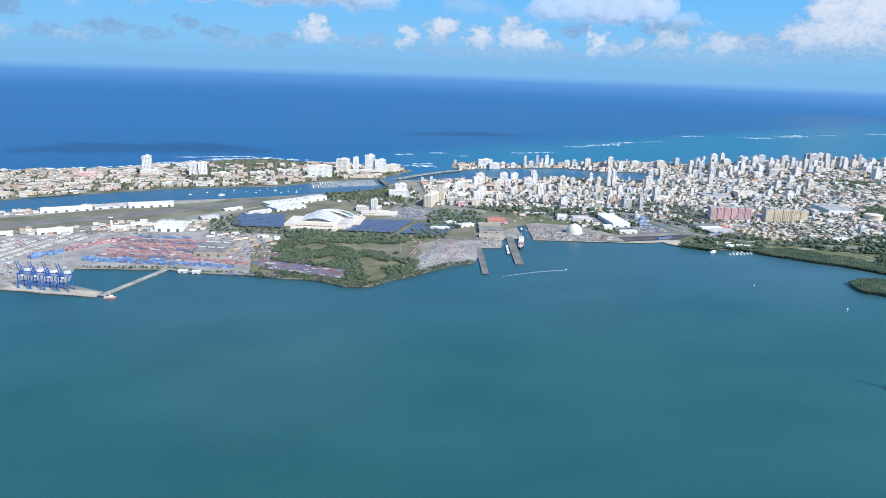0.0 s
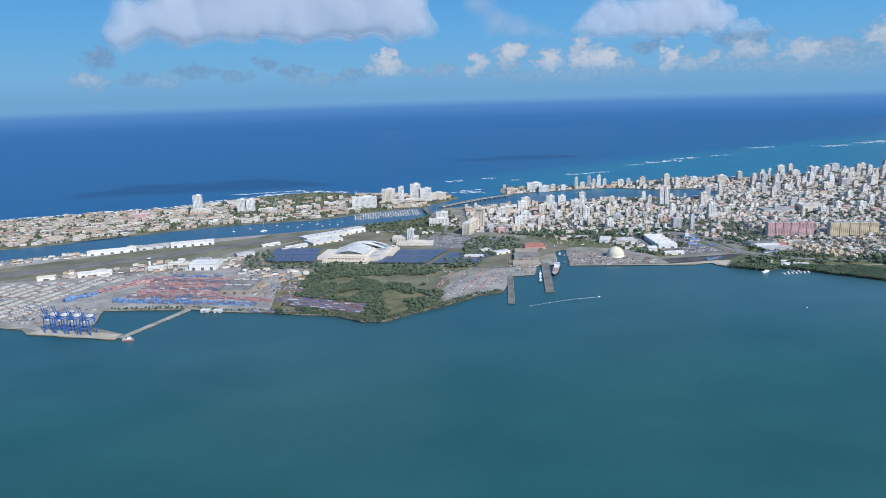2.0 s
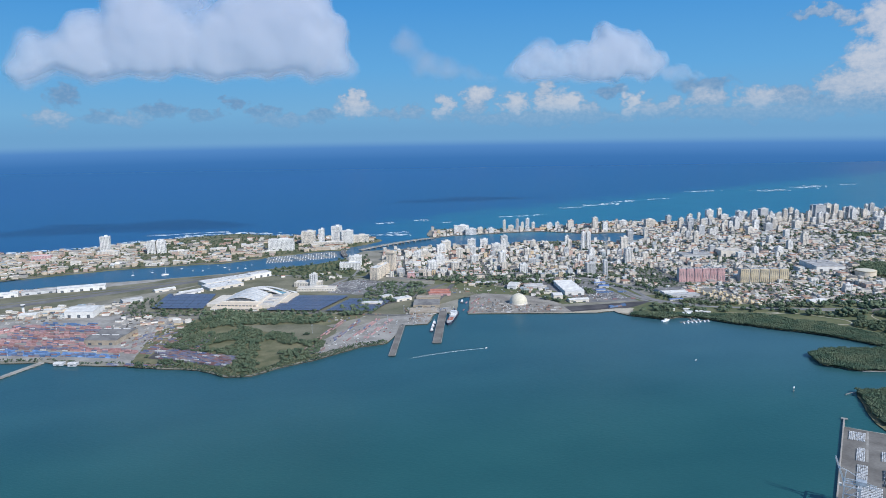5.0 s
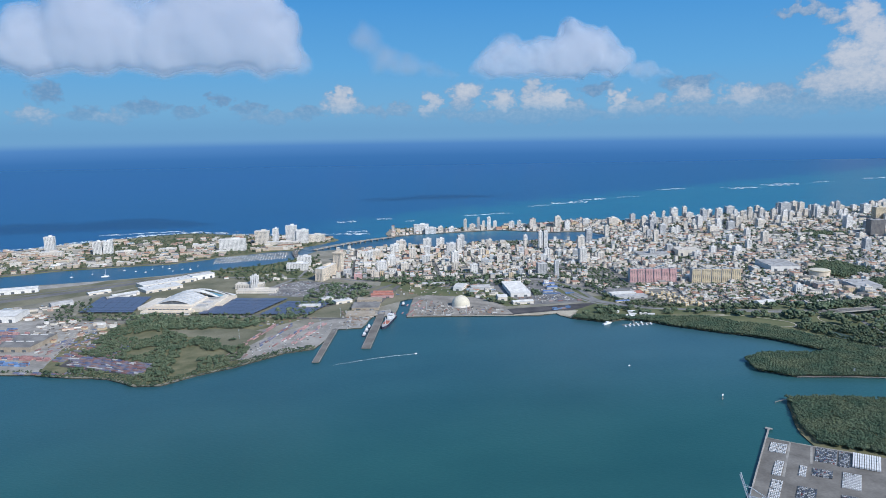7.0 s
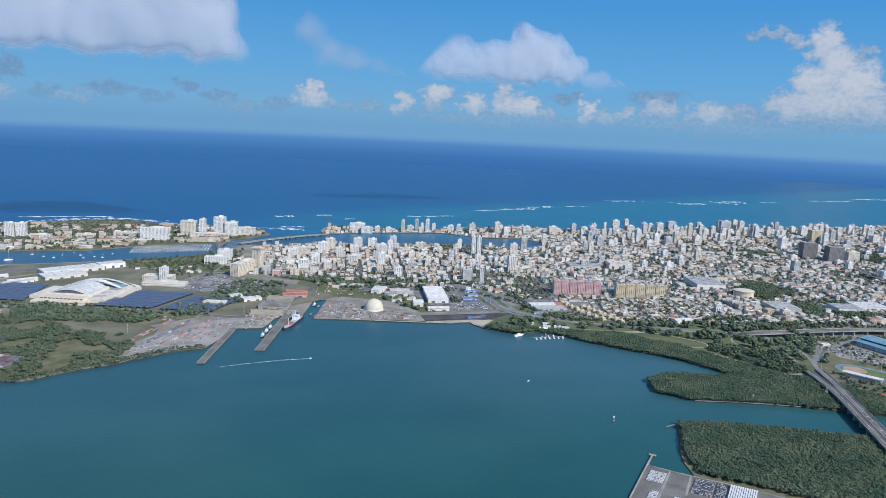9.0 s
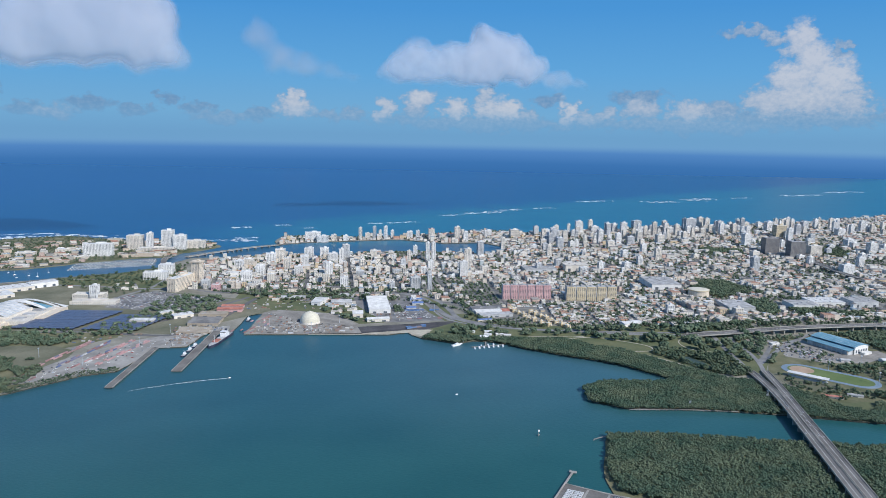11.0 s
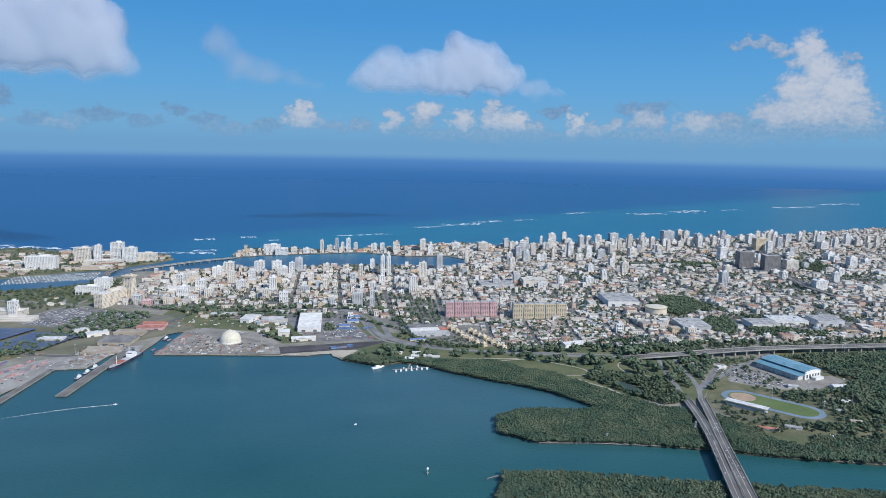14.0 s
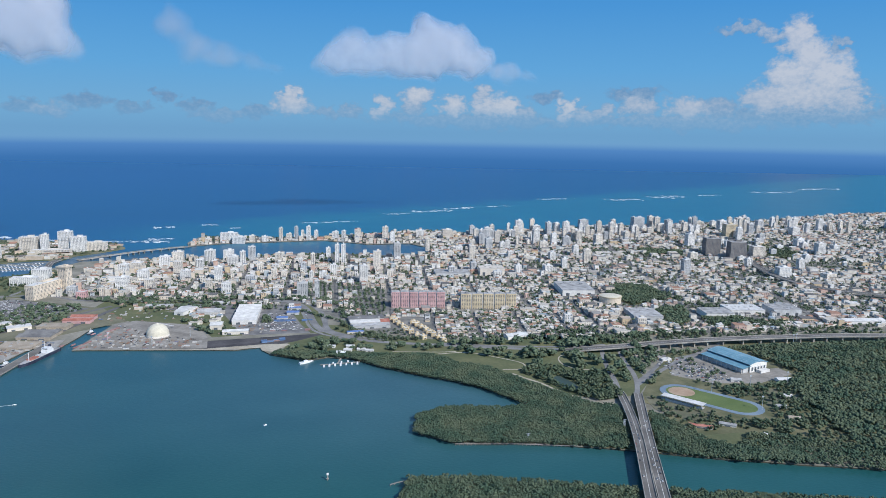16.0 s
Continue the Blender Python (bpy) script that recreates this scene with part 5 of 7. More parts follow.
old = hall(-48, 982, 40, 56, 6, -16, M_BUFF, M_ROOFDARK, "big old warehouse with a dark roof", bays=2)
for v in (-14, 14):
    for u in (-9, 0, 9):
        part("skylight", Geo().box(u * 1.4, v, 8.4, 9, 1.6, 1.2), M_ROOFWHITE, old)
hall(-116, 1124, 40, 38, 9, -10, M_WHITE, M_ROOFWHITE, "white aircraft hangar with a dark door", name="hangar")
hall(-294, 1278, 76, 16, 6, 13, M_WHITE, M_ROOFWHITE, "long white airport hangar", name="hangar")
hall(-230, 1299, 50, 14, 5, 13, M_GREY, M_ROOFGREY, "long grey airport hangar", name="hangar")
hall(-166, 1303, 72, 16, 7, 9, M_WHITE, M_ROOFWHITE, "long white airport hangar", name="hangar")
hall(-275, 1118, 46, 14, 6, 10, M_WHITE, M_ROOFWHITE, "white transit shed behind the yard")
hall(-190, 1128, 22, 14, 5, -6, M_CREAM, M_ROOFWHITE, "pale transit shed in the yard")
hall(-165, 1150, 24, 10, 5, -6, M_CREAM, M_ROOFWHITE, "pale transit shed in the yard")
hall(-340, 1110, 24, 12, 5, 10, M_CREAM, M_DOME, "rounded cream shed behind the yard")
trailers = Geo()
rnd_t = random.Random(41)
TRAILER_PARK = [(-352, 918), (-404, 984), (-420, 1030), (-404, 1088), (-300, 1082), (-216, 1104), (-224, 1080), (-272, 1010), (-284, 960), (-298, 908)]
for r in range(17):
    for i in range(100):
        u, v = i * 2.1 + rnd_t.uniform(-0.2, 0.2), r * 17.0
        x, y = -440 + 0.45 * u + 0.89 * v, 960 + 0.89 * u - 0.45 * v
        if rnd_t.random() < 0.12 or not inside(x, y, TRAILER_PARK) or near_line(x, y, [(-275, 965), (-235, 1004), (-178, 1060)], 15):
            continue
        trailers.box(x, y, 1.55, 6.4, 1.4, 1.5, -27)
        trailers.box(x - 1.6, y + 0.8, 1.05, 1.6, 1.2, 0.5, -27)
single("parked_trailers", trailers, material("trailer_paint", (0.85, 0.85, 0.85), (1, 1, 1), 0.4, 0.6, palette=[(0.56, (0.66, 0.64, 0.6)), (0.26, (0.56, 0.52, 0.46)), (0.06, (0.36, 0.2, 0.17)), (0.03, (0.17, 0.24, 0.38)), (0.09, (0.3, 0.3, 0.3))]), "rows of white box trailers parked in the yard", "trailers", kind="stuff")
hall(-66, 880, 9, 8, 2.6, -12, M_GREY, M_ROOFWHITE, "small white shed by the basin")
hall(-82, 886, 10, 8, 2.2, -12, M_GREY, M_ROOFWHITE, "small white shed by the basin")
hall(66, 1306, 90, 30, 6, 30, M_CREAM, M_ROOFWHITE, "sprawling white hangar-like complex", pitched=False)
hall(62, 1266, 60, 34, 4.6, 30, M_CREAM, M_ROOFWHITE, "wide low white hall beside the airport", pitched=False)
hall(118, 1338, 40, 20, 7.6, 30, M_WHITE, M_ROOFWHITE, "low white annex hall with roof vents", pitched=False)
hall(-30, 1262, 34, 12, 3, 30, M_CREAM, M_ROOFWHITE, "low pale shed beside the runway")
hall(10, 1222, 44, 10, 3, 30, M_WHITE, M_ROOFGREY, "low pale shed beside the runway")
hall(668, 1088, 16, 10, 3.4, -10, M_GREY, M_SHEDBLUE, "low grey depot shed with blue roof")
hall(652, 1064, 14, 8, 3, -10, M_GREY, M_SHEDBLUE, "low grey depot shed with blue roof")
hall(672, 1112, 18, 8, 3.4, -10, M_GREY, M_SHEDBLUE, "low grey depot shed with blue roof")
hall(574, 1166, 26, 9, 3.4, -12, M_GREY, M_ROOFGREY, "long low grey-roofed depot shed")
hall(492, 1168, 42, 14, 3, -14, M_BUFF, M_ROOFGREY, "long low grey-roofed depot shed")
hall(-66, 1190, 30, 14, 5, 30, M_GREY, M_ROOFGREY, "grey roofed service building")
hall(15, 1230, 40, 12, 4, 30, M_CREAM, M_ROOFWHITE, "low cream service building")
hall(292, 1072, 30, 12, 4, -14, M_CREAM, M_ROOFWHITE, "low cream building by the solar roofs", pitched=False)
hall(340, 1090, 26, 14, 4, 20, M_CREAM, M_ROOFWHITE, "pale low building among the trees", pitched=False)
hall(318, 1110, 18, 12, 4, 20, M_CREAM, M_ROOFWHITE, "pale low building among the trees", pitched=False)
hall(1109, 1130, 50, 66, 9, -14, M_WHITE, M_ROOFGREY, "big white arena-like hall with a grey roof", pitched=False)
hall(1130, 965, 40, 46, 6, -14, M_GREY, M_ROOFGREY, "grey industrial hall at the city edge", pitched=False)
hall(918, 912, 28, 14, 4, 6, M_WHITE, M_ROOFWHITE, "white roofed sports shelter in the park")
hall(1232, 945, 40, 34, 7, -14, M_WHITE, M_ROOFGREY, "pale flat-roofed industrial hall", pitched=False)
hall(1285, 955, 50, 34, 6, -14, M_WHITE, M_ROOFWHITE, "pale flat-roofed industrial hall", pitched=False)
hall(1335, 935, 40, 34, 9, -14, M_GREY, M_ROOFGREY, "grey flat-roofed industrial hall", pitched=False)
hall(1405, 865, 60, 16, 4, -12, M_WHITE, M_ROOFWHITE, "long white industrial shed")
hall(1030, 1290, 44, 30, 12, -12, M_CREAM, M_CREAM, "cream department store block", pitched=False)
hall(960, 1300, 60, 34, 6, -10, M_GREY, M_ROOFGREY, "low grey flat-roofed hall", pitched=False)
hall(1180, 1580, 56, 30, 6, -9, M_GREY, M_COAL, "dark flat-roofed market hall", pitched=False)
# rows of yellow walk-up flats at the city edge
for i in range(8):
    u = i / 7
    for x, y in ((792 + 15 * u * u, 1030 - 96 * u), (813 + 14 * u, 1004 - 86 * u)):
        house = tower(x, y, 6.0, 7.0, 3.6 + 0.9 * (i % 2), -30 + 13 * (i % 4), M_YELLOW, "yellow walk-up apartment house", name="apartment_house", group="yellow flats")
        part("stair_tower", Geo().box(-1.8, -4.0, -0.5, 1.6, 1.6, 5.4), M_YELLOW, house)
        part("porch_roof", Geo().gable(1.3, -4.2, 1.9, 3.0, 1.8, 0.7), M_CREAM, house)

# round tank building
t = thing("round_hall", "round cream drum-shaped hall with a flat roof", "building", pose(1128, 1050, 1.1))
part("drum", Geo().tube((0, 0, -0.5), (0, 0, 9), 16, 16, 28), M_PEACH, t)
part("rim", Geo().tube((0, 0, 9), (0, 0, 10.2), 16.8, 16.8, 28), M_TAN, t)
part("roof", Geo().dome(0, 0, 10.2, 15.5, 1.4, 28, 4), M_DOME, t, smooth=True)

# storage dome by the quay
t = thing("storage_dome", "cream concrete storage dome on the harbour quay", "dome", pose(503, 1022, 1.1))
part("shell", Geo().dome(0, 0, 2.2, 13.0, 12.8, 40, 12), M_DOME, t, smooth=True)
part("base_ring", Geo().tube((0, 0, -0.5), (0, 0, 2.4), 13.4, 13.1, 40), M_CREAM, t)
part("cap", Geo().tube((0, 0, 14.4), (0, 0, 15.6), 1.5, 1.3, 14), M_CREAM, t)
part("conveyor", Geo().beam((0, 0, 15.4), (16, 30, 3), 1.0), M_GREY, t)

# convention centre: stepped cream halls, a ribbed vault and swept arches with glazing between
cc = thing("convention_centre", "cream stepped convention centre with a ribbed curved roof", "building", pose(108, 1136, 1.1, 0, 0, -18))
podium = part("podium", Geo().box(0, -38, -0.5, 72, 22, 4), M_PEACH, cc)
terrace = part("upper_terrace", Geo().box(0, -29, 3.4, 60, 20, 3.2), M_PEACH, cc)
part("hall", Geo().box(0, 4, -0.5, 58, 54, 8.5), M_CREAM, cc)
wing = part("side_wing", Geo().box(42, 4, -0.5, 26, 74, 6), M_CREAM, cc)
part("side_wing", Geo().box(60, 22, -0.5, 12, 60, 4.5), M_PEACH, cc)
part("side_wing", Geo().box(-40, 2, -0.5, 22, 58, 5), M_CREAM, cc)
part("stair_ramp", Geo().box(-30, -44, -0.5, 10, 14, 2.2), M_ROOFWHITE, cc)
part("stair_ramp", Geo().box(30, -44, -0.5, 10, 14, 2.2), M_ROOFWHITE, cc)
for i in range(3):
    part("roof_unit", Geo().box(42, -20 + i * 22, 5.5, 14, 9, 1.4), M_ROOFGREY, wing)
for i in range(11):
    part("window", Geo().box(-32 + i * 6.4, -49.05, 0.8, 5.0, 0.2, 1.6), M_GLASS, podium)
    part("window", Geo().box(-27 + i * 5.4, -39.05, 4.2, 4.0, 0.2, 1.5), M_GLASS, terrace)


def sweep(x0, x1, y0, y1, base, rise0, rise1, n=18, thick=0.5):
    """A roof shell arched along x, its two edges at different heights."""
    vs, fs = [], []
    for i in range(n + 1):
        u = i / n
        x = x0 + (x1 - x0) * u
        a = math.sin(math.pi * u)
        vs += [(x, y0, base + rise0 * a), (x, y1, base + rise1 * a), (x, y0, base + rise0 * a - thick), (x, y1, base + rise1 * a - thick)]
    for i in range(n):
        k = 4 * i
        fs += [(k, k + 4, k + 5, k + 1), (k + 3, k + 7, k + 6, k + 2), (k + 2, k + 6, k + 4, k), (k + 1, k + 5, k + 7, k + 3)]
    fs += [(0, 1, 3, 2), (4 * n, 4 * n + 2, 4 * n + 3, 4 * n + 1)]
    return Geo().add(vs, fs)


vault = part("vault_roof", sweep(-27, 27, -22, 30, 7.6, 6.0, 8.0), M_ROOFWHITE, cc)
gable = Geo()
ring = [(-27 + 54 * i / 18, -20.5, 7.4 + 5.9 * math.sin(math.pi * i / 18)) for i in range(19)]
gable.add([(x, y, z) for x, y, z in ring] + [(x, y + 0.6, z) for x, y, z in ring], [tuple(range(18, -1, -1)), tuple(range(19, 38))])
part("gable_wall", gable, M_GLASS, cc)
for j in range(7):
    part("rib", sweep(-27.4, 27.4, -20 + j * 8, -19.2 + j * 8, 7.9, 6.1 + j * 0.3, 6.1 + j * 0.3, 18, 0.4), M_STEELGREY, vault)
part("rear_shell", sweep(-30, 44, 31, 37, 6, 9, 11), M_ROOFWHITE, cc)
part("glazed_canopy", sweep(-28, 46, 37.3, 50, 5, 10.2, 6), M_BLUEROOF, cc)
part("arch", sweep(-34, 56, 50.3, 53, 3, 11, 11.5, 22, 0.9), M_ROOFWHITE, cc)
part("rear_shell", sweep(-8, 60, 54.3, 64, 3, 9, 4), M_ROOFWHITE, cc)
part("rear_hall", Geo().box(14, 48, -0.5, 76, 30, 5.5), M_CREAM, cc)


# solar canopies over the parking lots, panel by panel
def solar(corner, along, across, n, m, label):
    t = thing("solar_canopy", label, "solar canopy")
    a, b = Vector((*along, 0)), Vector((*across, 0))
    la, lb = a.length / n, b.length / m
    rot = math.degrees(math.atan2(a.y, a.x))
    for i in range(n):
        for j in range(m):
            o = Vector((*corner, 0)) + a * ((i + 0.5) / n) + b * ((j + 0.5) / m)
            part("panel", Geo().box(o.x, o.y, 3.4 + 0.1 * (j % 2), la * 0.96, lb * 0.9, 0.25, rot), M_SOLAR, t)
            if j % 2 == 0:
                part("post", Geo().tube((o.x, o.y, 0.9), (o.x, o.y, 3.4), 0.2), M_STEELGREY, t)
    return t


solar((-27, 1128), (75, -22), (10, 96), 6, 10, "dark blue solar canopy over a parking lot")
solar((137, 1073), (76, -23), (50, 82), 6, 11, "dark blue solar canopy over a parking lot")
solar((222, 1046), (66, -20), (40, 66), 5, 8, "dark blue solar canopy over a parking lot")


# ---- the mass of the city ----
ORIGIN = Vector((800, 1080))
GROVES = [[(1192, 1150), (1243, 1142), (1240, 1080), (1192, 1031), (1146, 1025), (1150, 1100)], [(1165, 992), (1217, 997), (1190, 940), (1164, 913), (1137, 907)], [(1198, 930), (1244, 936), (1260, 910), (1299, 887), (1276, 867), (1197, 900)], [(1440, 1480), (1530, 1435), (1490, 1387), (1420, 1410)], [(1736, 1413), (1766, 1363), (1690, 1300), (1660, 1335)], [(730, 985), (735, 945), (760, 925), (800, 930), (790, 985)]]
CLEAR = [(843, 1090, 48, 17), (937, 1058, 48, 17), (1560, 1383, 26, 22), (1573, 1322, 27, 22), (757, 1016, 32, 34), (808, 970, 25, 62), (1109, 1130, 32, 42), (1128, 1050, 22, 22), (1130, 965, 26, 30), (1232, 945, 26, 24), (1285, 955, 32, 24), (1335, 935, 26, 24), (1405, 865, 34, 12), (1030, 1290, 28, 22), (960, 1300, 36, 24), (693, 1185, 20, 16), (1205, 1075, 45, 38), (1260, 985, 38, 26), (1720, 1420, 62, 40), (1180, 1580, 30, 18)]
EXPRESS = [(1780, 1600), (1593, 1314), (1522, 1180), (1500, 1085), (1523, 1012), (1620, 930)]


walls, roofs, wins, yard_trees = Geo(), Geo(), Geo(), []
for (x1, y1), (x2, y2) in zip([(380, 1240), (435, 1206), (514, 1192), (600, 1146), (678, 1100), (722, 1035), (732, 990)], [(435, 1206), (514, 1192), (600, 1146), (678, 1100), (722, 1035), (732, 990), (762, 955)]):
    for i in range(13):
        yard_trees.append((x1 + (x2 - x1) * i / 13, y1 + (y2 - y1) * i / 13 + (i % 3) * 1.5))
near_houses = []
rnd = random.Random(77)
HIGHWAY = [(380, 1235), (470, 1208), (560, 1186), (633, 1173), (671, 1156), (706, 1085), (706, 1000), (719, 963), (750, 936), (832, 904), (952, 858)]


def fill(x, y, rot, w, d, h, windows, cream=False):
    walls.box(x, y, 0.9, w, d, h + 0.2, rot)
    if rnd.random() < 0.14 and h < 4.5:
        roofs.gable(x, y, 1.1 + h, w + 0.7, d + 0.7, d * 0.22, rot)
    else:
        roofs.box(x, y, 1.1 + h, w + 0.35, d + 0.35, 0.35, rot)
        if rnd.random() < 0.5:
            roofs.box(x + rnd.uniform(-0.3, 0.3) * w, y + rnd.uniform(-0.3, 0.3) * d, 1.4 + h, w * rnd.uniform(0.15, 0.4), d * rnd.uniform(0.15, 0.35), rnd.uniform(0.6, 1.5), rot)
    if windows:
        c, s = math.cos(radians(rot)), math.sin(radians(rot))
        n = max(1, int(w / 2.6))
        for k in range(max(1, int(h / 1.75))):
            for i in range(n):
                if rnd.random() < 0.8:
                    u, v = (i + 0.5) / n * w - w / 2, -d / 2 - 0.03
                    wins.pane(x + u * c - v * s, y + u * s + v * c, 1.6 + k * 1.75, w / n * 0.5, 0.12, 0.8, rot)


NEAR = [(783, 985), (800, 948), (900, 915), (1016, 885), (1024, 1010), (985, 1026), (880, 1048), (800, 1062)]


def district(turn, cu, cv, su, sv, zone, ranges, low):
    """Fills one part of the city with houses on its own street grid."""
    gu = Vector((math.cos(radians(turn)), math.sin(radians(turn))))
    gv = Vector((-gu.y, gu.x))
    taken = set()
    for iu in range(*ranges[0]):
        for iv in range(*ranges[1]):
            if iu % su == 0 or iv % sv == 0 or (iu, iv) in taken:
                continue
            p = ORIGIN + gu * (iu * cu) + gv * (iv * cv)
            x, y = p.x + rnd.uniform(-0.16, 0.16) * cu, p.y + rnd.uniform(-0.16, 0.16) * cv
            if not zone(x, y):
                continue
            if any(abs(x - a) < hw and abs(y - b) < hd for a, b, hw, hd in CLEAR) or near_line(x, y, EXPRESS, 12) or near_line(x, y, HIGHWAY, 12):
                continue
            green = noise.noise(Vector((x * 0.007, y * 0.007, 2.0))) + 0.5 * noise.noise(Vector((x * 0.022, y * 0.022, 4.0)))
            if any(inside(x, y, g) for g in GROVES):
                continue
            if rnd.random() < (0.12 if low else 0.34 if x > 1150 else 0.26) + max(0, green) * (0.4 if low else 1.2):
                yard_trees.append((x, y))
                continue
            rot = turn + rnd.choice((0, 0, 90)) + rnd.gauss(0, 5)
            if low:
                h, w, d = rnd.choice((1.8, 2.0, 2.2, 3.4)), cu * rnd.uniform(0.68, 0.98), cv * rnd.uniform(0.68, 1.0)
                if len(near_houses) < 295:
                    near_houses.append((x, y, rot, w, d, h))
                else:
                    fill(x, y, rot, w, d, h, True)
            else:
                big = rnd.random()
                w, d = cu * rnd.uniform(0.6, 0.98), cv * rnd.uniform(0.6, 1.0)
                h = rnd.choice((2.0, 2.2, 3.4, 3.8, 5.2)) if big < 0.84 else rnd.uniform(5.0, 9.0)
                if y > 1230 and x < 1000 and big > 0.55:
                    h *= 1.4
                if rnd.random() < 0.07:
                    w, d, h, rot = cu * rnd.uniform(1.5, 2.1), cv * rnd.uniform(1.2, 1.9), rnd.uniform(3, 8), turn
                    x, y = x + gu.x * cu * 0.5 + gv.x * cv * 0.45, y + gu.y * cu * 0.5 + gv.y * cv * 0.45
                    taken.update(((iu + 1, iv), (iu, iv + 1), (iu + 1, iv + 1)))
                fill(x, y, rot, w, d, h, y < 1350 and x < 1450)
            if rnd.random() < (0.45 if low else 0.8 if x < 1900 else 0.3):
                yard_trees.append((x + cu * 0.5, y + cv * 0.45))
    for k in range(ranges[0][0] // su, ranges[0][1] // su):
        p = ORIGIN + gu * (k * su * cu)
        streets([p + gv * v for v in np.arange(ranges[1][0] * cv, ranges[1][1] * cv, 14.0)], zone, 3.0)
    for k in range(ranges[1][0] // sv, ranges[1][1] // sv):
        p = ORIGIN + gv * (k * sv * cv)
        streets([p + gu * u for u in np.arange(ranges[0][0] * cu, ranges[0][1] * cu, 14.0)], zone, 3.0)


def streets(points, zone, width):
    run = []
    for q in points + [Vector((-9999, 0))]:
        if zone(q.x, q.y) and q.x < 2700:
            run.append((q.x, q.y))
        else:
            if len(run) > 5:
                STREETS.strip(run, width, -0.2, 0.0)
            run = []


STREETS = Geo()
STREETS_Z = 1.27
district(-14, 6.3, 6.6, 9, 6, lambda x, y: inside(x, y, NEAR), ((-60, 60), (-60, 20)), True)
district(-8, 7.5, 7.8, 10, 5, lambda x, y: x < 790 and inside(x, y, CITY), ((-84, 12), (-12, 88)), False)
district(-11, 7.4, 8.0, 9, 6, lambda x, y: 790 <= x < 1190 and inside(x, y, CITY) and not inside(x, y, NEAR), ((-36, 84), (-36, 112)), False)
district(-19, 8.4, 8.6, 10, 5, lambda x, y: 1190 <= x < 3300 and inside(x, y, CITY), ((11, 342), (-64, 210)), False)
STRIP = [(516, 1712), (534, 1832), (595, 1840), (696, 1790), (817, 1791), (923, 1822), (1058, 1852), (1012, 1700), (1006, 1600), (978, 1660), (885, 1670), (793, 1742), (676, 1739), (588, 1736), (530, 1722)]
district(-12, 8.0, 8.2, 9, 4, lambda x, y: inside(x, y, STRIP), ((-66, 66), (33, 104)), False)
for v in range(len(STREETS.v)):
    q = STREETS.v[v]
    STREETS.v[v] = (q[0], q[1], q[2] + STREETS_Z)
single("road_streets", STREETS, M_STREET, "grid of narrow grey city streets", "road", kind="structure")
# the old town on the island and low buildings round its green
city_walls, walls = walls, Geo()
for iu in range(-120, 42):
    for iv in range(0, 46):
        x, y = iu * 9.8 + 60 + rnd.uniform(-2, 2), 1385 + iv * 9.8 + rnd.uniform(-2, 2)
        if not inside(x, y, ISLETA) or not inside(x, y - 12, ISLETA) or not inside(x, y + 16, ISLETA) or iu % 6 == 0 or iv % 4 == 0:
            continue
        if any(math.hypot(x - a, y - b) < 30 for a, b in ((-218, 1692), (-108, 1664), (156, 1624), (281, 1690), (230, 1690), (320, 1690))):
            continue
        dense = 0.56 if x < -130 else 0.34 if y < 1660 or x > 100 else 0.12
        if rnd.random() < dense:
            fill(x, y, rnd.uniform(-16, 16), (rnd.uniform(7, 11) if rnd.random() < 0.86 else rnd.uniform(16, 30)) * (1 if x < -130 else 1.3), rnd.uniform(6.5, 10), rnd.choice((3.0, 3.5, 4.5, 5.5, 7.0)) if x < -130 else rnd.choice((2.5, 3.5, 5, 7)), False)
        elif rnd.random() < 0.8:
            yard_trees.append((x, y))
M_OLD_TOWN = material("old_town_plaster", (0.8, 0.8, 0.8), (1, 1, 1), 0.3, 0.9, palette=[(0.3, (0.56, 0.50, 0.42)), (0.22, (0.60, 0.50, 0.40)), (0.16, (0.52, 0.40, 0.35)), (0.18, (0.66, 0.63, 0.58)), (0.14, (0.42, 0.40, 0.37))], fine=1.5)
single("old_town_houses", walls, M_OLD_TOWN, "cream and pastel plaster houses of the old town", "houses", kind="stuff")
walls = city_walls
# scattered low sheds on the port and airport land
for zone, step, keep in (([(-600, 1240), (-394, 1275), (-240, 1340), (-250, 1310), (-394, 1235), (-600, 1190)], 14, 0.6), ([(40, 1065), (-40, 1105), (-30, 1040), (30, 1010)], 14, 0.4), ([(430, 1160), (520, 1140), (560, 1150), (520, 1190), (440, 1200)], 16, 0.4), ([(1030, 770), (1060, 790), (1050, 830), (1010, 810)], 14, 0.3), ([(140, 1325), (230, 1260), (280, 1280), (240, 1350)], 18, 0.4), ([(-60, 1100), (40, 1062), (30, 1000), (-10, 960), (-60, 1030)], 13, 0.28), ([(-330, 1110), (-200, 1100), (-60, 1115), (-60, 1180), (-200, 1190), (-330, 1150)], 13, 0.45), ([(300, 1300), (330, 1320), (325, 1450), (300, 1460)], 13, 0.5), ([(540, 1060), (580, 1060), (575, 1130), (540, 1150)], 9, 0.6), ([(1050, 895), (1391, 855), (1391, 870), (1060, 905)], 9, 0.5)):
    for x, y in scatter(zone, step, np.random.default_rng(5), keep):
        fill(x, y, rnd.uniform(-25, 15), rnd.uniform(5, 12), rnd.uniform(4, 8), rnd.uniform(1.8, 3.4), False)
single("city_houses", walls, M_HOUSE, "thousands of low white and pastel city houses", "houses", kind="stuff")
single("city_roofs", roofs, M_ROOF, "flat concrete roofs of the city houses", "roofs", kind="stuff")
single("city_windows", wins, M_GLASS, "dark windows of the city houses", "windows", kind="stuff")
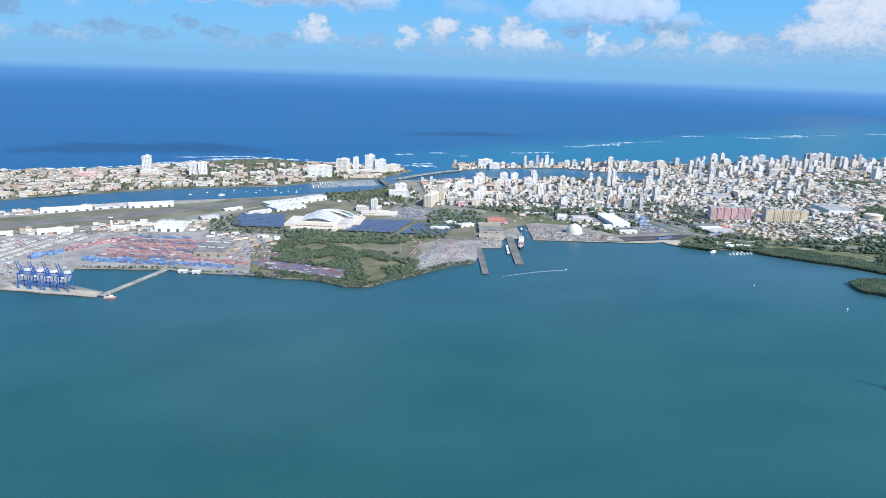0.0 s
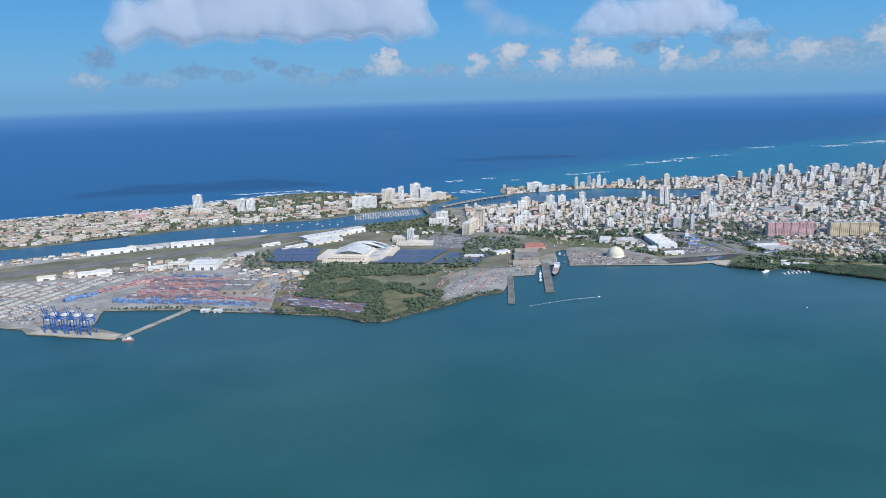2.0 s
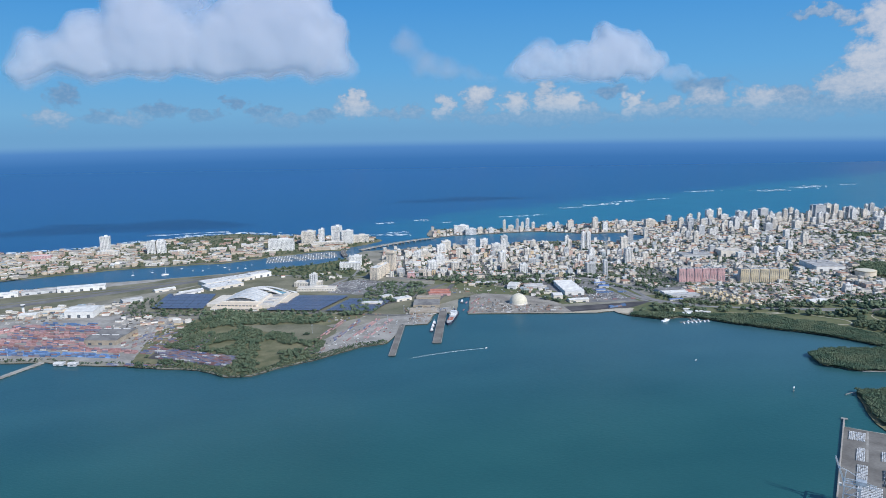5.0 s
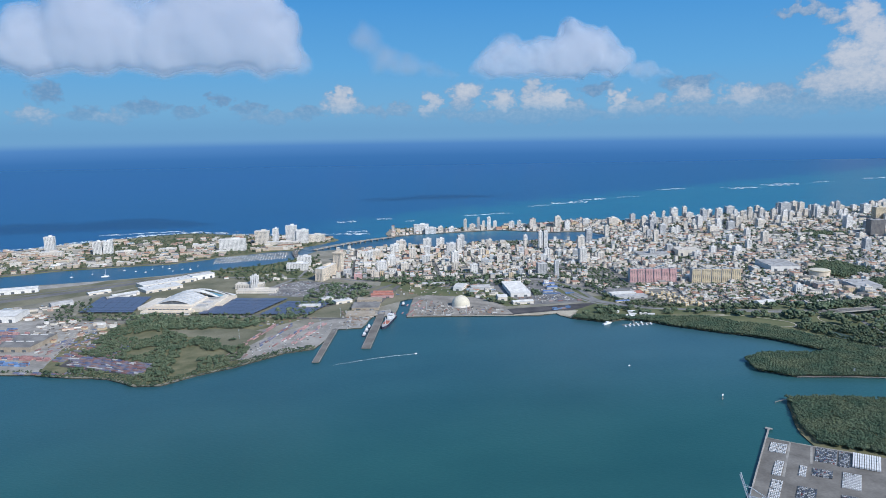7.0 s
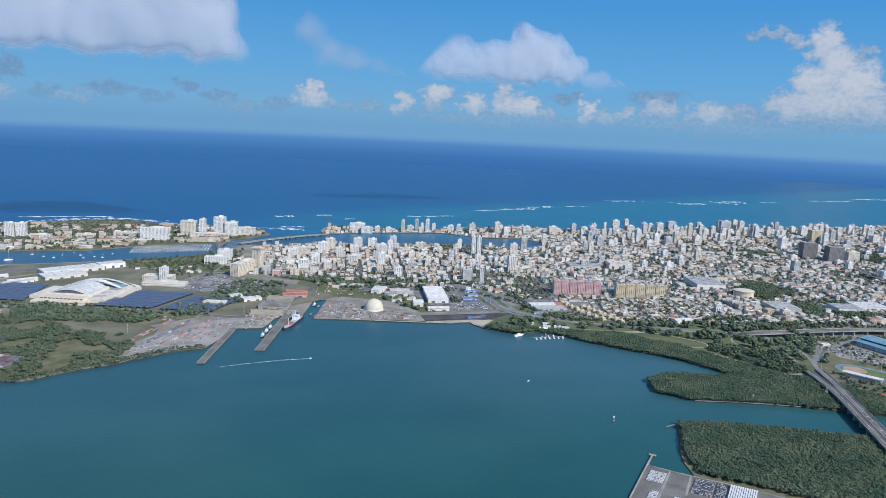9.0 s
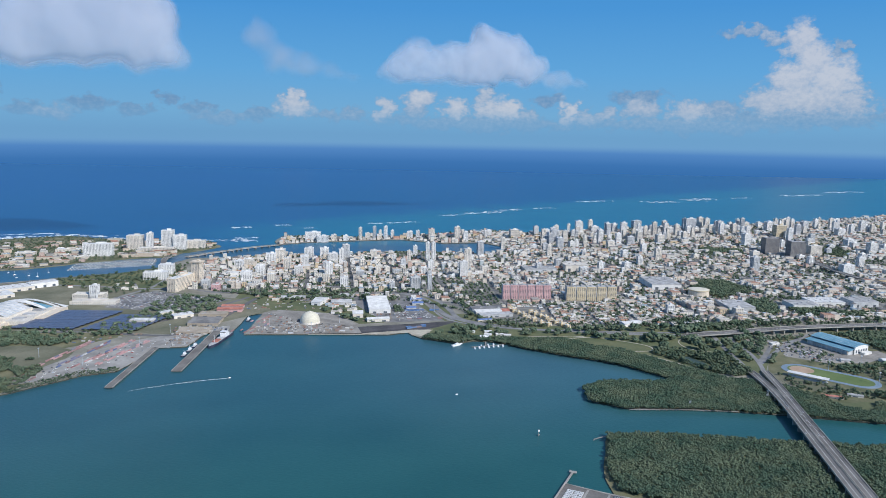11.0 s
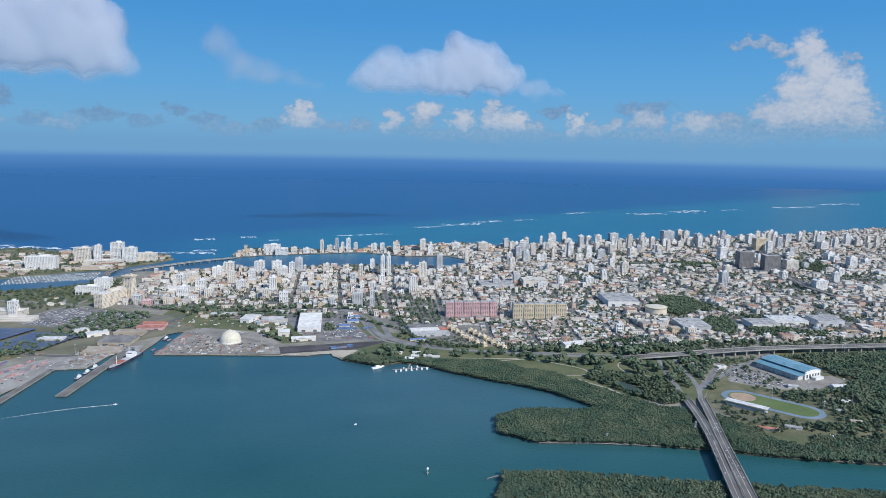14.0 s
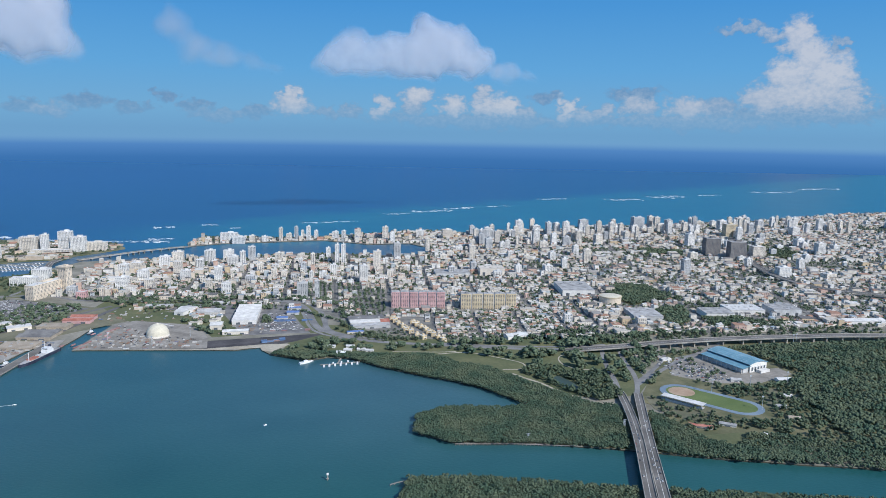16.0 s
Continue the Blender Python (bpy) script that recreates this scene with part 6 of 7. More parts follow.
wood("street_trees", scatter([(1155, 1045), (1250, 1035), (1240, 1110), (1165, 1110)], 6.5, rng_w, 0.8) + scatter([(1650, 1380), (1790, 1370), (1780, 1450), (1670, 1460)], 8, rng_w, 0.7) + scatter([(1215, 990), (1290, 950), (1300, 975), (1230, 1015)], 7, rng_w, 0.8), "dark groves among the houses", 5.5, 4.4, 11, 33, M_LEAF)
wood("street_trees", scatter([(722, 976), (740, 946), (762, 930), (798, 934), (790, 978)], 5.2, rng_w, 0.8, 0.2), "rows of small trees on a parking ground", 2.8, 2.4, 8, 36, M_LEAF)
for g in GROVES[:5]:
    sheet("lawn_grove", g, M_SCRUB, "shaded ground under a city grove", 1.29, wave=3.0)
    wood("street_trees", scatter(g, 4.6, rng_w, 0.92), "dark dense grove among the houses", 5.4, 4.0, 11, 37, M_LEAF, even=0.3)
wood("street_trees", [p for p in yard_trees if p[0] < 1500], "dark green trees between the city houses", 4.2, 3.4, 11, 31, M_LEAF)
wood("street_trees", [p for p in yard_trees if p[0] >= 1500], "dark green trees between the far city houses", 4.4, 4.4, 4, 32, M_LEAF)

def house_template(i, gabled):
    t = thing("house", "small rendered house with a flat roof" if not gabled else "small rendered house with a pitched sheet roof", "house", group="houses below the housing blocks")
    part("wall", Geo().box(0, 0, -0.1, 1, 1, 1.0), M_HOUSE_EACH, t)
    part("roof", Geo().gable(0, 0, 0.9, 1.1, 1.1, 0.32) if gabled else Geo().box(0, 0, 0.9, 1.06, 1.06, 0.12).box(0.2, 0.15, 1.0, 0.3, 0.26, 0.3), M_ROOF_EACH, t)
    for u in (-0.28, 0.28):
        part("window", Geo().box(u, -0.505, 0.4, 0.2, 0.03, 0.28), M_GLASS, t)
    part("door", Geo().box(0.02, -0.505, 0.0, 0.13, 0.03, 0.6), M_TRUNK, t)
    return t


templates = [house_template(0, False), house_template(1, True)]
for i, (x, y, rot, w, d, h) in enumerate(near_houses):
    m = pose(x, y, 1.15, 0, 0, rot) @ Matrix.Diagonal((w, d, h, 1))
    k = 1 if i % 3 == 1 else 0
    if i < 2:
        templates[i].matrix_basis = m
    else:
        copy_at(templates[k], m)


# ---- port ----
BOX_W, BOX_L, BOX_H = 1.35, 6.6, 1.35


def box_mesh(name, mat):
    g = Geo().box(0, 0, 0, BOX_L, BOX_W, BOX_H)
    for i in range(5):
        for s in (-1, 1):
            g.box((i - 2) * 1.25, s * BOX_W / 2, 0.1, 0.35, 0.1, BOX_H - 0.2)
    return g.mesh(name, mat)


BLUE, RED = material("blue_container_paint", (0.11, 0.21, 0.41), (0.20, 0.32, 0.53), 0.2, 0.6, each=0.5, island=0.5), material("red_container_paint", (0.34, 0.19, 0.19), (0.44, 0.29, 0.285), 0.2, 0.6, each=0.5, island=0.5)
box_blue, box_red, box_any = box_mesh("container", BLUE), box_mesh("container", RED), box_mesh("container", M_BOX_EACH)
stack = Geo()
stack_red, stack_blue = Geo(), Geo()
count = 0


def rows_of_boxes(a, b, rows, gap, tint, keep, rot, high=3):
    """Stacked containers in rows from a to b."""
    global count
    a, b = Vector(a), Vector(b)
    d = (b - a).normalized()
    nrm = Vector((-d.y, d.x))
    n = int((b - a).length / (BOX_L + 0.5))
    for r in range(rows):
        for i in range(n):
            o = a + d * ((i + 0.5) * (BOX_L + 0.5)) + nrm * (r * gap)
            tall = rnd.randint(1, high) if rnd.random() < keep else 0
            for z in range(tall):
                kind = tint if rnd.random() < 0.78 else "any"
                if count < 290 and z == tall - 1:
                    count += 1
                    me, lab = {"red": (box_red, "rust red shipping container"), "blue": (box_blue, "blue shipping container"), "any": (box_any, "painted steel shipping container")}[kind]
                    ob = tagged(new("container", me), lab + " stacked in the yard", "container", "yard containers")
                    ob.matrix_basis = pose(o.x, o.y, 1.15 + z * BOX_H, 0, 0, rot)
                else:
                    {"red": stack_red, "blue": stack_blue, "any": stack}[kind].box(o.x, o.y, 1.15 + z * BOX_H, BOX_L, BOX_W, BOX_H - 0.03, rot)


rows_of_boxes((-208, 956), (-88, 915), 6, 1.5, "blue", 0.8, -19, 4)
rows_of_boxes((-90, 918), (-20, 892), 5, 1.5, "blue", 0.8, -19, 3)
rows_of_boxes((-85, 938), (0, 905), 4, 1.7, "red", 0.8, -19, 3)
rows_of_boxes((-270, 972), (-235, 1004), 7, 1.6, "blue", 0.95, 42, 4)
rows_of_boxes((-235, 1006), (-178, 1060), 7, 1.6, "red", 0.95, 42, 4)
for j in range(8):
    rows_of_boxes((-196 + j * 3, 976 + j * 13), (-70 + j * 2, 934 + j * 13), 3, 1.6, "red" if j % 3 else "any", 0.75, -19, 3)
rows_of_boxes((-160, 1075), (-80, 1050), 5, 1.8, "blue", 0.6, -19, 2)
rows_of_boxes((0, 905), (60, 882), 8, 3.4, "any", 0.5, -19, 2)
rows_of_boxes((18, 884), (103, 830), 12, 2.9, "any", 0.9, -32, 1)
rows_of_boxes((-10, 930), (30, 990), 6, 6, "any", 0.5, 55, 1)
rows_of_boxes((-30, 868), (50, 845), 3, 2.2, "any", 0.6, -19, 1)
rows_of_boxes((186, 872), (214, 862), 5, 4, "any", 0.6, 64, 1)
rows_of_boxes((204, 910), (244, 995), 2, -4, "red", 0.8, 64, 1)
rows_of_boxes((222, 900), (266, 992), 2, -4, "any", 0.7, 64, 1)
rows_of_boxes((240, 893), (290, 990), 2, -4, "red", 0.75, 64, 1)
rows_of_boxes((262, 900), (308, 985), 2, -4, "red", 0.55, 64, 1)
rows_of_boxes((425, 985), (470, 1060), 4, 9, "red", 0.25, 60, 1)
rows_of_boxes((470, 975), (545, 960), 4, 8, "any", 0.22, -14, 1)
rows_of_boxes((632, 1010), (685, 1002), 3, 4, "any", 0.35, -8, 1)
rows_of_boxes((640, 1055), (690, 1045), 3, 2.5, "blue", 0.6, -8, 1)
rows_of_boxes((10, 935), (60, 905), 10, 6, "any", 0.6, -32, 1)
rows_of_boxes((-600, 1020), (-440, 985), 8, 8, "any", 0.5, -15, 1)
rows_of_boxes((620, 962), (650, 968), 2, 2.4, "blue", 0.9, 8, 2)
single("container_stacks", stack, M_BOX, "stacked shipping containers of mixed colours", "containers", kind="stuff")
single("container_stacks", stack_red, RED, "stacked rust red shipping containers", "containers", kind="stuff")
single("container_stacks", stack_blue, BLUE, "stacked blue shipping containers", "containers", kind="stuff")


# loose goods on the quays: crates, pipes, drums and small sheds
goods = Geo()
for zone, step, keep in (([(-60, 1100), (40, 1062), (60, 1000), (20, 945), (-20, 960), (-60, 1040)], 5.5, 0.4), ([(-330, 1110), (-200, 1085), (-60, 1110), (-60, 1150), (-200, 1160)], 6, 0.4), ([(425, 990), (494, 972), (555, 958), (555, 1000), (520, 1000), (480, 1050), (455, 1085)], 5.0, 0.42), ([(330, 1000), (376, 992), (395, 1010), (385, 1040), (335, 1042)], 4.5, 0.45), ([(-290, 900), (-275, 880), (-215, 925), (-255, 960)], 6, 0.4), ([(320, 955), (350, 952), (370, 1000), (340, 1000)], 4.5, 0.5), ([(560, 1005), (600, 1000), (640, 1000), (630, 1060), (570, 1060)], 6, 0.4), ([(-10, 930), (60, 900), (40, 1000), (0, 1050)], 5.5, 0.5), ([(200, 985), (260, 1000), (330, 1015), (250, 1030)], 6, 0.3), ([(420, 1110), (540, 1080), (560, 1130), (480, 1170), (430, 1160)], 7, 0.3)):
    for x, y in scatter(zone, step, np.random.default_rng(17), keep):
        goods.box(x, y, 1.1, rnd.uniform(1.0, 5.5), rnd.uniform(0.8, 2.2), rnd.uniform(0.5, 1.6), rnd.choice((-15, 75)) + rnd.uniform(-6, 6))
M_GOODS = material("mixed_goods", (0.8, 0.8, 0.8), (1, 1, 1), 0.4, 0.8, palette=[(0.25, (0.30, 0.24, 0.19)), (0.25, (0.45, 0.44, 0.42)), (0.15, (0.6, 0.58, 0.55)), (0.15, (0.32, 0.2, 0.15)), (0.06, (0.16, 0.21, 0.3)), (0.14, (0.12, 0.115, 0.11))])
single("quay_goods", goods, M_GOODS, "crates, pipes and scrap lying on the quays", "goods", kind="stuff")


def gantry_crane(m, mat, label, boom_up=False):
    t = thing("gantry_crane", label, "crane", m, "quay cranes")
    H, W, D = 17.0, 12.0, 10.0
    for sx in (-1, 1):
        for sy in (-1, 1):
            part("leg", Geo().beam((sx * W / 2, sy * D / 2, 0.2), (sx * W / 2, sy * D / 2 * 0.9, H), 0.75), mat, t)
            part("bogie", Geo().box(sx * W / 2, sy * D / 2, 0, 2.6, 0.9, 0.9), mat, t)
        part("side_beam", Geo().beam((sx * W / 2, -D / 2, 6), (sx * W / 2, D / 2, 6), 0.6), mat, t)
        part("brace", Geo().beam((sx * W / 2, -D / 2, 6), (sx * W / 2, D / 2, H), 0.4), mat, t)
        part("top_beam", Geo().beam((sx * W / 2, -D / 2, H), (sx * W / 2, D / 2, H), 0.7), mat, t)
    for sy in (-1, 1):
        part("portal_beam", Geo().beam((-W / 2, sy * D / 2, H), (W / 2, sy * D / 2, H), 0.8), mat, t)
        part("sill_beam", Geo().beam((-W / 2, sy * D / 2, 6), (W / 2, sy * D / 2, 6), 0.5), mat, t)
    for sx in (-1, 1):
        part("boom_girder", Geo().beam((sx * 1.6, D / 2 + 9, H + 0.6), (sx * 1.6, -D / 2, H + 0.6), 0.6), mat, t)
        tip = (sx * 1.6, -D / 2 - 6, H + 17) if boom_up else (sx * 1.6, -D / 2 - 18, H + 0.6)
        part("boom", Geo().beam((sx * 1.6, -D / 2, H + 0.6), tip, 0.55), mat, t)
        part("mast", Geo().beam((sx * 2.2, -D / 2, H), (0, -D / 2 + 1, H + 9), 0.5), mat, t)
        part("stay", Geo().beam((0, -D / 2 + 1, H + 9), (sx * 1.6, -D / 2 - 4, H + 10) if boom_up else (sx * 1.6, -D / 2 - 12, H + 0.8), 0.2), mat, t)
        part("stay", Geo().beam((0, -D / 2 + 1, H + 9), (sx * 1.6, D / 2 + 7, H + 0.8), 0.2), mat, t)
    part("machine_house", Geo().box(0, D / 2, H + 1.0, 4.4, 6, 2.4), M_WHITE if mat is M_STEELBLUE else M_STEELGREY, t)
    part("cab", Geo().box(2.2, -D / 2 - 2, H - 1.6, 1.6, 1.8, 1.6), M_WHITE, t)
    return t


for x, y in ((-244, 850), (-230, 844), (-215, 838), (-200, 832)):
    gantry_crane(pose(x, y, 1.2, 0, 0, -23), M_STEELBLUE, "tall blue steel quay crane on the wharf", True)
gantry_crane(pose(538, 418, 1.4, 0, 0, -134), M_STEELGREY, "pale grey steel quay crane at the car pier", True)


# the moored ship, tugs and boats
def ship(m, length, beam_, label, name="ship", deck_mat=None, hull=None):
    t = thing(name, label, "ship", m)
    L, B = length / 2, beam_ / 2
    outline = [(-L, -B * 0.8), (-L * 0.85, -B), (L * 0.55, -B), (L * 0.85, -B * 0.6), (L, 0), (L * 0.85, B * 0.6), (L * 0.55, B), (-L * 0.85, B), (-L, B * 0.8)]
    h = beam_ * 0.32
    part("hull", Geo().slab(outline, -1.0, h), hull or M_HULL, t)
    part("deck", Geo().slab([(x * 0.96, y * 0.9) for x, y in outline], h, h + 0.15), deck_mat or M_ROOFGREY, t)
    return t, h


s, h = ship(pose(389, 964, 0, 0, 0, 247), 64, 9.5, "dark-hulled cargo ship with a white bridge moored at the pier")
part("superstructure", Geo().box(-14, 0, h, 11, 7, 3.6), M_BOAT, s)
part("bridge", Geo().box(-13, 0, h + 3.6, 7, 7.6, 2.2), M_BOAT, s)
part("bridge_windows", Geo().box(-9.45, 0, h + 4.4, 0.2, 6.6, 0.9), M_GLASS, s)
part("funnel", Geo().box(-18, 0, h + 3.6, 3, 2.4, 4, 0, 0, 0.8), M_HULL, s)
part("mast", Geo().tube((-10, 0, h + 7), (-10, 0, h + 13), 0.25), M_BOAT, s)
part("mast", Geo().tube((16, 0, h), (16, 0, h + 9), 0.3), M_BOAT, s)
part("hatch", Geo().box(10, 0, h + 0.1, 12, 6, 1.2), M_ROOFRUST, s)
part("hatch", Geo().box(-1, 0, h + 0.1, 5, 6, 1.2), M_GREY, s)
for x, y, r, n in ((351, 915, 75, "tug"), (356, 932, 75, "tug"), (361, 948, 75, "tug"), (425, 1055, 74, "tug"), (-150, 799, -10, "tug")):
    s, h = ship(pose(x, y, 0, 0, 0, r), 13, 4.6, "small dark harbour tug with a white wheelhouse", n, hull=M_ROOFRUST if x < 0 else M_HULL)
    part("wheelhouse", Geo().box(1, 0, h, 4, 2.8, 2.2, 0, 0, 0.85), M_BOAT, s)
    part("mast", Geo().tube((0, 0, h + 2), (0, 0, h + 5), 0.15), M_BOAT, s)


def motor_boat(length):
    s, h = ship(Matrix(), length, length * 0.3, "small white motor boat on the water", "boat", M_BOAT, M_BOAT)
    s["category"], s["group"] = "boat", "moored boats"
    part("cabin", Geo().box(length * 0.05, 0, h, length * 0.4, length * 0.22, length * 0.13, 0, 0, 0.8), M_BOAT, s)
    part("windscreen", Geo().box(length * 0.2, 0, h + length * 0.06, length * 0.12, length * 0.18, length * 0.05), M_GLASS, s)
    return s


def sail_boat(length):
    s, h = ship(Matrix(), length, length * 0.28, "white sailing boat at anchor with bare mast", "sailing_boat", M_BOAT, M_BOAT)
    s["category"], s["group"] = "boat", "anchored yachts"
    part("cabin", Geo().box(0, 0, h, length * 0.35, length * 0.16, length * 0.07), M_BOAT, s)
    part("mast", Geo().tube((length * 0.08, 0, h), (length * 0.08, 0, h + length * 1.25), 0.13), M_BOAT, s)
    part("boom", Geo().tube((length * 0.08, 0, h + length * 0.18), (-length * 0.35, 0, h + length * 0.18), 0.12), M_BOAT, s)
    return s


mb, sb = motor_boat(7.0), sail_boat(9.0)
placed = 0
for row in range(5):
    for i in range(26):
        x, y = 128 + i * 5.4 + row * 0.8, 1478 + row * 15 + i * 0.9
        if rnd.random() < 0.1:
            continue
        m = pose(x, y, 0.05, 0, 0, 90 + rnd.uniform(-4, 4)) @ Matrix.Diagonal((rnd.uniform(0.5, 1.0),) * 3).to_4x4()
        if placed == 0:
            mb.matrix_basis = m
        else:
            copy_at(mb, m)
        placed += 1
for r in range(5):
    d = thing("floating_dock", "long narrow floating dock of the marina", "dock", group="marina docks")
    part("deck", Geo().strip([(126, 1485.5 + r * 15), (270, 1510 + r * 15)], 1.8, 0.2, 0.7), M_PIER, d)
for i, (x, y) in enumerate([(-52, 1408), (-7, 1442), (20, 1455), (50, 1452), (12, 1430), (75, 1440), (100, 1465), (-80, 1440), (-30, 1462), (60, 1425), (90, 1430), (35, 1475), (-110, 1420)]):
    k = 1.5 if i == 0 else rnd.uniform(0.4, 0.65)
    m = pose(x, y, 0.05, 0, 0, rnd.uniform(20, 60)) @ Matrix.Diagonal((k, k, k, 1))
    if i == 0:
        sb.matrix_basis = m
    else:
        copy_at(sb, m)
for i, (x, y, r) in enumerate([(661, 880, 20), (668, 884, 30), (679, 864, 80), (685, 865, 80), (691, 865, 80), (697, 865, 80), (703, 865, 80), (709, 865, 80), (715, 865, 80), (690, 872, 80), (699, 873, 80), (706, 873, 80), (673, 889, 10), (611, 724, 30), (399, 826, 8)]):
    k = 1.9 if i == 0 else 0.5 if i > 12 else rnd.uniform(0.75, 1.05)
    copy_at(mb, pose(x, y, 0.05, 0, 0, r) @ Matrix.Diagonal((k, k, k, 1)))
d = thing("jetty", "small white jetty with moored boats", "jetty")
part("deck", Geo().strip([(705, 896), (700, 884), (694, 868)], 1.6, 0.3, 0.9), M_YARD, d)
part("deck", Geo().strip([(676, 868), (718, 868)], 1.4, 0.3, 0.91), M_YARD, d)
part("pavilion", Geo().box(703, 897, 0.8, 10, 7, 2.6, -20).gable(703, 897, 3.4, 11.5, 8.5, 2, -20), M_BOAT, d)
for x, y in ((717, 921), (727, 907), (696, 926), (712, 908), (735, 900)):
    hall(x, y, 9, 6, 2.2, -20, M_WHITE, M_ROOFWHITE, "small white boathouse by the jetty", name="boathouse")

# the speedboat's wake
wake = Geo()
for i in range(90):
    u = (i + rnd.random()) / 90
    x, y = 397 - 92 * u, 825.5 - 15 * u * u
    wide = 0.3 + 1.5 * math.sqrt(u)
    off = rnd.uniform(-1, 1) * wide * 0.6
    wake.box(x, y + off, -0.2, rnd.uniform(1.2, 4.0) * (1 - 0.5 * u), rnd.uniform(0.2, 0.55) * (1 - 0.6 * u), 0.24 + 0.004 * (i % 7), 8 + 10 * u)
single("wake", wake, M_FOAM, "thin white wake behind a speedboat", "wake", kind="stuff")

# the western wharf: a long dark barge moored at a stone quay
single("kerb_west_wharf", Geo().strip([(-420, 905), (-352, 893), (-338, 897), (-322, 887), (-304, 876), (-281, 874)], 2.2, 0.6, 1.9), M_PIER, "pale stone kerb along the western wharf", "kerb", kind="structure")
s, h = ship(pose(-353, 866, 0, 0, 0, 68), 46, 8.5, "long dark cargo barge moored at the western wharf", "barge")
part("deck_house", Geo().box(-17, 0, h, 6, 6, 3.0), M_BOAT, s)
for i in range(9):
    part("hatch", Geo().box(-11 + i * 3.4, 0, h + 0.1, 2.6, 6, 0.8), M_GREY if i % 3 else M_ROOFWHITE, s)
for i in range(7):
    part("bollard", Geo().tube((-19 + i * 6.3, -3.9, h), (-19 + i * 6.3, -3.9, h + 0.8), 0.3, 0.3, 8), M_BOAT, s)

# channel markers
for x, y in ((648, 614),):
    t = thing("channel_marker", "slim channel marker on a pile in the bay", "marker", pose(x, y, 0), "channel markers")
    part("pile", Geo().tube((0, 0, -2), (0, 0, 4.2), 0.35), M_PIER, t)
    part("board", Geo().box(0, 0, 4.0, 1.5, 0.5, 1.5), M_BOAT, t)
    part("platform", Geo().box(0, 0, 1.2, 1.6, 1.6, 0.3), M_PIER, t)
# the mooring boom and pipe lines on piles
for pts in ([(689, 594), (696, 596), (704, 597)], [(754, 645), (800, 633), (850, 615)]):
    t = thing("pile_line", "thin line of piles with a walkway", "walkway")
    part("walkway", Geo().strip(pts, 0.9, 1.0, 1.4), M_YARD, t)
    for p, q in zip(pts, pts[1:]):
        n = max(2, int(math.hypot(q[0] - p[0], q[1] - p[1]) / 3))
        for i in range(n + 1):
            part("pile", Geo().tube((p[0] + (q[0] - p[0]) * i / n, p[1] + (q[1] - p[1]) * i / n, -2), (p[0] + (q[0] - p[0]) * i / n, p[1] + (q[1] - p[1]) * i / n, 1.6), 0.22), M_PIER, t)


t = thing("jetty", "narrow pale jetty with a T-shaped head", "jetty")
part("deck", Geo().strip([(630.5, 530), (645, 545.5)], 1.5, 0.9, 1.5), M_YARD, t)
part("head", Geo().strip([(642.8, 547.2), (647.2, 543.8)], 2.6, 0.9, 1.52), M_YARD, t)
for i in range(6):
    part("pile", Geo().tube((631 + 2.7 * i, 530.6 + 2.9 * i, -2), (631 + 2.7 * i, 530.6 + 2.9 * i, 1.0), 0.3), M_PIER, t)
for x, y, h in ((900.5, 635, 9.5), (813, 636, 6.5)):
    t = thing("pylon", "slender grey lattice pylon among the mangroves", "pylon", pose(x, y, 0.9), "shore pylons")
    for sx in (-1, 1):
        for sy in (-1, 1):
            part("leg", Geo().beam((sx * 1.0, sy * 1.0, -0.4), (sx * 0.3, sy * 0.3, h), 0.22), M_STEELGREY, t)
    for k in range(4):
        z, w = h * (k + 1) / 4.5, 1.0 - 0.7 * (k + 1) / 4.5
        part("brace", Geo().box(0, 0, z, 2 * w, 0.16, 0.2).box(0, 0, z, 0.16, 2 * w, 0.2), M_STEELGREY, t)
    part("crossarm", Geo().box(0, 0, h * 0.92, 3.4, 0.25, 0.25), M_STEELGREY, t)
for i in range(26):
    if i == 0:
        fender_row = thing("fender_row", "row of dark rubber fenders along the quay", "fenders")
    x, y = -266 + 100 * i / 25, 845.6 - 43 * i / 25
    part("fender", Geo().box(x, y, -0.2, 1.2, 0.8, 1.3, -23), M_HULL, fender_row)


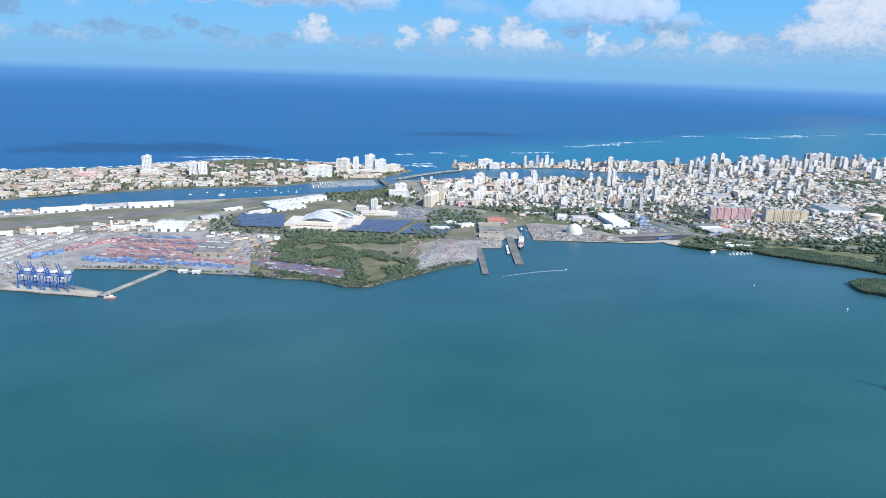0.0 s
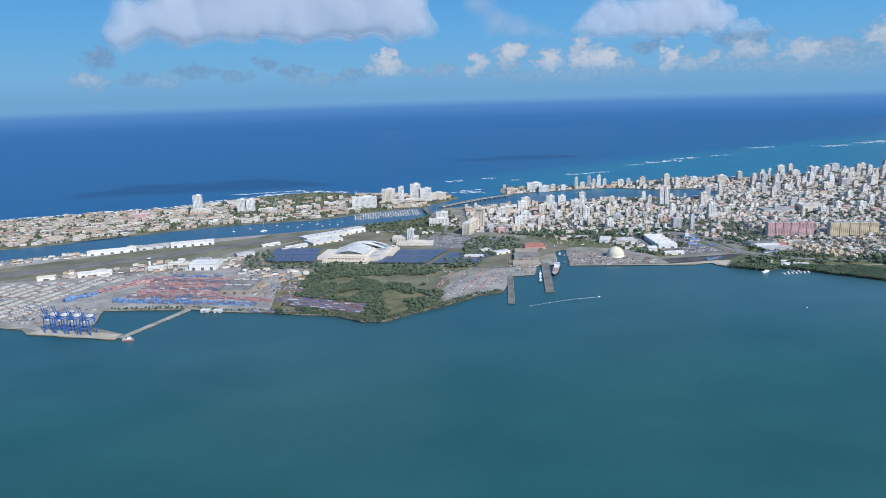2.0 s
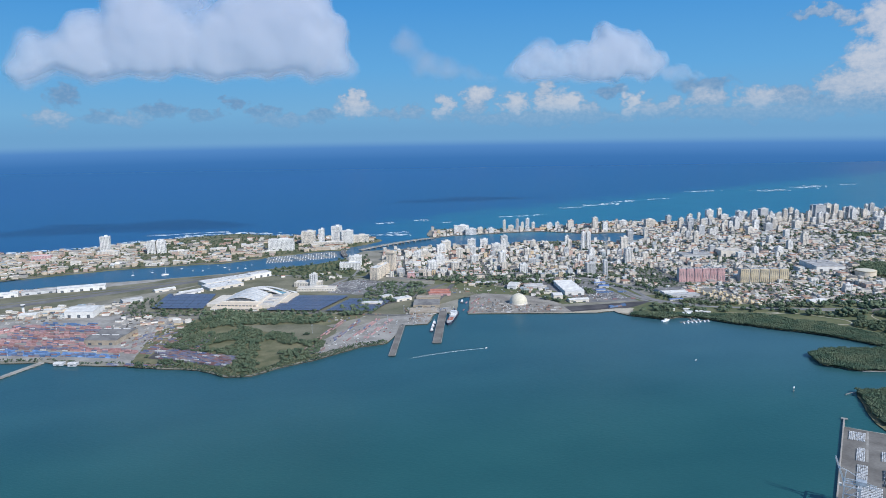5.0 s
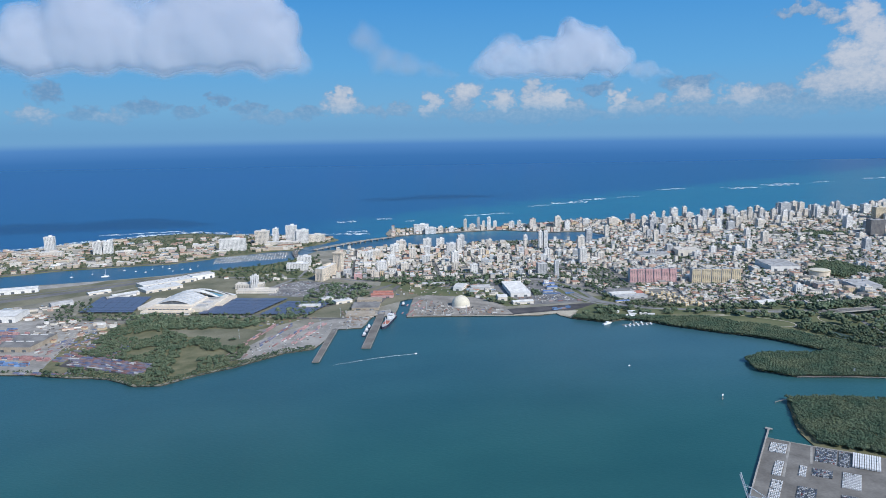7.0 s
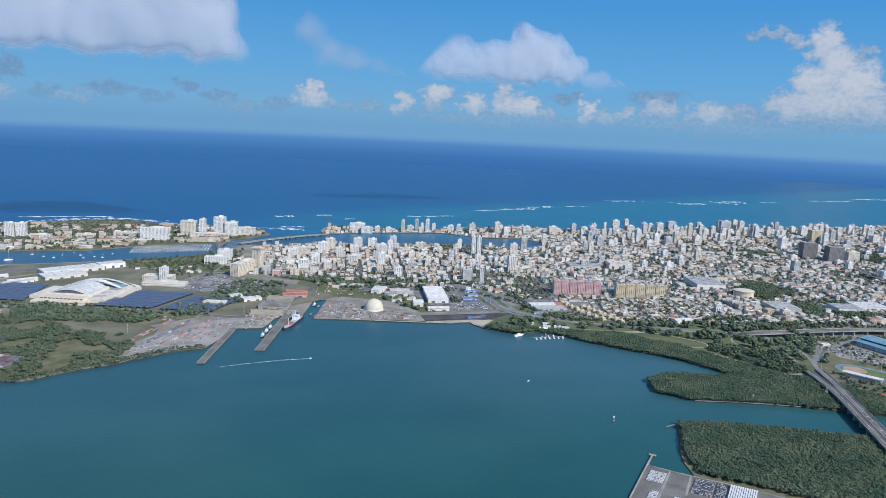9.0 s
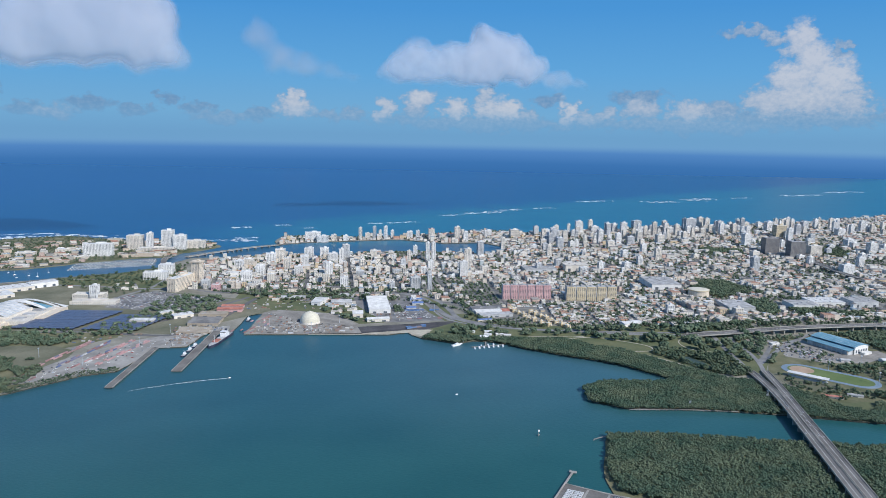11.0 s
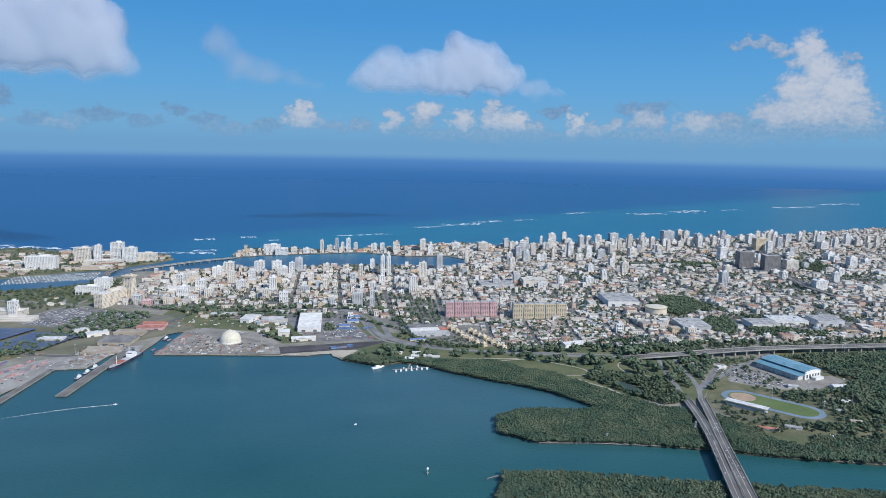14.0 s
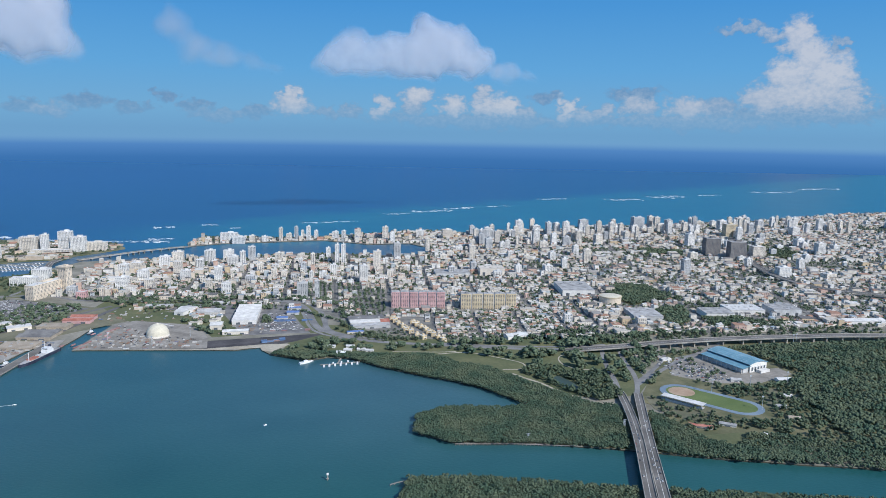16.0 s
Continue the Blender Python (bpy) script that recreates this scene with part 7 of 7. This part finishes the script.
# ---- sports ground ----
def stadium_thing():
    t = thing("sports_hall", "long white sports hall with two-tier blue sheet roofs", "sports hall", pose(1111, 759, 1.1, 0, 0, -80))
    L, W = 58, 34
    body = part("wall", Geo().box(0, 5, -0.5, L - 3, 24, 9), M_CREAM, t)
    part("annex", Geo().box(0, -12, -0.5, L - 5, 9, 6), M_GREY, t)
    n = 10
    vs, fs = [], []
    for i in range(n + 1):
        v = -9.0 + 28.0 * i / n
        for x in (-L / 2, L / 2):
            vs.append((x, v, 9.0 + 2.4 * math.sin(math.pi * i / n)))
    for i in range(n):
        fs.append((2 * i, 2 * i + 1, 2 * i + 3, 2 * i + 2))
    k = len(vs)
    rim = [2 * i for i in range(n + 1)]
    vs += [(x, y, z - 0.5) for x, y, z in vs]
    fs += [tuple(k + j for j in f[::-1]) for f in fs]
    fs += [(a, b, k + b, k + a) for a, b in zip(rim, rim[1:])] + [(b + 1, a + 1, k + a + 1, k + b + 1) for a, b in zip(rim, rim[1:])]
    top = part("vault_roof", Geo().add(vs, fs), M_BLUEROOF, t)
    for i in range(15):
        x = -L / 2 + 1.5 + i * (L - 3) / 14
        part("roof_seam", sweep_seam(x, n), M_STEELGREY, top)
    part("lower_roof", Geo().add([(-L / 2, -19, 5.9), (L / 2, -19, 5.9), (L / 2, -7, 7.6), (-L / 2, -7, 7.6), (-L / 2, -19, 5.5), (L / 2, -19, 5.5), (L / 2, -7, 7.2), (-L / 2, -7, 7.2)], [(0, 1, 2, 3), (7, 6, 5, 4), (0, 4, 5, 1), (1, 5, 6, 2), (2, 6, 7, 3), (3, 7, 4, 0)]), M_BLUEROOF, t)
    part("clerestory", Geo().box(0, -7.05, 7.3, L - 4, 0.3, 1.3), M_GLASS, body)
    for sx in (-1, 1):
        end = part("end_wall", Geo().box(sx * (L / 2 - 1.2), 5, -0.4, 0.8, 25.5, 9.2), M_WHITE, t)
        part("gable_wall", Geo().add([(sx * (L / 2 - 0.8), -8 + 26 * i / n, 8.7) for i in range(n + 1)] + [(sx * (L / 2 - 0.8), -8 + 26 * i / n, 8.8 + 2.3 * math.sin(math.pi * i / n)) for i in range(n + 1)], [(i, i + 1, n + 2 + i, n + 1 + i) for i in range(n)]), M_WHITE, end)
        for j in range(5):
            part("end_window", Geo().box(sx * (L / 2 - 0.75), -4 + j * 4.6, 1.2, 0.2, 2.6, 4.2), M_GLASS, end)
    for i in range(9):
        part("column", Geo().box(-L / 2 + 3 + i * (L - 6) / 8, -18, -0.5, 0.7, 0.7, 6.4), M_CREAM, t)
    part("portico", Geo().box(L / 2 + 3, 8, -0.5, 6, 14, 3.4), M_WHITE, t)
    return t


def sweep_seam(x, n):
    """One raised seam over the curved sheet roof."""
    g = Geo()
    for i in range(n):
        a, b = -9.0 + 28.0 * i / n, -9.0 + 28.0 * (i + 1) / n
        g.beam((x, a, 9.02 + 2.4 * math.sin(math.pi * i / n)), (x, b, 9.02 + 2.4 * math.sin(math.pi * (i + 1) / n)), 0.1)
    return g


stadium_thing()
ax, ay = Vector((996.6, 709.8)), Vector((1036.4, 647.2))
d = (ay - ax).normalized()
nrm = Vector((-d.y, d.x))


def oval(r0, mat, name, label, z, grow=0.0):
    pts = []
    mid0, mid1 = ax + d * 12 - d * grow, ay - d * 6 + d * grow
    for i in range(17):
        a = math.pi * i / 16
        o = mid1 + (nrm * math.cos(a) + d * math.sin(a)) * r0
        pts.append((o.x, o.y))
    for i in range(17):
        a = math.pi * i / 16
        o = mid0 - (nrm * math.cos(a) + d * math.sin(a)) * r0
        pts.append((o.x, o.y))
    return single(name, Geo().slab(pts, z - 0.2, z), mat, label, "sports ground", kind="structure")


oval(20.5, M_TRACK, "track_running", "blue oval running track", 1.32)
oval(14.6, M_TURF, "lawn_sports", "green sports field inside the track", 1.4)
cl = ax + d * 12
single("ground_infield", Geo().slab([(cl.x + 12.4 * math.cos(a), cl.y + 12.4 * math.sin(a)) for a in np.linspace(0, math.tau, 26)[:-1]], 1.2, 1.46), M_CLAY, "orange clay infield", "sports ground", kind="structure")
g = thing("grandstand", "long grandstand with a white roof", "grandstand", pose(986, 673, 1.1, 0, 0, math.degrees(math.atan2(d.y, d.x))))
for i in range(5):
    part("tier", Geo().box(0, 2 - i * 1.2, -0.3, 38, 1.2, 0.7 + i * 0.5), M_GREY, g)
part("roof", Geo().box(0, -1, 4.3, 40, 9, 0.4), M_ROOFWHITE, g)
part("back_wall", Geo().box(0, -4.6, -0.3, 38, 0.4, 2.6), M_GREY, g)
for i in range(9):
    part("post", Geo().tube((-18 + i * 4.5, -4.2, 0), (-18 + i * 4.5, -4.2, 4.3), 0.2), M_STEELGREY, g)
hall(967, 622, 19, 5, 2.0, -36, M_CREAM, M_ROOFRUST, "low clubhouse with a faded red roof", name="clubhouse")
hall(992, 619, 14, 5, 2.0, -40, M_CREAM, M_ROOFGREY, "low open clubhouse with a grey roof", name="clubhouse")
hall(1068, 641, 9, 7, 2.2, -30, M_WHITE, M_ROOFGREY, "small grey-roofed house near the sports field", name="clubhouse")
hall(1092, 662, 12, 7, 2.2, -20, M_CREAM, M_ROOFWHITE, "small pale house near the sports field", name="clubhouse")
hall(1060, 616, 10, 6, 2.0, -30, M_CREAM, M_BUFF, "small tan-roofed shelter by the inlet", name="clubhouse")
hall(1125, 700, 16, 8, 2.6, -10, M_WHITE, M_ROOFWHITE, "white service building behind the sports hall", name="clubhouse")
hall(1076, 712, 10, 7, 2.4, -30, M_WHITE, M_ROOFGREY, "small white building in the sports grounds", name="clubhouse")
t = thing("arched_shelter", "small white arched shelter on the lawn", "shelter", pose(1008, 592, 1.15, 0, 0, -40))
part("shell", Geo().add([(x, -5 + 10 * i / 8, 3.2 * math.sin(math.pi * i / 8)) for x in (-1.5, 1.5) for i in range(9)] + [(x, -4.7 + 9.4 * i / 8, 2.9 * math.sin(math.pi * i / 8)) for x in (-1.5, 1.5) for i in range(9)], [(i, i + 1, i + 10, i + 9) for i in range(8)] + [(i + 18, i + 27, i + 28, i + 19) for i in range(8)] + [(i, i + 18, i + 19, i + 1) for i in range(8)] + [(i + 9, i + 10, i + 28, i + 27) for i in range(8)]), M_BOAT, t)
for x, y in ((1030, 690), (1046, 640), (1075, 690), (1120, 690), (1230, 800), (1236, 802)):
    t = thing("floodlight_mast", "tall slim steel floodlight mast", "light mast", pose(x, y, 1.1), "sports masts")
    part("pole", Geo().tube((0, 0, -0.3), (0, 0, 13), 0.3, 0.15), M_STEELGREY, t)
    part("lamp_frame", Geo().box(0, 0, 12.6, 2.4, 0.4, 1.2), M_STEELGREY, t)


# ---- vehicles ----
def car_template():
    t = thing("car", "parked car with dark windows", "car", group="parked cars")
    part("body", Geo().box(0, 0, 0.25, 2.2, 0.95, 0.35), M_CAR_EACH, t)
    part("cabin", Geo().box(-0.1, 0, 0.6, 1.25, 0.85, 0.32, 0, 0, 0.8), M_GLASS, t)
    wheel = Geo().tube((0, -0.08, 0), (0, 0.08, 0), 0.22, 0.22, 8).mesh("wheel", M_HULL)
    for sx in (-0.7, 0.7):
        for sy in (-0.45, 0.45):
            part("wheel", wheel, None, t, at=(sx, sy, 0.22))
    return t


car = car_template()
cars_far, cars_glass, made = Geo(), Geo(), 0


def park_car(x, y, z, rot, single_thing=False):
    global made
    if single_thing and made < 64:
        m = pose(x, y, z, 0, 0, rot)
        if made == 0:
            car.matrix_basis = m
        else:
            copy_at(car, m)
        made += 1
    else:
        cars_far.box(x, y, z + 0.05, 2.2, 0.95, 0.55, rot)
        cars_glass.box(x, y, z + 0.602, 1.2, 0.85, 0.28, rot, 0, 0.8)


# rows of new cars on the car pier
pd, pn = Vector((-0.69, -0.724)), Vector((0.76, -0.65))
pier_cars, pier_glass = Geo(), Geo()
heading = math.degrees(math.atan2(pd.y, pd.x))
for x, y, deep_, wide, white in ((628.5, 521.5, 20, 13, True), (611, 493.7, 28, 7, True), (623, 482, 18, 5, True), (656, 504, 28, 15, False), (668, 494, 29, 7.5, False), (629, 476, 14, 14, False), (645, 465, 26, 12, True), (589, 469, 34, 8, True), (600, 456, 30, 12, False), (566, 443, 30, 16, True), (620, 438, 34, 16, False), (545, 420, 34, 12, False), (585, 420, 36, 18, True), (690, 462, 36, 22, False), (660, 440, 30, 16, True)):
    for i in range(int(deep_ / 2.55)):
        for j in range(int(wide / 1.2)):
            o = Vector((x, y)) + pd * (1.2 + i * 2.55) + pn * (0.6 + j * 1.2)
            if rnd.random() > 0.96:
                continue
            if white:
                pier_cars.box(o.x, o.y, 1.45, 2.2, 0.95, 0.5, heading)
                pier_cars.box(o.x, o.y, 1.952, 1.2, 0.85, 0.26, heading, 0, 0.8)
                pier_glass.box(o.x + pd.x * 0.72, o.y + pd.y * 0.72, 1.952, 0.25, 0.8, 0.14, heading)
            else:
                park_car(o.x, o.y, 1.42, heading, y > 474)
single("parked_cars", pier_cars, M_CAR_WHITE, "tight blocks of new white cars on the pier", "cars", kind="stuff")
single("car_windscreens", pier_glass, M_GLASS, "dark windscreens of the new white cars", "cars", kind="stuff")
trailer = Geo().box(0, 0, 0.45, 4.6, 1.1, 1.25).mesh("box_body", M_BOAT)
for i in range(5):
    for j in range(12):
        o = Vector((674.6, 487.8)) + pd * (2.4 + i * 5.1) + pn * (0.7 + j * 1.55)
        t = thing("trailer", "white box trailer parked in a tight row", "trailer", pose(o.x, o.y, 1.4, 0, 0, heading), "pier trailers")
        part("box_body", trailer, None, t)
        if i == 0 and j == 0:
            axle = Geo().box(-1.4, 0, 0, 1.3, 0.95, 0.44).mesh("wheels", M_HULL)
        part("wheels", axle, None, t)
for pts in ([(644, 518.6), (599.6, 470.7)], [(653.9, 506.9), (632.9, 482.2)]):
    single("road", Geo().strip(pts, 1.6, 1.2, 1.45), M_YARD, "pale concrete lane across the car pier", "road", kind="structure")
# traffic on bridges and parking lots
for i in range(26):
    u = rnd.random()
    a, b = ((914, 645), (862, 541)) if i % 2 else ((924, 643), (870.5, 538))
    off = rnd.choice((-2.0, 1.8))
    park_car(a[0] + (b[0] - a[0]) * u + off, a[1] + (b[1] - a[1]) * u, 6.78 - 0.28 * (1 - u), 63, True)
for zone, step, keep in (([(1025, 745), (1060, 715), (1075, 720), (1085, 760), (1060, 795), (1030, 790)], 3.4, 0.45), ([(628, 1012), (672, 1004), (668, 1060), (650, 1100), (630, 1100)], 3.0, 0.3), ([(545, 1000), (500, 985), (440, 990), (460, 1040)], 4.5, 0.25), ([(235, 1170), (330, 1120), (400, 1180), (290, 1260), (240, 1230)], 3.6, 0.4), ([(200, 850), (300, 915), (350, 960), (380, 1000), (300, 975), (220, 910)], 5, 0.3), ([(-420, 960), (-340, 912), (-285, 885), (-270, 950), (-330, 990), (-420, 1000)], 3.6, 0.55), ([(-600, 1250), (-394, 1282), (-240, 1345), (-250, 1300), (-394, 1240), (-600, 1195)], 4.5, 0.5), ([(-430, 900), (-375, 888), (-350, 910), (-385, 980), (-430, 990)], 3.2, 0.7)):
    for x, y in scatter(zone, step, np.random.default_rng(9), keep):
        park_car(x, y, 1.25, rnd.choice((-10, 80)) + rnd.uniform(-4, 4))
single("parked_cars", cars_far, M_CAR, "rows of parked cars, mostly white", "cars", kind="stuff")
single("car_cabins", cars_glass, M_GLASS, "dark cabins of the parked cars", "cars", kind="stuff")
# container yard light masts and port masts
for x, y in ((-150, 930), (-60, 905), (-230, 960), (-120, 1010), (20, 900), (250, 900), (300, 960), (340, 975), (200, 940), (450, 1010), (500, 980), (540, 1010), (620, 1060), (680, 1040), (330, 1010)):
    t = thing("light_mast", "tall slim yard light mast", "light mast", pose(x, y, 1.1), "yard masts")
    part("pole", Geo().tube((0, 0, -0.3), (0, 0, 11), 0.22, 0.12), M_STEELGREY, t)
    part("lamp_ring", Geo().tube((0, 0, 10.6), (0, 0, 11.1), 0.9, 0.9, 10), M_STEELGREY, t)
# airport control tower
t = thing("control_tower", "slim white airport control tower", "control tower", pose(-205, 1150, 1.1))
part("shaft", Geo().tube((0, 0, -0.5), (0, 0, 11), 2.0, 1.7, 12), M_WHITE, t)
part("cab", Geo().tube((0, 0, 11), (0, 0, 14), 2.6, 3.2, 12), M_GLASS, t)
part("roof", Geo().tube((0, 0, 14), (0, 0, 14.7), 3.4, 3.2, 12), M_WHITE, t)


# ---- clouds over the ocean ----
def cloud_material(tone):
    """White vapour, as opaque as it is thick, thinning to wisps at its rim."""
    m = bpy.data.materials.new("cloud_vapour")
    m.use_nodes = True
    t = m.node_tree
    t.nodes.remove(t.nodes["Principled BSDF"])
    front, back, clear = t.nodes.new("ShaderNodeBsdfDiffuse"), t.nodes.new("ShaderNodeBsdfTranslucent"), t.nodes.new("ShaderNodeBsdfTransparent")
    for n in (front, back):
        n.inputs["Color"].default_value = (tone * 1.0, tone * 0.96, tone * 0.99, 1)
    body, mixed = t.nodes.new("ShaderNodeMixShader"), t.nodes.new("ShaderNodeMixShader")
    body.inputs[0].default_value = 0.45
    t.links.new(front.outputs[0], body.inputs[1])
    t.links.new(back.outputs[0], body.inputs[2])
    thick = t.nodes.new("ShaderNodeAttribute")
    thick.attribute_name = "thickness"
    co, n1 = t.nodes.new("ShaderNodeTexCoord"), t.nodes.new("ShaderNodeTexNoise")
    n1.inputs["Scale"].default_value, n1.inputs["Detail"].default_value, n1.inputs["Roughness"].default_value = 0.022, 4.0, 0.5
    t.links.new(co.outputs["Object"], n1.inputs["Vector"])
    wisp, mr = t.nodes.new("ShaderNodeMath"), t.nodes.new("ShaderNodeMapRange")
    wisp.operation = "MULTIPLY_ADD"
    t.links.new(n1.outputs["Fac"], wisp.inputs[0])
    wisp.inputs[1].default_value = 44.0
    shift = t.nodes.new("ShaderNodeMath")
    shift.operation = "SUBTRACT"
    t.links.new(thick.outputs["Fac"], shift.inputs[0])
    shift.inputs[1].default_value = 22.0
    t.links.new(shift.outputs[0], wisp.inputs[2])
    mr.interpolation_type = "SMOOTHSTEP"
    t.links.new(wisp.outputs[0], mr.inputs[0])
    mr.inputs[1].default_value, mr.inputs[2].default_value, mr.inputs[4].default_value = 0.0, 90.0, 0.44
    rim, alpha = t.nodes.new("ShaderNodeMapRange"), t.nodes.new("ShaderNodeMath")
    rim.interpolation_type = "SMOOTHSTEP"
    t.links.new(thick.outputs["Fac"], rim.inputs[0])
    rim.inputs[1].default_value, rim.inputs[2].default_value = 0.0, 40.0
    alpha.operation = "MULTIPLY"
    t.links.new(mr.outputs[0], alpha.inputs[0])
    t.links.new(rim.outputs[0], alpha.inputs[1])
    t.links.new(alpha.outputs[0], mixed.inputs[0])
    t.links.new(clear.outputs[0], mixed.inputs[1])
    t.links.new(body.outputs[0], mixed.inputs[2])
    t.links.new(mixed.outputs[0], t.nodes["Material Output"].inputs["Surface"])
    return m


def cloud(y, lobes, base, seed, label, tone=0.88, step=6.0, veil=1.0):
    """A billowing body round the given lobes (x, z, radius) with a flat base."""
    cx = sum(l[0] for l in lobes) / len(lobes)
    x0, x1 = min(l[0] - l[2] for l in lobes) - 40, max(l[0] + l[2] for l in lobes) + 40
    z0, z1 = base - 30, max(l[1] + l[2] for l in lobes) + 40
    nx, nz = int((x1 - x0) / step), int((z1 - z0) / step)
    thick = np.zeros((nx + 1, nz + 1))
    for i in range(nx + 1):
        for k in range(nz + 1):
            x, z = x0 + i * step, z0 + k * step
            p = Vector((x / 75 + seed, z / 75, seed))
            q = Vector((x / 28 + seed, z / 28, seed + 5))
            wx = x + 30 * noise.noise(p) + 7 * noise.noise(q)
            wz = z + 22 * noise.noise(p + Vector((9, 3, 1))) + 7 * noise.noise(q + Vector((4, 8, 1)))
            v = sum(max(0.0, r * r - (wx - a) ** 2 - (wz - b) ** 2) ** 1.5 for a, b, r in lobes) ** (1 / 3)
            f = max(0.0, min(1.0, (wz - base) / 45))
            edge = min(1.0, min(i, nx - i, k, nz - k) / 4)
            thick[i, k] = v * f * f * (3 - 2 * f) * edge * veil
    ids, vs, ts = {}, [], []
    faces = []
    for side in (-1, 1):
        for i in range(nx):
            for k in range(nz):
                quad = [(i, k), (i + 1, k), (i + 1, k + 1), (i, k + 1)]
                if max(thick[c] for c in quad) <= 0:
                    continue
                row = []
                for c in quad:
                    key = (side if thick[c] > 0 else 0, c)
                    if key not in ids:
                        ids[key] = len(vs)
                        x, z = x0 + c[0] * step, z0 + c[1] * step
                        bulge = thick[c] * 0.45
                        vs.append((x - cx, side * bulge, z - base))
                        ts.append(thick[c])
                    row.append(ids[key])
                faces.append(tuple(row if side < 0 else row[::-1]))
    me = bpy.data.meshes.new("cloud")
    me.from_pydata(vs, [], faces)
    me.attributes.new("thickness", "FLOAT", "POINT").data.foreach_set("value", ts)
    me.materials.append(cloud_material(tone))
    me.polygons.foreach_set("use_smooth", [True] * len(me.polygons))
    me.update()
    ob = tagged(new("cloud", me), label, "cloud", "fair-weather clouds", "structure")
    ob.matrix_basis = pose(cx, y, base)
    return ob


cloud(1660, [(-300, 400, 75), (-200, 425, 85), (-85, 450, 105), (15, 425, 80), (75, 440, 90), (165, 450, 110), (240, 445, 95), (275, 410, 60), (-240, 405, 70), (100, 500, 80), (-120, 510, 80), (205, 515, 85), (-20, 525, 60)], 345, 1.0, "large flat-bottomed white cumulus cloud")
cloud(1890, [(488, 468, 48), (470, 480, 32), (530, 435, 44), (552, 412, 50), (600, 400, 48), (650, 392, 42), (695, 388, 34)], 362, 2.0, "ragged grey-white fair-weather cloud", 0.72, 5.0, 0.75)
cloud(2120, [(1155, 478, 95), (1130, 515, 58), (1225, 462, 82), (1290, 440, 60), (1065, 445, 75), (930, 480, 50), (915, 445, 62), (985, 435, 66), (865, 412, 50), (1380, 412, 46), (1455, 398, 40)], 372, 3.0, "domed white cumulus cloud with a grey base", 0.88)
